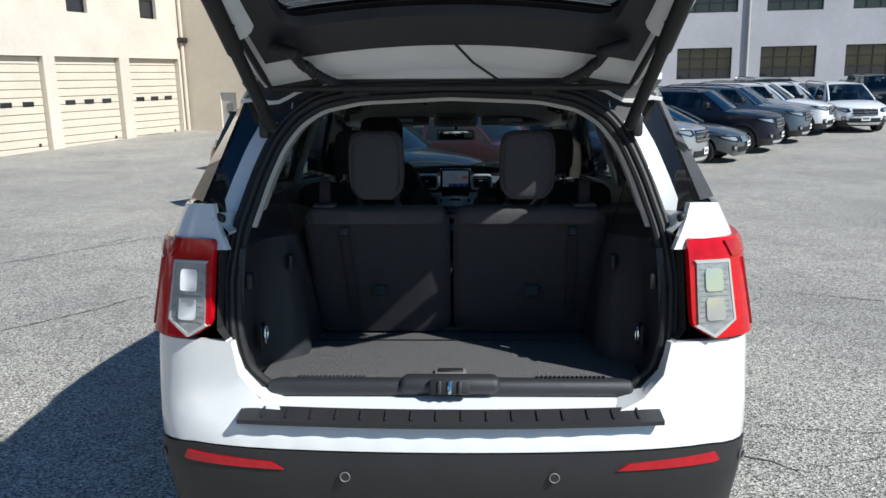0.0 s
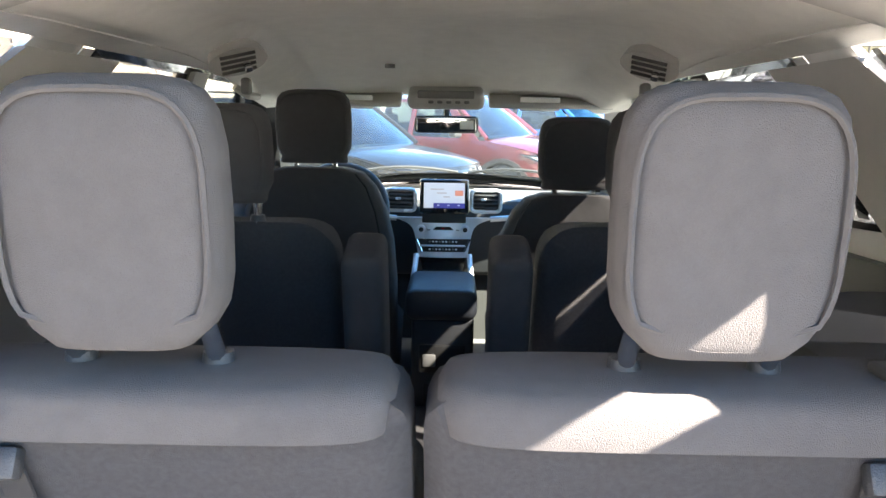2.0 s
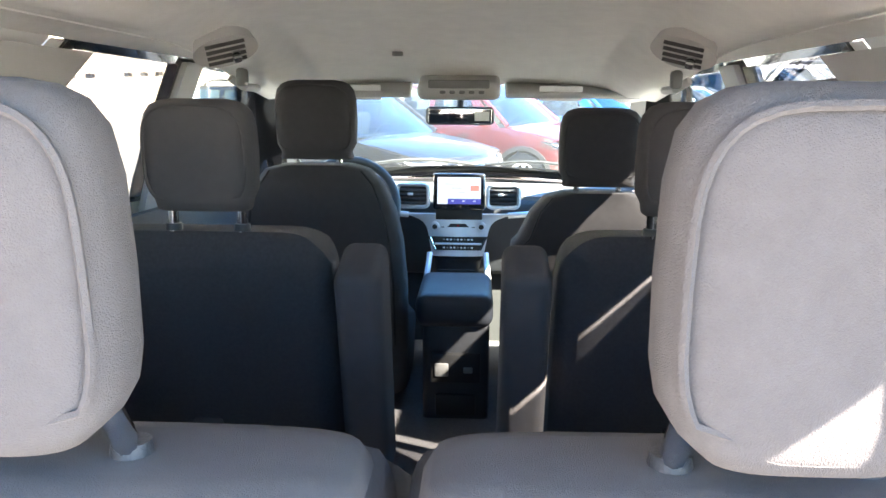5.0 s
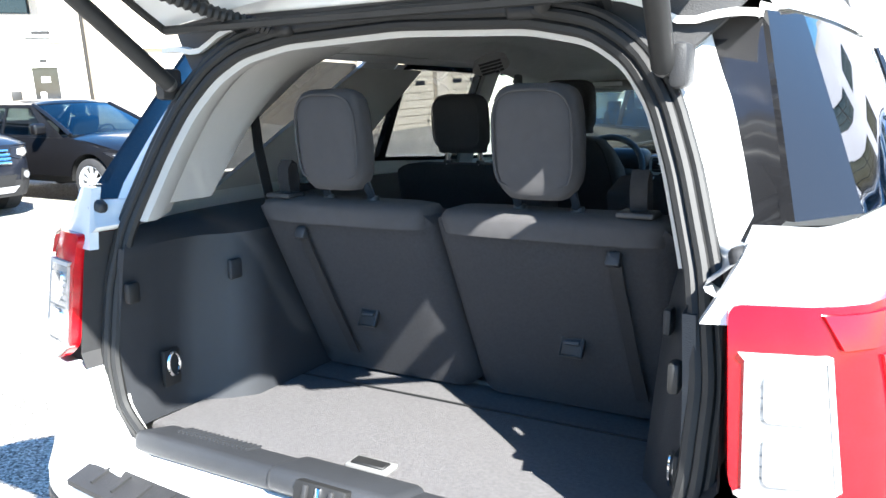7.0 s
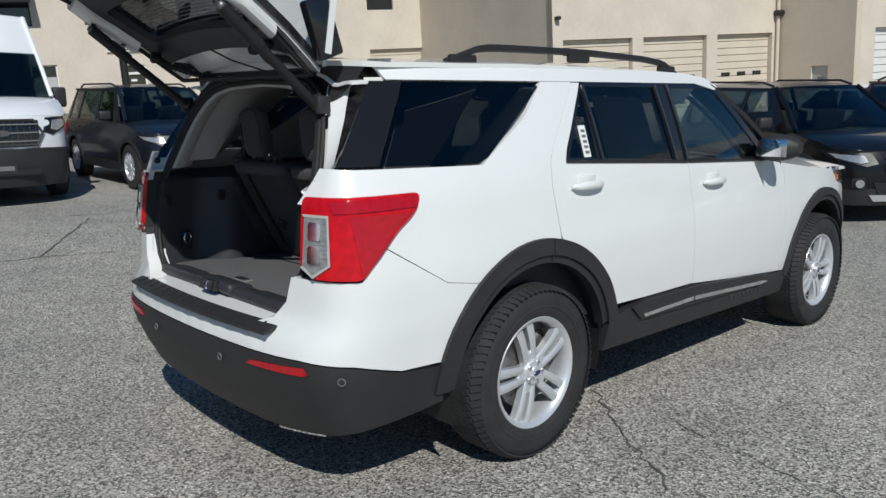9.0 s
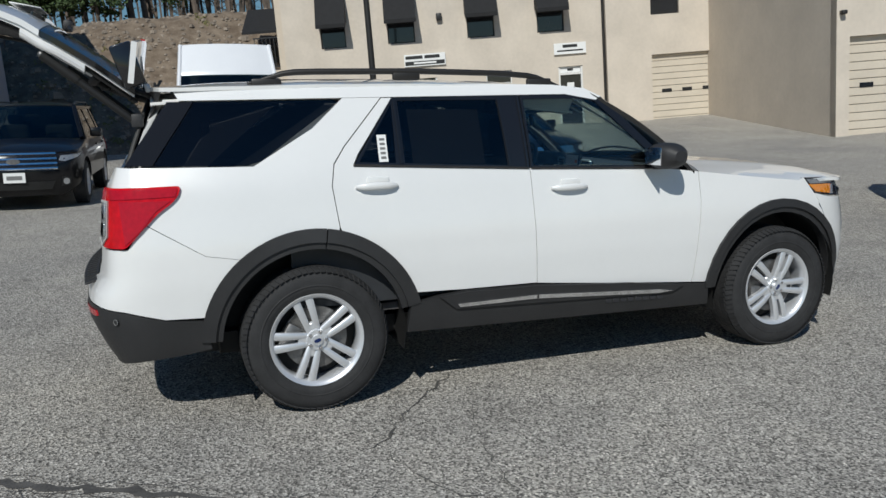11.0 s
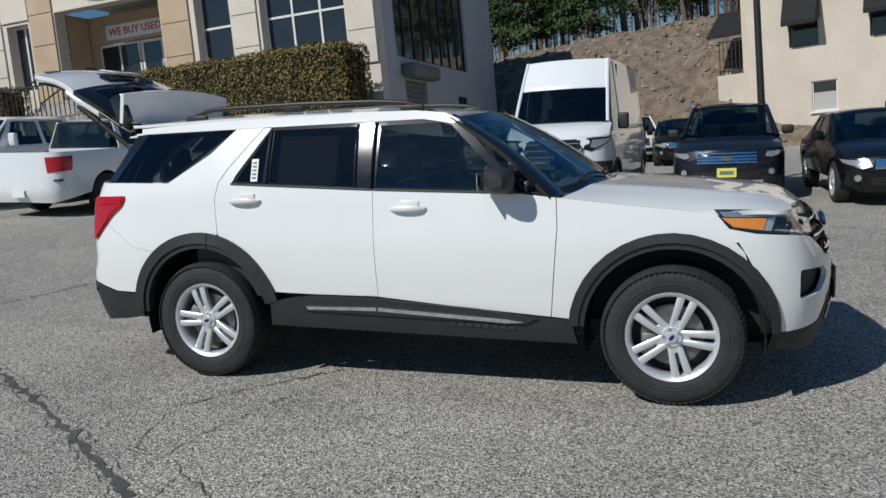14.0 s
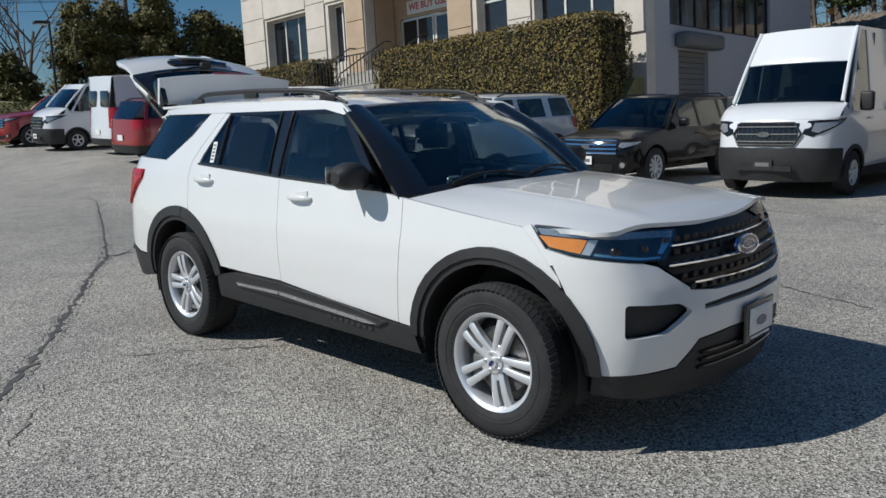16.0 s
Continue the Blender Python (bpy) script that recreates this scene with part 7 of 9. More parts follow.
def vehicle(name, label, category, m, color, L=4.6, W=1.85, H=1.68, wb=2.7, foh=0.9, zb=1.05, hood=(1.0, 0.86), ws=(3.30, 2.55), rear=(0.55, 0.18), windows=((0.62, 1.1), (1.18, 2.02), (2.10, 2.9)),
            wheel_r=0.36, rim_r=0.225, rim=None, spokes=10, clad=True, bed=0.0, grille=("dark", 0.45, 0.62, 0.86), plate=None, glass=None, group="parked vehicles", tail=(0.72, 1.0), apron=0.14):
    """A parked car, van or pick-up, rear at y = 0 and front at L before it is centred. All heights in metres over the ground."""
    v = root(name, label, category, m, group)
    kx, ky = (W / 2) / 0.985, L / 5.02
    zr = H - 0.07
    tin = ((0.25, .06), (0.4, .02), (0.6, 0), (zb - 0.2, .01), (zb, .06), (zr, .06 + (zr - zb) * (0.36 if H < 2.2 else 0.12)))
    fin = ((0.2, .10), (0.4, .02), (0.6, 0), (hood[1] - 0.12, .04), (hood[1], .12), (hood[1] + 0.15, .3))
    rin = ((0.25, .10), (0.5, 0), (0.7, .02), (zb, .08), (zr, .10 + (rear[0] - rear[1])))
    def sh(s, z, off=0.0):
        sd = 1
        if s < 0:
            s, sd = -s, -1
        elif s > S_END:
            s, sd = 2 * S_END - s, -1
        x, y = np.interp(s, CS, CP[:, 0]), np.interp(s, CS, CP[:, 1])
        nx, ny = np.interp(s, CS, CN[:, 0]), np.interp(s, CS, CN[:, 1])
        w = min(1.0, ny * ny)
        inset = (1 - w) * table(tin, z) + w * table(fin if ny > 0 else rin, z) - off
        return (sd * (x * kx - nx * inset), (y * ky - ny * inset) - L / 2, z)
    def S(y):
        return sy(y / ky)
    def pan(nm, poly, material, holes=(), off=0.0, thick=0.02, both=True, label2="", step=0.14):
        vs, tris = sheet(poly, holes, step)
        vv, ff = slab_data(vs, tris, lambda s, z: sh(s, z, off), lambda s, z: sh(s, z, off - thick))
        link_mesh(nm, vv, ff, material, v, label2)
        if both:
            link_mesh(nm, [(-a, b, c) for a, b, c in vv], [tuple(reversed(q)) for q in ff], material, v, label2)
    glass = glass or CARGLASS
    boot = rear[1] > 0.6 and not bed
    ra, fa = foh and (L - foh - wb), L - foh
    R = wheel_r + 0.07
    def arc2(cy, a0, a1, r, n=12):
        return [(S(cy + r * math.cos(radians(a0 + (a1 - a0) * i / n))), wheel_r + r * math.sin(radians(a0 + (a1 - a0) * i / n))) for i in range(n + 1)]
    zbot = 0.30 if clad else 0.22
    low = wheel_r - 0.08
    # lower body from nose to tail with its wheel arches, one flank at a time
    zt = zb if not bed else zb + 0.02
    top = [(S_END, hood[1] - 0.02), (sfront(0.6), hood[1] - 0.02), (S(fa + 0.35), hood[1] + 0.02), (S(ws[0]), hood[0]), (S(ws[0] - 0.12), zb)]
    if bed:
        top += [(S(bed + 0.02), zb), (S(bed), zt), (S(0.25), zt), (srear(0.6), zt), (0.0, zt)]
    else:
        top += [(S(rear[0]), zb), (S(0.3), zb), (srear(0.55), zb), (0.0, zb)]
    bottom = [(0.0, zbot + 0.1), (srear(0.7), zbot + 0.08)] + list(reversed(arc2(ra, 10, 172, R))) + list(reversed(arc2(fa, 8, 170, R))) + [(sfront(0.7), zbot), (S_END, zbot)]
    pan("body_side", bottom + top, color)
    if clad:
        pan("arch_trim", arc2(ra, 0, 180, R + 0.035) + list(reversed(arc2(ra, 0, 180, R - 0.03))), CLAD, off=0.012)
        pan("arch_trim", arc2(fa, 0, 180, R + 0.035) + list(reversed(arc2(fa, 0, 180, R - 0.03))), CLAD, off=0.012)
        pan("sill", [(S(ra + R - 0.02), zbot - 0.04), (S(fa - R + 0.02), zbot - 0.04), (S(fa - R + 0.02), zbot + 0.12), (S(ra + R - 0.02), zbot + 0.12)], CLAD, off=0.014)
        pan("front_apron", [(S(fa + R), zbot - 0.05), (S(fa + R), zbot + apron), (sfront(0.5), zbot + apron + 0.02), (2 * S_END - sfront(0.5), zbot + apron + 0.02), (2 * S_END - S(fa + R), zbot + apron), (2 * S_END - S(fa + R), zbot - 0.05)], CLAD, off=0.012, both=False)
        pan("rear_apron", [(-S(ra - R), zbot), (S(ra - R), zbot), (S(ra - R), zbot + 0.22), (-S(ra - R), zbot + 0.22)], CLAD, off=0.012, both=False)
    # greenhouse
    pil = [(S(rear[1] + 0.1), zb + 0.004), (S(ws[0] - 0.1), zb + 0.004), (S(ws[1]), zr), (S(rear[0] if not bed else rear[0]), zr)]
    if bed:
        pil[0] = (S(bed + 0.03), zb + 0.004)
        pil[3] = (S(bed + 0.12), zr)
    slope_f = lambda z: ws[0] - 0.1 + (ws[1] - ws[0] + 0.1) * (z - zb) / (zr - zb)
    slope_r = lambda z: (pil and (rear[1] + 0.1) + (rear[0] - rear[1] - 0.1) * (z - zb) / (zr - zb)) if not bed else bed + 0.05 + 0.08 * (z - zb) / (zr - zb)
    holes = []
    for a, b in windows:
        z0, z1 = zb + 0.03, zr - 0.05
        lo = max(a, slope_r(z0) + 0.08), max(a, slope_r(z1) + 0.08)
        hi = min(b, slope_f(z0) - 0.08), min(b, slope_f(z1) - 0.08)
        if hi[1] - lo[1] < 0.05:
            hi = hi[0], lo[1] + 0.06
        holes.append(rounded([(S(lo[0]), z0), (S(hi[0]), z0), (S(hi[1]), z1), (S(lo[1]), z1)], 0.03))
    pan("greenhouse", pil, color, holes, step=0.12)
    for h in holes:
        pan("side_window", h, glass, off=-0.012, thick=0.004, step=0.2)
    # bonnet
    def hd(u, t):
        w = 2 * u - 1
        x = w * (W / 2 - 0.075)
        fy = sh(sfront(min(0.9, abs(x) / kx)) if abs(x) > 1e-3 else S_END, hood[1] - 0.02)[1]
        y0 = ws[0] - L / 2 - 0.04
        e = hood[0] + (hood[1] - hood[0]) * t ** 1.6
        return (x, y0 + (fy - y0) * t, e - 0.02 + 0.06 * (1 - abs(w) ** 3) * (1 - t ** 6))
    patch("bonnet", hd, 16, 10, color, v)
    # roof
    ry0, ry1 = (rear[0] if not bed else bed + 0.12) - L / 2, ws[1] - L / 2
    rx = sh(S((rear[0] + ws[1]) / 2), zr)[0]
    def rf(u, t):
        w = 2 * u - 1
        return (rx * w, ry0 + (ry1 + 0.10 * (1 - w * w) - ry0) * t, zr + (H - zr) * (1 - abs(w) ** 2.6) * (1 - (2 * t - 1) ** 6 * 0.7))
    patch("roof", rf, 14, 14, color, v, 0.03)
    # screens
    bxw = sh(S(ws[0]), zb)[0] - 0.06
    def wsn(u, t):
        w = 2 * u - 1
        b = Vector((bxw * w, ws[0] - L / 2 + 0.14 * (1 - w * w), hood[0] + 0.02))
        c = Vector(((rx - 0.04) * w, ry1 + 0.10 * (1 - w * w), zr + (H - zr) * (1 - abs(w) ** 2.6) * 0.3 - 0.005))
        p = b.lerp(c, t)
        p.y += 0.03 * math.sin(math.pi * t)
        return p
    if H > 2.2:
        cut = (2.13 - hood[0]) / (H - hood[0])
        patch("windscreen", lambda u, t: wsn(u, t * cut), 14, 8, glass, v, 0.01)
        patch("roof_cap", lambda u, t: wsn(u, cut + (1 - cut) * t), 14, 6, color, v, 0.015)
    else:
        patch("windscreen", wsn, 14, 8, glass, v, 0.01)
    for sg in (1, -1):
        bar("windscreen_pillar", [Vector((sg * 1.0 * Vector(wsn(1, t)).x, Vector(wsn(1, t)).y, Vector(wsn(1, t)).z)) for t in (0, 0.25, 0.5, 0.75, 1.0)], 0.034, color, v, n=8)
    if bed:
        def bk(u, t):
            w = 2 * u - 1
            return ((rx - 0.05) * w, bed + 0.02 - L / 2 + 0.10 * t, zb + (zr - zb + 0.02) * t)
        patch("rear_window", bk, 6, 4, glass, v, 0.02)
        part("bed_floor", add_box(bmesh.new(), (W - 0.2, bed - 0.1, 0.04), pose(0, bed / 2 - L / 2, 0.75)), CLAD, v)
        part("bed_front", add_box(bmesh.new(), (W - 0.2, 0.05, zt - 0.6), pose(0, bed - L / 2, (zt + 0.6) / 2)), color, v)
    else:
        def bk(u, t):
            w = 2 * u - 1
            b = sh(srear(0.02 + 0.62 * abs(w)), zb + 0.02)
            if boot:
                b = (bxw * abs(w), rear[1] - L / 2 - 0.05 * (1 - w * w), zb + 0.02)
            c = Vector(((rx - 0.04) * w, ry0, zr + (H - zr) * (1 - abs(w) ** 2.6) * 0.3))
            p = Vector((math.copysign(b[0], w), b[1], b[2])).lerp(c, t)
            return p
        if boot:
            def lid(u, t):
                w = 2 * u - 1
                a = sh(srear(0.02 + 0.62 * abs(w)), zb)
                y1 = rear[1] - L / 2 + 0.03
                x1 = sh(S(rear[1]), zb)[0]
                x = abs(w) * (a[0] / max(0.01, 0.02 + 0.62 * abs(w)) * 0.64) * (1 - t) + abs(w) * x1 * t
                return (math.copysign(x, w), a[1] + (y1 - a[1]) * t, zb - 0.006 + 0.035 * (1 - w * w) * math.sin(math.pi * min(1, 0.15 + 0.85 * t)))
            patch("boot_lid", lid, 12, 6, color, v)
        patch("rear_window" if H < 2.2 else "rear_door_panel", bk, 12, 6, glass if H < 2.2 else color, v, 0.02)
        if H > 2.2:
            for sg in (1, -1):
                part("rear_door_window", add_box(bmesh.new(), (0.55, 0.02, 0.5), pose(sg * 0.42, -L / 2 + 0.06, zb + 0.45, -4), 0.03, 2), WINDARK, v)
    # lamps, grille, plate, handles, mirrors
    zg = hood[1]
    lamp_h = 0.15 if H < 2.2 else 0.24
    hp = [(S(fa + 0.26), zg - 0.02), (sfront(0.60), zg - 0.05), (sfront(0.53), zg - 0.04 - lamp_h * 0.85), (sfront(0.66), zg - 0.05 - lamp_h), (S(fa + 0.46), zg - 0.10)]
    pan("headlamp", hp, LAMPDARK, off=0.010, thick=0.03, label2="clear headlamp with dark surround")
    cs_, cz_ = sum(p[0] for p in hp) / 5, sum(p[1] for p in hp) / 5
    pan("lamp_reflector", [(cs_ + (p - cs_) * 0.62, cz_ + (q - cz_) * 0.62) for p, q in hp], WHITELENS, off=0.016, thick=0.02)
    if H < 2.2:
        lowz = zbot + 0.10
        pan("lower_intake", [(sfront(0.52), lowz), (2 * S_END - sfront(0.52), lowz), (2 * S_END - sfront(0.58), lowz + 0.13), (sfront(0.58), lowz + 0.13)], SEAL, off=0.018, thick=0.02, both=False)
        pan("fog_lamp_recess", [(sfront(0.80), lowz + 0.06), (sfront(0.66), lowz + 0.04), (sfront(0.68), lowz + 0.20), (sfront(0.80), lowz + 0.18)], SEAL, off=0.016, thick=0.02)
        x_, y_, z_ = sh(sfront(0.73), lowz + 0.12, 0.022)
        for sg in (1, -1):
            part("fog_lamp", add_cyl(bmesh.new(), 0.05, 0.045, 0.02, pose(sg * x_, y_, z_, 90, 0, sg * -20), 14), WHITELENS, v)
        if clad:
            pan("skid_plate", [(sfront(0.55), lowz - 0.10), (2 * S_END - sfront(0.55), lowz - 0.10), (2 * S_END - sfront(0.62), lowz - 0.02), (sfront(0.62), lowz - 0.02)], ALLOY, off=0.022, thick=0.02, both=False)
    kind, gx, g0, g1 = grille
    gp = [(sfront(gx), g0 + 0.05), (sfront(gx * 0.92), g0), (2 * S_END - sfront(gx * 0.92), g0), (2 * S_END - sfront(gx), g0 + 0.05), (2 * S_END - sfront(gx * 1.05), g1), (sfront(gx * 1.05), g1)]
    pan("grille", gp, GLOSSBLACK, off=0.014, thick=0.03, both=False)
    if kind == "mesh":
        # hexagonal frame, lattice and two slots at the foot of the screen
        bar("grille_frame", [sh(s_, z_, 0.02) for s_, z_ in ((sfront(gx * 1.12), (g0 + g1) / 2), (sfront(gx * 0.92), g1), (S_END, g1), (2 * S_END - sfront(gx * 0.92), g1), (2 * S_END - sfront(gx * 1.12), (g0 + g1) / 2), (2 * S_END - sfront(gx * 0.92), g0), (S_END, g0), (sfront(gx * 0.92), g0))], 0.02, CLAD, v, n=6, closed=True)
        for k in range(12):
            s_ = sfront(gx * 0.95) + (2 * S_END - 2 * sfront(gx * 0.95)) * k / 11
            bar("grille_rib", [sh(s_, g0 + 0.02, 0.016), sh(s_, g1 - 0.02, 0.016)], 0.008, CLAD, v, n=5)
        for sg in (1, -1):
            part("hood_slot", add_box(bmesh.new(), (0.42, 0.05, 0.02), Matrix.Translation(Vector(hd(0.5 + 0.22 * sg, 0.06)) + Vector((0, 0, 0.01))) @ pose(0, 0, 0, 14), 0.008, 1), SEAL, v)
        part("intake", add_box(bmesh.new(), (0.9, 0.03, 0.08), Matrix.Translation(sh(S_END, 0.46, 0.02))), SEAL, v)
    if kind != "plain":
        nb = 4 if kind == "chrome" else 3
        for k in range(nb):
            z = g0 + (g1 - g0) * (k + 0.5) / nb
            bar("grille_bar", [sh(s, z, 0.02) for s in np.linspace(sfront(gx), 2 * S_END - sfront(gx), 14)], 0.022 if kind == "chrome" else 0.012, CHROME if kind == "chrome" else GREYTRIM, v, n=6)
        part("oval_badge", add_cyl(bmesh.new(), 1, 1, 0.02, Matrix.Translation(sh(S_END, (g0 + g1) / 2, 0.045)) @ pose(0, 0, 0, 90) @ Matrix.Diagonal((0.10, 0.042, 1, 1)), 20), STEEL, v)
    pan("tail_lamp", [(srear(0.62), tail[1] - 0.02), (S(0.42), tail[1]), (S(0.36), tail[0] + 0.03), (srear(0.66), tail[0])], DARKRED, off=0.012, thick=0.03, label2="red tail lamp")
    px, pz = (plate or SIGNWHITE), 0.52
    part("front_plate", add_box(bmesh.new(), (0.31, 0.012, 0.155), Matrix.Translation(sh(S_END, pz, 0.03))), px, v)
    part("plate_bar", add_box(bmesh.new(), (0.22, 0.006, 0.06), Matrix.Translation(sh(S_END, pz, 0.039))), GREYTRIM, v)
    part("rear_plate", add_box(bmesh.new(), (0.31, 0.012, 0.155), Matrix.Translation(sh(0, 0.72 if not bed else 0.5, 0.02))), px, v)
    for a, b in windows[-2:]:
        for sg in (1, -1):
            x, y, z = sh(S(a + 0.14), zb - 0.10, 0.014)
            part("door_handle", add_box(bmesh.new(), (0.03, 0.2, 0.03), pose(sg * x, y, z), 0.01, 2), color, v)
    for sg in (1, -1):
        x, y, z = sh(S(ws[0] - 0.42), zb + 0.08)
        hgt = 0.16 if H < 1.9 else 0.3
        part("door_mirror", add_box(bmesh.new(), (0.2, 0.13, hgt), pose(sg * (x + 0.15), y, z + hgt * 0.3), 0.04, 3), CLAD if clad else color, v)
    if H < 2.2 and not bed and H > 1.55:
        for sg in (1, -1):
            bar("roof_rail", [(sg * (rx - 0.06), ry0 + 0.15, zr + 0.02), (sg * (rx - 0.05), ry0 + 0.35, zr + 0.075), (sg * (rx - 0.05), ry1 - 0.35, zr + 0.075), (sg * (rx - 0.06), ry1 - 0.1, zr + 0.02)], 0.016, FRAMEDARK, v, n=6)
    yf = ws[1] - L / 2
    for sg in (1, -1):
        seat = part("front_seat", add_box(bmesh.new(), (0.47, 0.15, 0.74), pose(sg * 0.37, yf - 0.28, zb - 0.10, -12), 0.06, 3), FABRIC, v)
        part("headrest", add_box(bmesh.new(), (0.25, 0.10, 0.18), pose(sg * 0.37, yf - 0.36, zb + 0.36, -8), 0.045, 3), FABRIC, seat)
    part("dashboard", add_box(bmesh.new(), (W - 0.34, 0.52, 0.22), pose(0, ws[0] - L / 2 - 0.30, zb - 0.09), 0.06, 3), TRIM, v)
    wheel_m = pose(-0.37, yf + 0.20, zb - 0.03, 65)
    link_mesh("steering_wheel", *tube_along([wheel_m @ Vector((0.18 * math.cos(i * math.pi / 10), 0.18 * math.sin(i * math.pi / 10), 0)) for i in range(20)], 0.015, 6, True), SEAL, v)
    part("screen_mirror", add_box(bmesh.new(), (0.22, 0.03, 0.06), pose(0, yf + 0.16, min(H, 2.2) - 0.24), 0.012, 2), SEAL, v)
    if H > 2.2:
        part("bulkhead", add_box(bmesh.new(), (W - 0.36, 0.04, H - 0.9), pose(0, yf - 0.62, H / 2 + 0.30)), GREYTRIM, v)
    else:
        bench = part("rear_bench", add_box(bmesh.new(), (W - 0.56, 0.16, 0.66), pose(0, yf - 1.18, zb - 0.12, -14), 0.06, 3), FABRIC, v)
        for sg in (1, -1):
            part("headrest", add_box(bmesh.new(), (0.24, 0.09, 0.14), pose(sg * 0.38, yf - 1.27, zb + 0.26, -8), 0.04, 3), FABRIC, bench)
    part("underbody", add_box(bmesh.new(), (W - 0.5, L - 0.7, 0.3), pose(0, 0, 0.42)), SEAL, v)
    part("cabin_floor", add_box(bmesh.new(), (W - 0.3, 0.9, 0.06), pose(0, -0.2, 0.4)), SEAL, v)
    for sg in (1, -1):
        for yy in (ra, fa):
            mm = pose(sg * (W / 2 - 0.125), yy - L / 2, wheel_r, 0, 0, 0 if sg > 0 else 180)
            simple_wheel(v, mm, wheel_r, rim_r, rim or ALLOY, spokes)
            vv, ff = loft([[(sg * x, yy - L / 2 + R * math.cos(math.pi * j / 12), wheel_r + R * math.sin(math.pi * j / 12)) for j in range(13)] for x in (W / 2 - 0.03, W / 2 - 0.33)], False, False)
            link_mesh("wheel_housing", vv, ff + [tuple(range(13, 26))], SEAL, v)
    return v


SUV = dict(L=4.6, W=1.86, H=1.69, wb=2.72, foh=0.92, zb=1.04, hood=(1.06, 0.92), ws=(3.36, 2.62), rear=(0.45, 0.15), windows=((0.5, 1.0), (1.08, 1.98), (2.06, 2.95)))
BIG = dict(L=5.05, W=2.0, H=1.77, wb=3.02, foh=0.92, zb=1.22, hood=(1.18, 1.06), ws=(3.55, 2.85), rear=(0.40, 0.15), windows=((0.35, 1.15), (1.36, 2.22), (2.36, 3.25)), wheel_r=0.385, rim_r=0.24, spokes=10, grille=("dark", 0.5, 0.72, 1.0), tail=(0.95, 1.22))
SEDAN = dict(L=4.85, W=1.86, H=1.46, wb=2.78, foh=0.95, zb=0.93, hood=(0.95, 0.78), ws=(3.45, 2.55), rear=(1.62, 0.78), windows=((1.25, 1.3), (1.36, 1.98), (2.03, 3.0)), wheel_r=0.33, rim_r=0.23, clad=False, grille=("chrome", 0.5, 0.58, 0.72), tail=(0.72, 0.9))
VAN = dict(L=5.98, W=2.06, H=2.72, wb=3.75, foh=1.02, zb=1.30, hood=(1.46, 1.24), ws=(5.20, 4.45), rear=(0.18, 0.08), windows=((4.15, 5.0),), wheel_r=0.35, rim_r=0.20, rim=FRAMEWHITE, spokes=5, grille=("mesh", 0.46, 0.82, 1.16), tail=(0.85, 1.5), apron=0.46)
TRUCK = dict(L=5.9, W=2.03, H=1.93, wb=3.68, foh=0.95, zb=1.28, hood=(1.30, 1.14), ws=(4.22, 3.55), rear=(2.0, 1.95), windows=((1.95, 2.72), (2.82, 3.85)), wheel_r=0.40, rim_r=0.235, spokes=6, clad=False, bed=1.72, grille=("dark", 0.62, 0.72, 1.08), tail=(0.9, 1.22))

NAVY = paint("dark_navy_paint", (0.010, 0.014, 0.030), 0.3)
GUN = paint("dark_blue_grey_paint", (0.016, 0.019, 0.028), 0.4)
BLACK = paint("black_car_paint", (0.006, 0.006, 0.007))
REDP = paint("red_car_paint", (0.30, 0.012, 0.015), 0.1)
SILVER = paint("silver_car_paint", (0.42, 0.43, 0.45), 0.6)
GREYP = paint("mid_grey_car_paint", (0.10, 0.11, 0.12), 0.5)
BLUEP = paint("bright_blue_car_paint", (0.02, 0.10, 0.30), 0.2)
OFFWHITE = paint("white_fleet_paint", (0.74, 0.75, 0.77))
GOLD = paint("pale_gold_car_paint", (0.36, 0.33, 0.26), 0.4)
YPLATE = mat("pale_yellow_plate", (0.75, 0.68, 0.16), 0.4)

vehicle("compact_suv", "dark blue-grey compact SUV with chrome grille and yellow plate", "car", ground_at(-11.1, 4.58, -92), GUN, **{**SUV, "grille": ("chrome", 0.5, 0.66, 0.86)}, plate=YPLATE)
vehicle("delivery_van", "tall white delivery van with dark grille and grey bumper", "van", ground_at(-11.75, 1.65, -92), OFFWHITE, **VAN, plate=CLAD)
vehicle("crossover", "black crossover with bright chrome grille", "car", ground_at(-11.2, -1.75, -92), BLACK, **{**SUV, "L": 4.7, "W": 1.93, "H": 1.70, "clad": False, "grille": ("chrome", 0.62, 0.62, 0.92)})
vehicle("saloon_car", "black saloon car with chrome-edged grille", "car", ground_at(-10.4, 6.95, -87), BLACK, **SEDAN)
vehicle("parked_suv", "white large SUV with dark grille and privacy glass", "car", ground_at(-9.6, -5.1, -92), OFFWHITE, **BIG)
vehicle("pickup_truck", "white crew-cab pick-up truck, tailgate towards the lot", "truck", ground_at(-9.7, -8.7, 90), OFFWHITE, **TRUCK)
vehicle("pickup_truck", "white heavy-duty pick-up truck with tall dark grille", "truck", ground_at(-9.5, -11.9, -90), OFFWHITE, **{**TRUCK, "H": 2.03, "hood": (1.38, 1.24), "zb": 1.34, "wheel_r": 0.42})
vehicle("parked_suv", "deep red large SUV seen from its tail", "car", ground_at(-8.6, -15.2, 90), REDP, **BIG)
vehicle("delivery_van", "white delivery van, rear doors towards the lot", "van", ground_at(-10.0, -18.8, 90), OFFWHITE, **{**VAN, "H": 2.5})
vehicle("delivery_van", "white delivery van with low roof and dark grille", "van", ground_at(-9.4, -22.6, -90), OFFWHITE, **{**VAN, "H": 2.3})
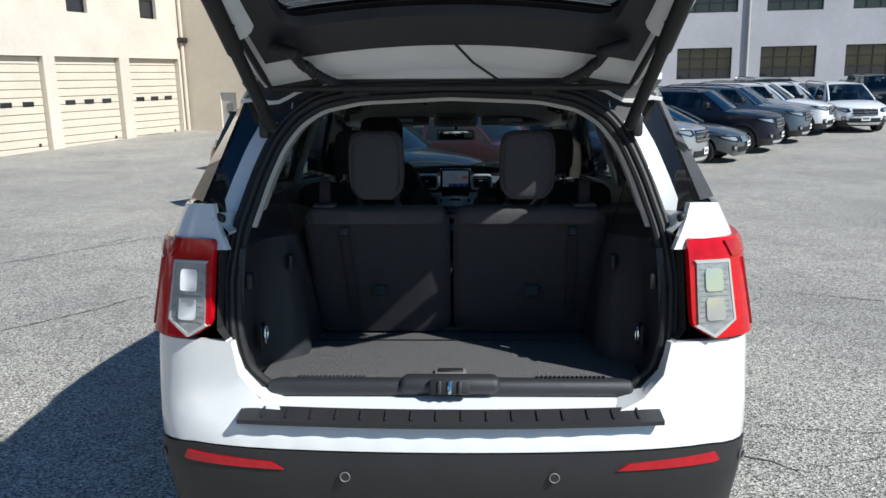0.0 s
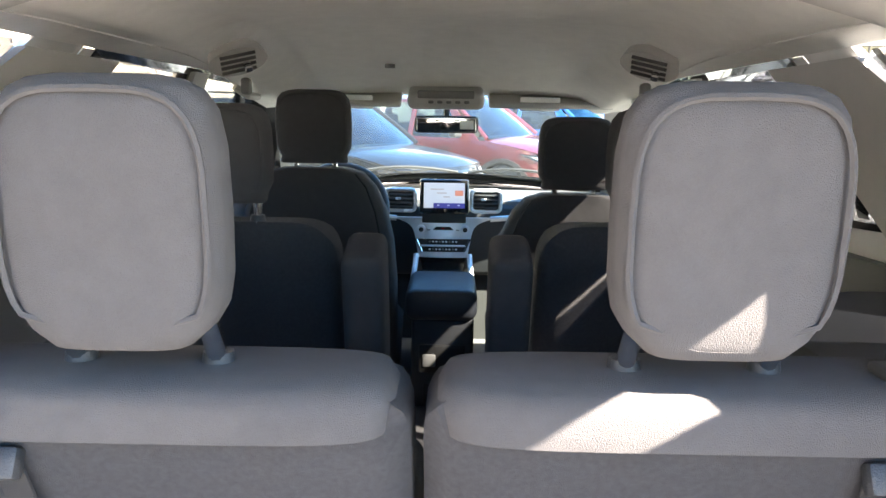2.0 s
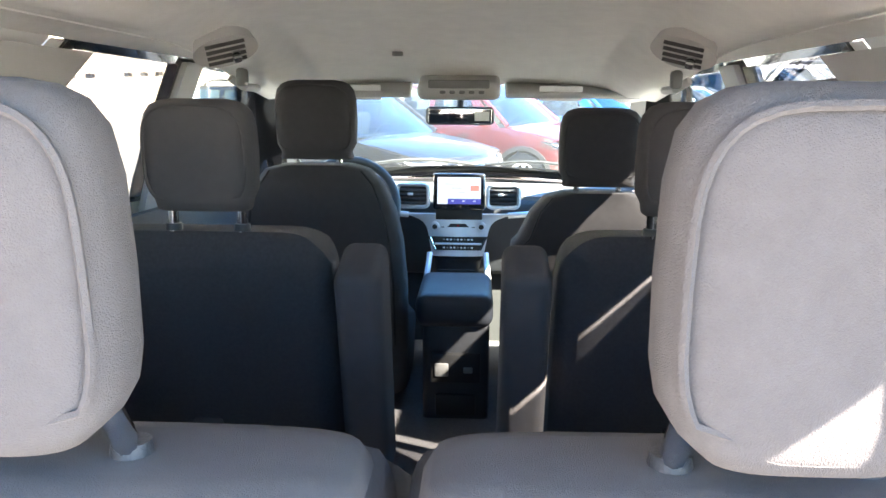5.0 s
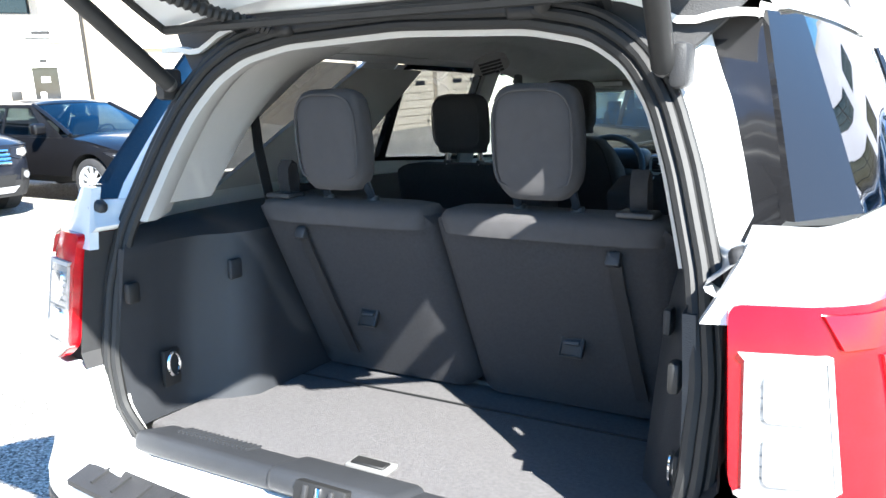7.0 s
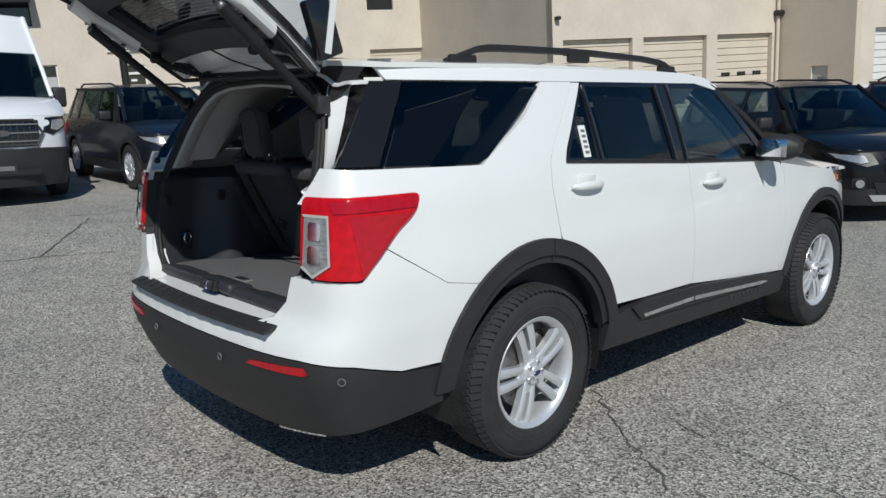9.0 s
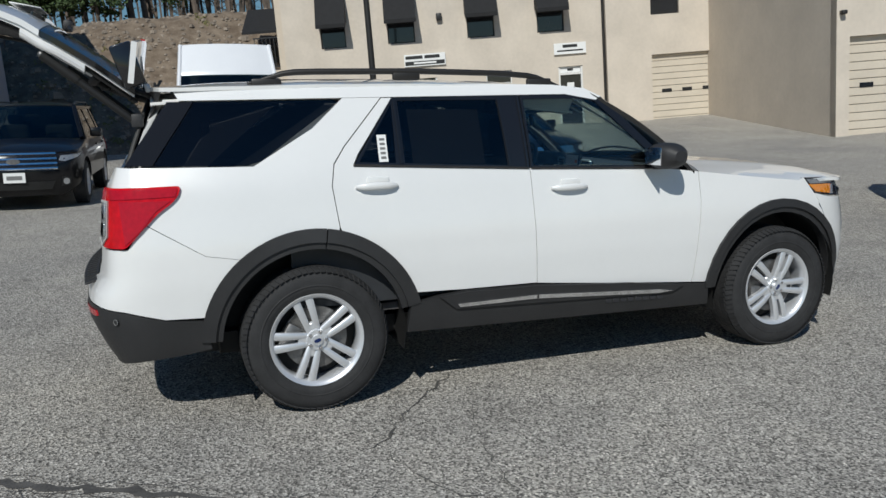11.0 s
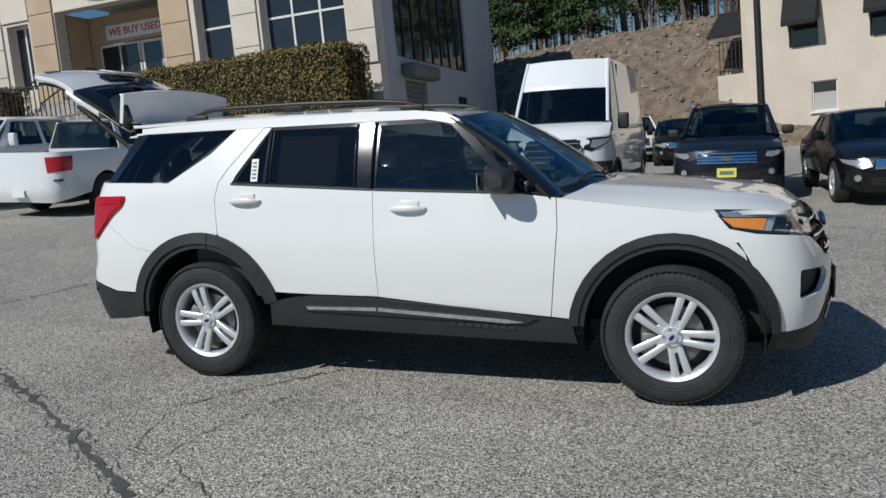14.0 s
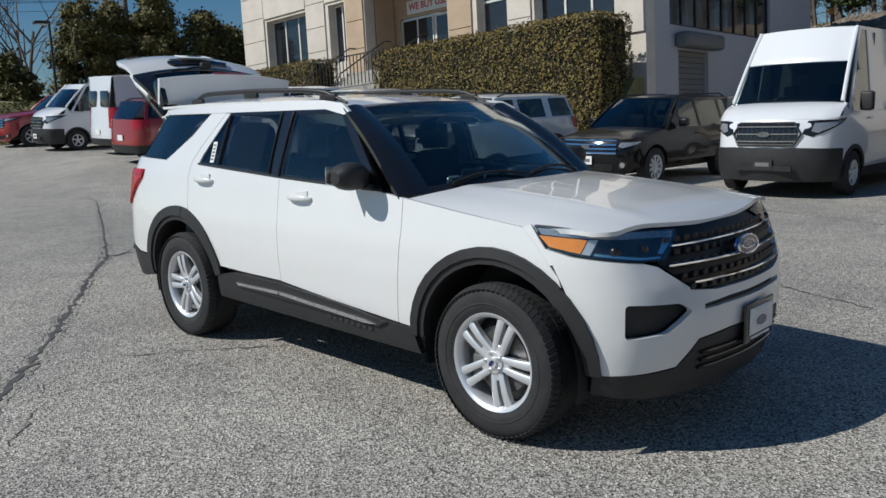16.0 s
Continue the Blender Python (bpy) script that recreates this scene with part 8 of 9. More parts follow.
vehicle("pickup_truck", "red heavy-duty pick-up truck with bright grille", "truck", ground_at(-9.2, -26.2, -90), REDP, **{**TRUCK, "grille": ("chrome", 0.62, 0.72, 1.08)})
# row ahead of the white car
HX, HY, RX, RY = 0.85, -0.53, 0.60, 0.80
row = [("crossover", "black crossover with dark five-spoke wheels", BLACK, {**SUV, "rim": DARKALLOY, "spokes": 5}),
       ("crossover", "dark maroon crossover with rounded tail", paint("maroon_car_paint", (0.085, 0.010, 0.012), 0.2), SUV), ("parked_suv", "bright blue compact SUV in the row", BLUEP, SUV), ("parked_suv", "silver large SUV with dark grille", SILVER, BIG),
       ("saloon_car", "mid-grey saloon car with dark alloy wheels", GREYP, {**SEDAN, "rim": DARKALLOY, "spokes": 10}), ("parked_suv", "dark navy large SUV with dark glass", NAVY, BIG), ("parked_suv", "steel-blue large SUV in the parked row", paint("steel_blue_paint", (0.10, 0.14, 0.19), 0.5), BIG),
       ("parked_suv", "white large SUV at the row's far end", OFFWHITE, BIG), ("parked_suv", "white SUV beside the workshop", OFFWHITE, SUV)]
for k, (nm, lb, col, spec) in enumerate(row):
    nx, ny = 0.15 + 3.05 * k * RX, 9.05 + 3.05 * k * RY
    vehicle(nm, lb, "car", ground_at(nx - HX * spec["L"] / 2, ny - HY * spec["L"] / 2, math.degrees(math.atan2(HY, HX)) - 90), col, **spec)
vehicle("saloon_car", "white saloon car behind the black crossover", "car", ground_at(-3.7, 17.2, 70), OFFWHITE, **SEDAN)
vehicle("parked_suv", "white compact SUV driving lane parked, nose to the lot", "car", ground_at(14.2, 28.5, 178), OFFWHITE, **SUV)
vehicle("parked_suv", "silver SUV seen from its tail by the workshop", "car", ground_at(13.0, 34.0, 0), SILVER, **BIG)
vehicle("parked_suv", "black SUV by the workshop wall", "car", ground_at(18.0, 33.0, 170), BLACK, **BIG)
vehicle("compact_suv", "white compact SUV under the hill", "car", ground_at(-25.5, 1.3, -80), OFFWHITE, **SUV)
vehicle("saloon_car", "dark saloon car under the hill", "car", ground_at(-22.5, 3.2, -85), BLACK, **SEDAN)
vehicle("compact_suv", "silver compact SUV under the hill", "car", ground_at(-26.5, 4.6, -80), SILVER, **SUV)

# ---- planting, hill and street furniture ----
def leaf_mesh(name, pts, normals, size, material, parent=None, label="", seed=1, clump=2):
    """Many small folded leaves at pts, each turned roughly along its normal."""
    rng = np.random.default_rng(seed)
    n = len(pts)
    pts, nr = np.asarray(pts, float), np.asarray(normals, float)
    nr = nr + rng.normal(0, 0.55, (n, 3))
    nr /= np.linalg.norm(nr, axis=1)[:, None]
    a = np.cross(nr, rng.normal(0, 1, (n, 3)))
    a /= np.linalg.norm(a, axis=1)[:, None]
    b = np.cross(nr, a)
    s = size * rng.uniform(0.55, 1.4, (n, 1))
    lift = nr * s * 0.22
    v = np.stack([pts - a * s, pts - b * s * 0.5 + lift, pts + a * s, pts + b * s * 0.5 + lift], 1).reshape(-1, 3)
    f = [(4 * i, 4 * i + 1, 4 * i + 2, 4 * i + 3) for i in range(n)]
    return link_mesh(name, v.tolist(), f, material, parent, label, smooth=False)


def hedge(label, x0, x1, y0, y1, zb, zt, count, seed):
    h = root("hedge", label, "hedge")
    rng = np.random.default_rng(seed)
    lump = lambda p: 0.10 * noise.noise(Vector(p) * 1.3) + 0.05 * noise.noise(Vector(p) * 4.1)
    # near-black block behind the leaves: the hedge's inner shade put into its colour
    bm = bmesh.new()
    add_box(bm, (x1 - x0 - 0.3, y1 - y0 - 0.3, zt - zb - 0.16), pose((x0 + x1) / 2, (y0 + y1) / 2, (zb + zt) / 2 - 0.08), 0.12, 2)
    part("hedge_core", bm, mat("painted_hedge_shade", (0.022, 0.020, 0.009), 1.0, 0, 0.4, 4, 1.0, 20), h)
    pts, nrm = [], []
    lx, ly, lz = x1 - x0, y1 - y0, zt - zb
    areas = np.array([ly * lz, ly * lz, lx * lz, lx * lz, lx * ly])
    face = rng.choice(5, count, p=areas / areas.sum())
    for k in face:
        u, w = rng.uniform(), rng.uniform()
        if k == 0:
            p, n = (x1, y0 + ly * u, zb + lz * w), (1, 0, 0.25)
        elif k == 1:
            p, n = (x0, y0 + ly * u, zb + lz * w), (-1, 0, 0.25)
        elif k == 2:
            p, n = (x0 + lx * u, y0, zb + lz * w), (0, -1, 0.25)
        elif k == 3:
            p, n = (x0 + lx * u, y1, zb + lz * w), (0, 1, 0.25)
        else:
            p, n = (x0 + lx * u, y0 + ly * w, zt), (0, 0, 1)
        q = Vector(p)
        # rounded shoulders, an uneven surface and a few stray tips
        c = Vector((min(max(q.x, x0 + 0.22), x1 - 0.22), min(max(q.y, y0 + 0.22), y1 - 0.22), min(q.z, zt - 0.22)))
        d = q - c
        if d.length > 0.22:
            q = c + d.normalized() * 0.22
        depth = -abs(rng.normal(0, 0.06)) + lump(q) + (0.1 * rng.uniform() if rng.uniform() < 0.03 else 0)
        q += Vector(n).normalized() * depth
        pts.append(q[:])
        nrm.append(n)
    leaf_mesh("foliage", pts, nrm, 0.042, LEAF, h, "", seed)
    return h


hedge("clipped olive-brown evergreen hedge beside the entrance stair", -16.1, -14.3, -13.9, -4.9, 1.2, 4.72, 34000, 11)
hedge("long low clipped hedge along the terrace edge", -15.9, -14.6, -27.5, -17.5, 3.4, 4.95, 15000, 12)


def hill_z(x, y):
    toe = -27.5 - 0.9 * noise.noise(Vector((y * 0.15, 3.1, 0)))
    ridge = table(((-40, 5.0), (-6.6, 6.0), (-0.65, 6.45), (5.8, 6.7), (20, 7.0)), y)
    g = height(x, y) - 0.15
    t = (toe - x) / (toe + 35.0)
    if t <= 0:
        return g
    rise = ease(0, 1, min(1, t)) * 0.35 + 0.65 * min(1, t)
    z = g + (ridge - g) * rise + 0.10 * max(0.0, -35 - x)
    rough = 0.22 * noise.noise(Vector((x * 0.7, y * 0.7, 0))) + 0.10 * noise.noise(Vector((x * 2.1, y * 2.1, 5)))
    return z + rough * min(1, t * 3)


def hill():
    xs = [-27 - 0.3 * i for i in range(36)] + [-38.5, -40, -42, -45, -50, -58, -70, -90]
    ys = [-60, -50, -42, -36, -30, -26, -22, -18] + [-15 + 0.35 * i for i in range(72)] + [11, 14, 18, 24, 32]
    n = len(xs)
    verts = [(x, y, hill_z(x, y)) for y in ys for x in xs]
    faces = [(j * n + i, (j + 1) * n + i, (j + 1) * n + i + 1, j * n + i + 1) for j in range(len(ys) - 1) for i in range(n - 1)]
    ob = link_mesh("hillside", verts, faces, HILL)
    tagged(ob, "steep bare brown hillside of earth and loose rock", "hill", kind="structure")
    rnd = random.Random(5)
    vs, fs = [], []
    for k in range(2600):
        x, y = rnd.uniform(-36.5, -27.3), rnd.uniform(-14, 9)
        r = min(0.42, 0.035 + abs(rnd.gauss(0, 0.055)) * (2.2 if rnd.random() < 0.06 else 1))
        z = hill_z(x, y)
        b = len(vs)
        ring = [(math.cos(a + rnd.uniform(-.3, .3)) * r * rnd.uniform(.7, 1.3), math.sin(a) * r * rnd.uniform(.7, 1.3)) for a in [i * math.pi * 2 / 5 for i in range(5)]]
        vs += [(x + px, y + py, z - 0.3 * r) for px, py in ring] + [(x + px * .75, y + py * .75, z + r * rnd.uniform(.3, .7)) for px, py in ring] + [(x, y, z + r * rnd.uniform(.55, .95))]
        for i in range(5):
            j = (i + 1) % 5
            fs += [(b + i, b + j, b + 5 + j, b + 5 + i), (b + 5 + i, b + 5 + j, b + 10)]
    ob = link_mesh("loose_rocks", vs, fs, ROCK, smooth=False)
    tagged(ob, "loose grey-brown rocks scattered over the hillside", "rocks", kind="stuff")
    # dry grass tufts on the slope
    rng = np.random.default_rng(4)
    pts, nr = [], []
    for k in range(420):
        x, y = rng.uniform(-36.5, -28), rng.uniform(-14, 9)
        if noise.noise(Vector((x * .3, y * .3, 9))) < 0.05:
            continue
        for j in range(9):
            px, py = x + rng.normal(0, .13), y + rng.normal(0, .13)
            pts.append((px, py, hill_z(px, py) + 0.05))
            nr.append((rng.normal(), rng.normal(), 0.1))
    ob = leaf_mesh("dry_grass", pts, nr, 0.09, GRASS, seed=6)
    tagged(ob, "thin dry grass tufts on the hillside", "grass", kind="stuff")


hill()


def evergreen(label, x, y, z, h, r, material, count, seed, trunk=0.12, pine=False):
    """Trunk, some limbs and a crown of many leaf clumps with an uneven outline."""
    t = root("evergreen_tree", label, "tree", Matrix.Translation((x, y, z)))
    rng = np.random.default_rng(seed)
    secs = [super_loop(0.03 * math.sin(3 * k + seed), 0.03 * math.cos(2 * k), h * 0.85 * k / 6, trunk * (1 - 0.75 * k / 6), trunk * (1 - 0.75 * k / 6), 2, 8) for k in range(7)]
    link_mesh("trunk", *loft(secs), BARK, t)
    base = 0.22 if pine else 0.06
    pts, nr = [], []
    # boughs first, then clumps along them
    boughs = 70 if pine else 170
    for k in range(boughs):
        f = rng.uniform(0, 1)
        zz = h * (base + (1 - base) * f)
        prof = (1 - f) ** 0.75 + 0.06 if pine else min(1.0, (f + 0.18) * 3) * (1 - f ** 2.4) ** 0.6 + 0.05
        ang = rng.uniform(0, 2 * math.pi)
        reach = r * prof * rng.uniform(0.72, 1.12)
        dx, dy = math.cos(ang), math.sin(ang)
        m = max(4, int(count / boughs))
        for j in range(m):
            q = rng.uniform(0.35, 1.0) ** 0.6
            sp = 0.16 * r * (1.1 - 0.4 * q)
            px, py = dx * reach * q + rng.normal(0, sp), dy * reach * q + rng.normal(0, sp)
            pz = zz + (-0.10 if pine else 0.22) * reach * q + rng.normal(0, sp * 0.7)
            pts.append((px, py, max(0.05, pz)))
            nr.append((dx, dy, 0.5))
    leaf_mesh("crown", pts, nr, 0.105 if r < 1.8 else 0.12 if r < 2.2 else 0.15, material, t, "", seed)
    return t


# group of clipped-looking evergreens behind the far row
for k, (x, y, zb, zt, r) in enumerate([(-12.0, -31.4, 3.0, 8.9, 1.5), (-13.7, -31.8, 3.0, 9.0, 1.55), (-15.4, -31.0, 3.0, 9.7, 1.75), (-17.6, -30.2, 3.0, 8.7, 1.75), (-19.6, -31.0, 3.0, 8.2, 1.6)]):
    evergreen("dense dark green upright evergreen tree behind the parked row", x, y, zb - 1.0, zt - zb + 1.0, r, DARKLEAF, 15000, 30 + k)
evergreen("spreading dark pine tree behind the lamp post", -10.6, -37.5, 2.4, 4.6, 2.3, DARKLEAF, 6500, 41, pine=True)
for k, (x, y, h, r) in enumerate([(-39.6, -6.9, 6.0, 1.9), (-39.0, -5.2, 4.6, 1.8), (-40.3, -3.6, 6.5, 2.0), (-39.4, -1.9, 5.2, 1.9), (-44.5, -5.4, 9.0, 2.4), (-45.5, 0.6, 8.5, 2.4), (-43.0, 3.2, 6.0, 2.0), (-46.5, -9.5, 9.0, 2.4)]):
    evergreen("bushy evergreen tree on top of the hill", x, y, hill_z(x, y) - 0.1, h, r, PINELEAF, 5000, 50 + k, pine=True)


def bare_geometry(seed, h, spread=0.55, levels=4, r0=0.14):
    """A leafless tree: tapering, forking limbs as thin tubes."""
    rnd = random.Random(seed)
    vs, fs = [], []
    def limb(p, d, L, r, lev):
        pts, q = [p], p.copy()
        for i in range(4 if lev < 2 else 3):
            d = (d + Vector((rnd.gauss(0, .10), rnd.gauss(0, .10), rnd.gauss(0.05, .06)))).normalized()
            q = q + d * L / (4 if lev < 2 else 3)
            pts.append(q.copy())
        n = 6 if lev < 2 else 3
        b = len(vs)
        for i, c in enumerate(pts):
            rr = r * (1 - 0.6 * i / (len(pts) - 1))
            ax = d.orthogonal().normalized()
            bx = d.cross(ax)
            vs.extend([(c + (ax * math.cos(a) + bx * math.sin(a)) * rr)[:] for a in [2 * math.pi * k / n for k in range(n)]])
        for i in range(len(pts) - 1):
            for k in range(n):
                fs.append((b + i * n + k, b + i * n + (k + 1) % n, b + (i + 1) * n + (k + 1) % n, b + (i + 1) * n + k))
        if lev >= levels:
            return
        for k in range(rnd.choice((3, 4)) if lev else 7):
            t = rnd.uniform(0.35, 1.0)
            i = min(len(pts) - 2, int(t * (len(pts) - 1)))
            a = rnd.uniform(0, 2 * math.pi)
            ax = d.orthogonal().normalized()
            side = ax * math.cos(a) + d.cross(ax) * math.sin(a)
            limb(pts[i].lerp(pts[i + 1], 0.6), (d + side * rnd.uniform(spread, spread * 1.9)).normalized(), L * rnd.uniform(.45, .68), r * 0.42, lev + 1)
    limb(Vector((0, 0, 0)), Vector((0, 0, 1)), h * 0.62, r0, 0)
    return vs, fs


BARE = []
for k in range(4):
    ob = link_mesh("trunk", *bare_geometry(70 + k, 9.0 + k, 0.5 + 0.05 * k, 3), BARK)
    BARE.append(ob.data)
    bpy.data.objects.remove(ob)


def bare_tree(label, x, y, z, size, k, turn):
    t = root("bare_tree", label, "tree", Matrix.Translation((x, y, z)) @ pose(0, 0, 0, 0, 0, turn) @ Matrix.Diagonal((size, size, size, 1)), "bare trees")
    ob = new("trunk", BARE[k % 4])
    ob.parent = t


rnd = random.Random(8)
for k, (x, y, s) in enumerate([(-42.2, -0.35, 1.5), (-42.3, 0.35, 1.3), (-38.0, -8.2, 0.8), (-37.6, -7.4, 0.7), (-41.5, 3.0, 1.1), (-40.5, 4.6, 0.9), (-43.5, 5.6, 1.3), (-40.0, 6.6, 1.0), (-47, -3, 1.4), (-49, -7, 1.4), (-48, 3, 1.4), (-50, 7, 1.4), (-44, -11, 1.2), (-41, -12.5, 1.1)]):
    bare_tree("tall bare grey-brown tree on top of the hill", x, y, hill_z(x, y) - 0.2, s, k, 77 * k)
for k, (x, y, s) in enumerate([(-13.4, -44.0, 1.2), (-10.5, -47.0, 1.1), (-16.5, -52.0, 1.2), (-4, -55.0, 1.1), (2, -60.0, 1.2)]):
    bare_tree("bare tree with fine twigs beyond the lot", x, y, 2.2, s, k + 1, 60 * k)
# far wood: many thin stems and twigs
def far_wood(name, label, spots, seed):
    rnd = random.Random(seed)
    vs, fs = [], []
    def spike(p, q, r):
        d = (q - p).normalized()
        a = d.orthogonal().normalized()
        c = d.cross(a)
        b = len(vs)
        for base, rr in ((p, r), (q, r * 0.3)):
            for t in range(3):
                vs.append((base + (a * math.cos(2.094 * t) + c * math.sin(2.094 * t)) * rr)[:])
        fs.extend([(b, b + 1, b + 4, b + 3), (b + 1, b + 2, b + 5, b + 4), (b + 2, b, b + 3, b + 5)])
    for x, y, z, h in spots:
        p = Vector((x, y, z))
        q = p + Vector((rnd.gauss(0, .4), rnd.gauss(0, .4), h))
        spike(p, q, 0.10)
        for k in range(26):
            s = p.lerp(q, rnd.uniform(0.15, 0.97))
            e = s + Vector((rnd.gauss(0, 1), rnd.gauss(0, 1), rnd.uniform(0.2, 1.4))) * rnd.uniform(0.5, 1.5)
            spike(s, e, 0.03)
            for j in range(3):
                m = s.lerp(e, rnd.uniform(.3, 1))
                spike(m, m + Vector((rnd.gauss(0, .5), rnd.gauss(0, .5), rnd.uniform(0, .6))), 0.014)
    ob = link_mesh(name, vs, fs, BARK, smooth=False)
    tagged(ob, label, "woodland", kind="stuff")


spots = []
for k in range(210):
    x, y = rnd.uniform(-75, -43), rnd.uniform(-26, 20)
    spots.append((x, y, hill_z(x, y) - 0.2, rnd.uniform(6, 11)))
far_wood("bare_woodland", "leafless brown woodland behind the hill top", spots, 9)
spots = []
for k in range(150):
    a = radians(rnd.uniform(185, 275))
    d = rnd.uniform(85, 120)
    spots.append((d * math.cos(a) + 5, d * math.sin(a), 1.8, rnd.uniform(4, 8)))
far_wood("distant_woodland", "leafless grey woodland on the horizon", spots, 10)


# grass bank behind the far row
def bank():
    xs = [-24 + 0.8 * i for i in range(30)]
    ys = [-26.6 - 0.5 * i for i in range(22)]
    def bz(x, y):
        t = ease(-27.2, -30.2, y) if y > -30.2 else 1.0
        t = min(1.0, max(0.0, (-27.2 - y) / 3.0))
        return height(x, y) - 0.06 + (1.75 + 0.25 * noise.noise(Vector((x * .3, y * .3, 2)))) * t * t * (3 - 2 * t) * ease(1.5, -4, x)
    def ez(x, y):
        return bz(x, y)
    n = len(xs)
    verts = [(x, y, bz(x, y)) for y in ys for x in xs]
    faces = [(j * n + i, (j + 1) * n + i, (j + 1) * n + i + 1, j * n + i + 1) for j in range(len(ys) - 1) for i in range(n - 1)]
    ob = link_mesh("grass_bank", verts, faces, GRASS)
    tagged(ob, "low olive grass bank behind the parked row", "bank", kind="structure")
    rng = np.random.default_rng(3)
    pts, nr = [], []
    for k in range(5000):
        x, y = rng.uniform(-23, -1), rng.uniform(-32, -27.2)
        pts.append((x, y, bz(x, y) + 0.04))
        nr.append((rng.normal(), rng.normal(), 0.1))
    ob = leaf_mesh("bank_grass", pts, nr, 0.10, GRASS, seed=2)
    tagged(ob, "short olive grass on the bank", "grass", kind="stuff")


bank()


# lamp posts, poles and wires
def lamp_post(label, x, y, zb, h, r, head):
    p = root("lamp_post", label, "lamp post", Matrix.Translation((x, y, zb)))
    link_mesh("pole", *loft([super_loop(0, 0, h * k / 5, r * (1 - 0.08 * k), r * (1 - 0.08 * k), 2, 14) for k in range(6)]), FRAMEDARK, p)
    part("base_plate", add_box(bmesh.new(), (r * 5, r * 5, 0.05), pose(0, 0, 0.025), 0.01, 1), FRAMEDARK, p)
    if head:
        hd = part("lamp_head", add_box(bmesh.new(), (0.62, 0.30, 0.12), pose(0.30, 0, h - 0.02, 0, 4), 0.03, 2), FRAMEDARK, p)
        part("lamp_lens", add_box(bmesh.new(), (0.5, 0.24, 0.02), pose(0.30, 0, h - 0.09, 0, 4)), WHITELENS, hd)
    return p


lamp_post("tall dark bronze lamp post beside the parked row", -13.7, 5.35, height(-13.7, 5.35) - 0.02, 9.0, 0.085, True)
lamp_post("dark slender lamp post with flat head on the bank", -9.4, -28.2, 2.0, 5.4, 0.07, True)
pp = []
for x, y, lab in ((-18.5, -40.3, "weathered wooden utility pole behind the evergreens"), (-19.1, -44.4, "weathered wooden utility pole with a transformer"), (-20.4, -50.4, "weathered wooden utility pole with two crossarms")):
    p = root("utility_pole", lab, "utility pole", Matrix.Translation((x, y, 2.0)))
    link_mesh("pole", *loft([super_loop(0, 0, 11.5 * k / 4, 0.19 - 0.015 * k, 0.19 - 0.015 * k, 2, 12) for k in range(5)]), WOODPOLE, p)
    for z in (10.2, 11.0):
        arm = part("crossarm", add_box(bmesh.new(), (2.3, 0.11, 0.13), pose(0, 0.18, z, 0, 0, 20), 0.01, 1), WOODPOLE, p)
        for u in (-1.0, -0.5, 0.5, 1.0):
            part("insulator", add_cyl(bmesh.new(), 0.05, 0.03, 0.14, pose(0, 0.18, z, 0, 0, 20) @ pose(u, 0, 0.13), 8), FRAMEWHITE, arm)
    if "transformer" in lab:
        part("transformer", add_cyl(bmesh.new(), 0.24, 0.24, 0.8, pose(0.42, 0, 8.6), 16), GREYTRIM, p)
for z, dx in ((13.1, -1.0), (13.1, -0.4), (13.1, 0.6), (12.3, 0.9), (10.4, 0.0)):
    a, b = Vector((-20.4 + dx, -50.4, z)), Vector((30 + dx, -62, z - 1.5))
    w = bar("overhead_wire", [a.lerp(b, t) - Vector((0, 0, 3.0 * t * (1 - t))) for t in [i / 14 for i in range(15)]], 0.016, SEAL, n=4)
    tagged(w, "thin black overhead wire between utility poles", "wire")
# marker stake and a leaning post on the hill
st = root("marker_stake", "small orange sign on a thin wooden stake", "stake", Matrix.Translation((-33.6, -5.4, hill_z(-33.6, -5.4) - 0.1)))
part("stake", add_box(bmesh.new(), (0.05, 0.05, 1.15), pose(0, 0, 0.57)), WOODPOLE, st)
part("sign", add_box(bmesh.new(), (0.02, 0.22, 0.26), pose(0.04, 0, 1.05), 0.01, 1), AMBER, st)
po = root("post", "dark leaning steel post on the slope", "post", Matrix.Translation((-30.2, 0.0, hill_z(-30.2, 0.0) - 0.2)) @ pose(0, 0, 0, 4, 5, 0))
link_mesh("shaft", *loft([super_loop(0, 0, 2.6 * k / 3, 0.06, 0.06, 2, 8) for k in range(4)]), FRAMEDARK, po)
part("cap", add_cyl(bmesh.new(), 0.08, 0.06, 0.08, pose(0, 0, 2.6), 10), FRAMEDARK, po)

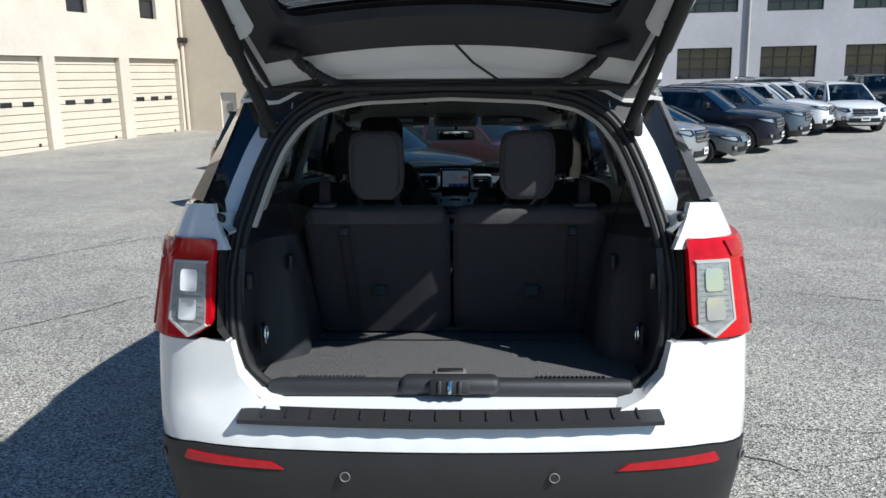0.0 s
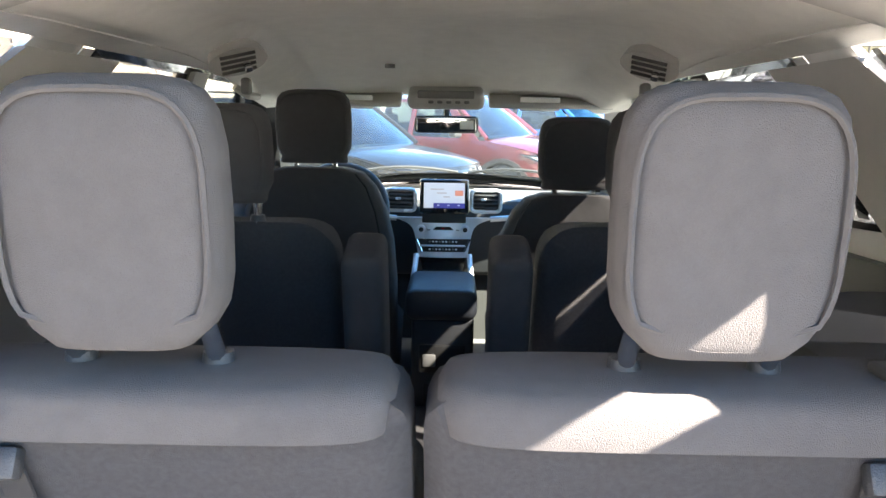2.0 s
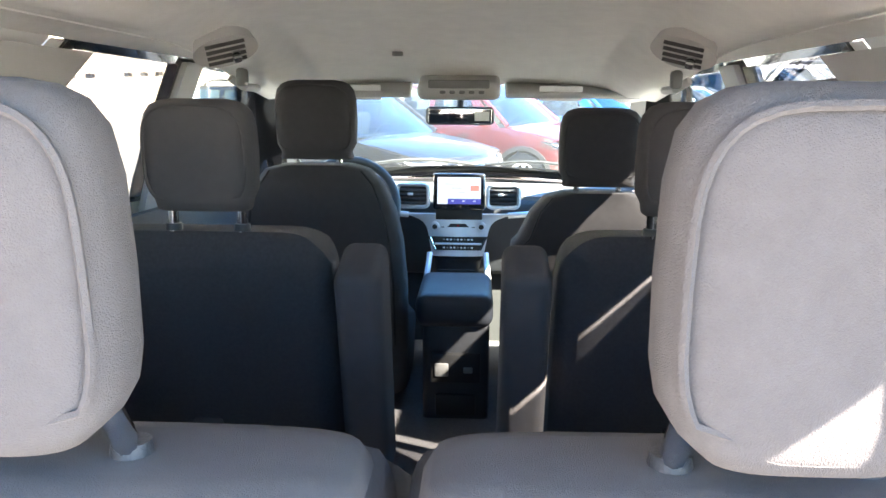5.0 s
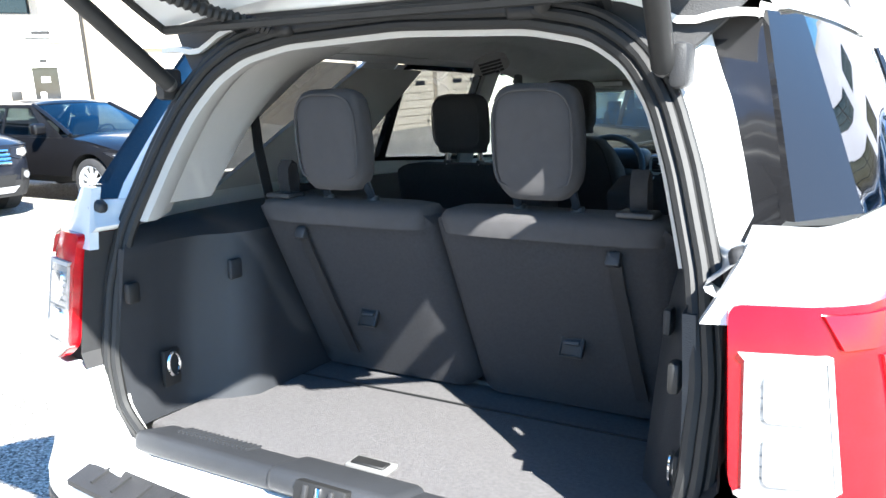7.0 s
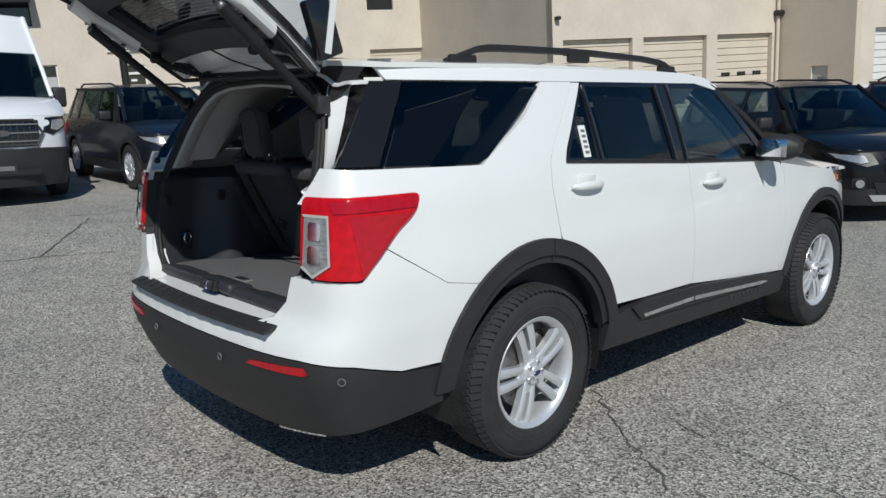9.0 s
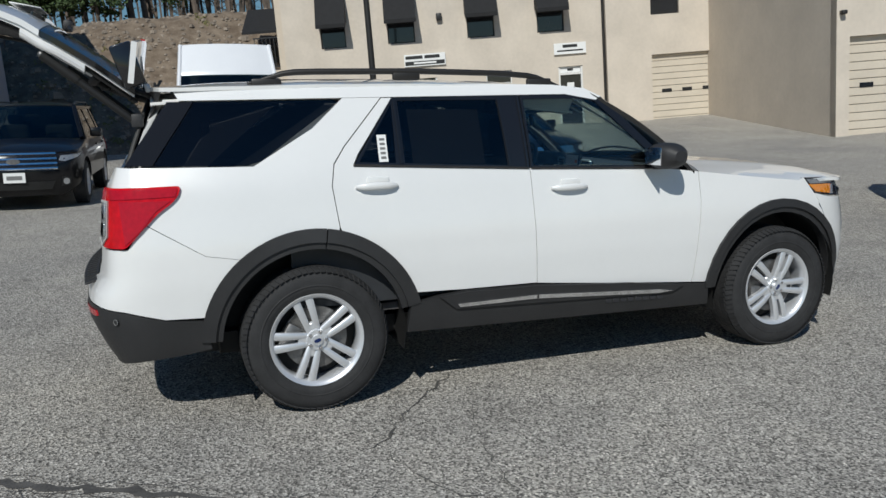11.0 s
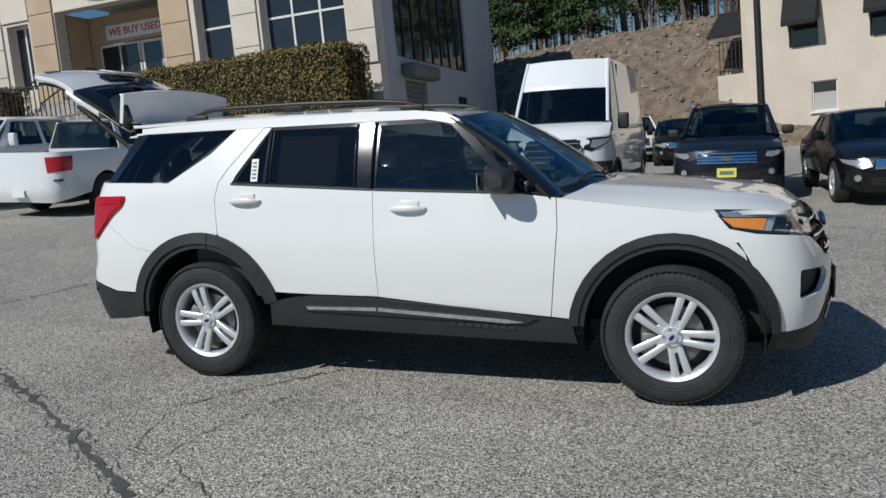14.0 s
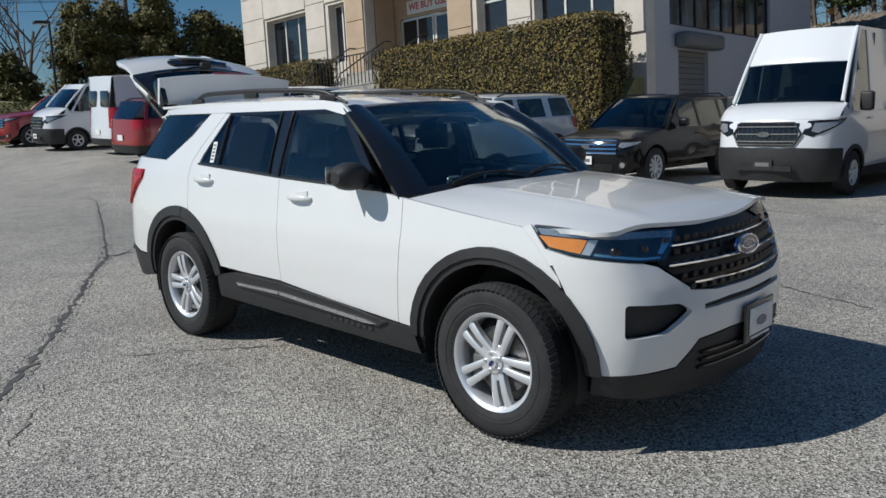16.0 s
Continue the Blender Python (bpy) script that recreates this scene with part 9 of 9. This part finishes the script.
# ---- surface of the lot: cracks, paint and the drain ----
CR = [([(2.65, 1.86), (2.42, 1.48), (2.09, .97), (1.71, .35), (1.13, -.68), (.48, -1.89), (-.18, -2.97), (-.61, -3.05)], .045),
      ([(-.18, -2.97), (-1.42, -5.97), (-3, -9.9), (-3.4, -12.3)], .045), ([(-.82, -2.82), (-1.42, -2.73), (-2.08, -2.7)], .025),
      ([(-.13, -2.79), (-1.07, -3.66), (-2.22, -4.22)], .025), ([(.66, 1.96), (1.11, 1.57), (1.42, 1.37), (1.62, 1.2)], .015)]
CR3 = [([(.89, -.97), (1.22, -1.06), (1.59, -1.11)], .025), ([(-.51, -3.83), (.2, -2.4), (.77, -1.21)], .025), ([(2.2, 1.5), (1.98, 1.38), (1.55, 1.24)], .02), ([(2.64, 2.32), (2.42, 1.97), (2.23, 1.75)], .025),
       ([(2.92, 2.14), (2.65, 1.95), (2.39, 1.92)], .02), ([(1.67, -.15), (1.37, -.34)], .02), ([(2.26, 1.67), (1.85, 1.71), (1.11, 1.89)], .015), ([(-5.07, 4.42), (-5.19, 5.2), (-5.0, 6.1)], .03),
       ([(-5.29, 6.67), (-4.5, 7.55), (-3.97, 8.98)], .03), ([(-5.18, 6.49), (-4.25, 6.18), (-3.85, 5.72)], .02), ([(2.82, 5.41), (3.94, 5.04)], .02), ([(1.94, 1.19), (2.28, .91), (2.7, .7)], .015), ([(-3.48, 6.9), (-3.44, 7.67)], .025)]
CR2 = [([(-5.26, .53), (-5.25, .88), (-7.33, 2.09)], .03), ([(-5.25, .88), (-4.99, 1.59)], .025), ([(-4.99, 6.18), (-4.34, 7.5), (-3.79, 8.35)], .03),
       ([(-3.46, 3.54), (-3.12, 4.17), (-2.82, 4.88)], .03), ([(2.67, 5.22), (3.72, 4.62)], .02), ([(3.62, 8.01), (4.96, 7.02)], .02),
       ([(-4.5, 7.23), (-4.27, 8.11)], .02), ([(-2.28, 6.3), (-2, 6.82)], .02), ([(-7.66, 1.93), (-7.32, 3.12), (-7.01, 3.8)], .025)]
for i, (pts, w) in enumerate(CR + CR2 + CR3):
    crack(pts, w * (1.1 if i < 1 else 0.7 if i < 14 else 0.3), 20 + i)
    if i < 2:
        for k, (dx, dy) in enumerate(((0.05, -0.03), (-0.06, 0.035))):
            crack([(x + dx, y + dy) for x, y in pts], w * 0.11, 60 + 7 * i + k)
LINES = [([(9.58, 22.94), (12.56, 21.7)], 0.3), ([(5.48, 16.79), (7.36, 17.74)], 0.1), ([(7.36, 17.74), (6.1, 18.48)], 0.1), ([(-8.1, 7.8), (-7.8, 8.8)], 0.1), ([(-9.1, 8.3), (-8.6, 9.2)], 0.1),
         ([(-10.3, 8.6), (-9.5, 9.6)], 0.1), ([(-11.7, 9.1), (-10.5, 10.0)], 0.1), ([(-8.1, 7.9), (-8.2, 9.5), (-8.8, 10.2)], 0.1)]
for y in (-3.4, -7.0, -10.4, -13.6, -17.0, -20.7, -24.4):
    LINES.append(([(-6.9, y), (-9.0, y + 0.05)], 0.1))
for pts, w in LINES:
    full = []
    for a, b in zip(pts, pts[1:]):
        k = max(2, int(math.dist(a, b) / 0.5))
        full += [(a[0] + (b[0] - a[0]) * j / k, a[1] + (b[1] - a[1]) * j / k) for j in range(k)]
    strip("painted_line", full + [pts[-1]], w, PAINTLINE, "worn white parking line painted on the asphalt", "road marking", 0.005)
RUST = mat("rusty_cast_iron", (0.13, 0.075, 0.05), 0.85, 0.2, 0.35, 9, 0.5, 50)
gm = ground_at(-5.5, -3.3, 32)
gr = root("drain_grate", "rusty cast-iron drain grate set in the asphalt", "drain", gm, kind="structure")
part("frame", add_box(bmesh.new(), (1.05, 1.0, 0.012), pose(0, 0, 0.004)), RUST, gr, smooth=False)
for k in range(11):
    part("grate_bar", add_box(bmesh.new(), (0.055, 0.86, 0.02), pose(-0.43 + 0.086 * k, 0, 0.012), 0.004, 1), RUST, gr, smooth=False)
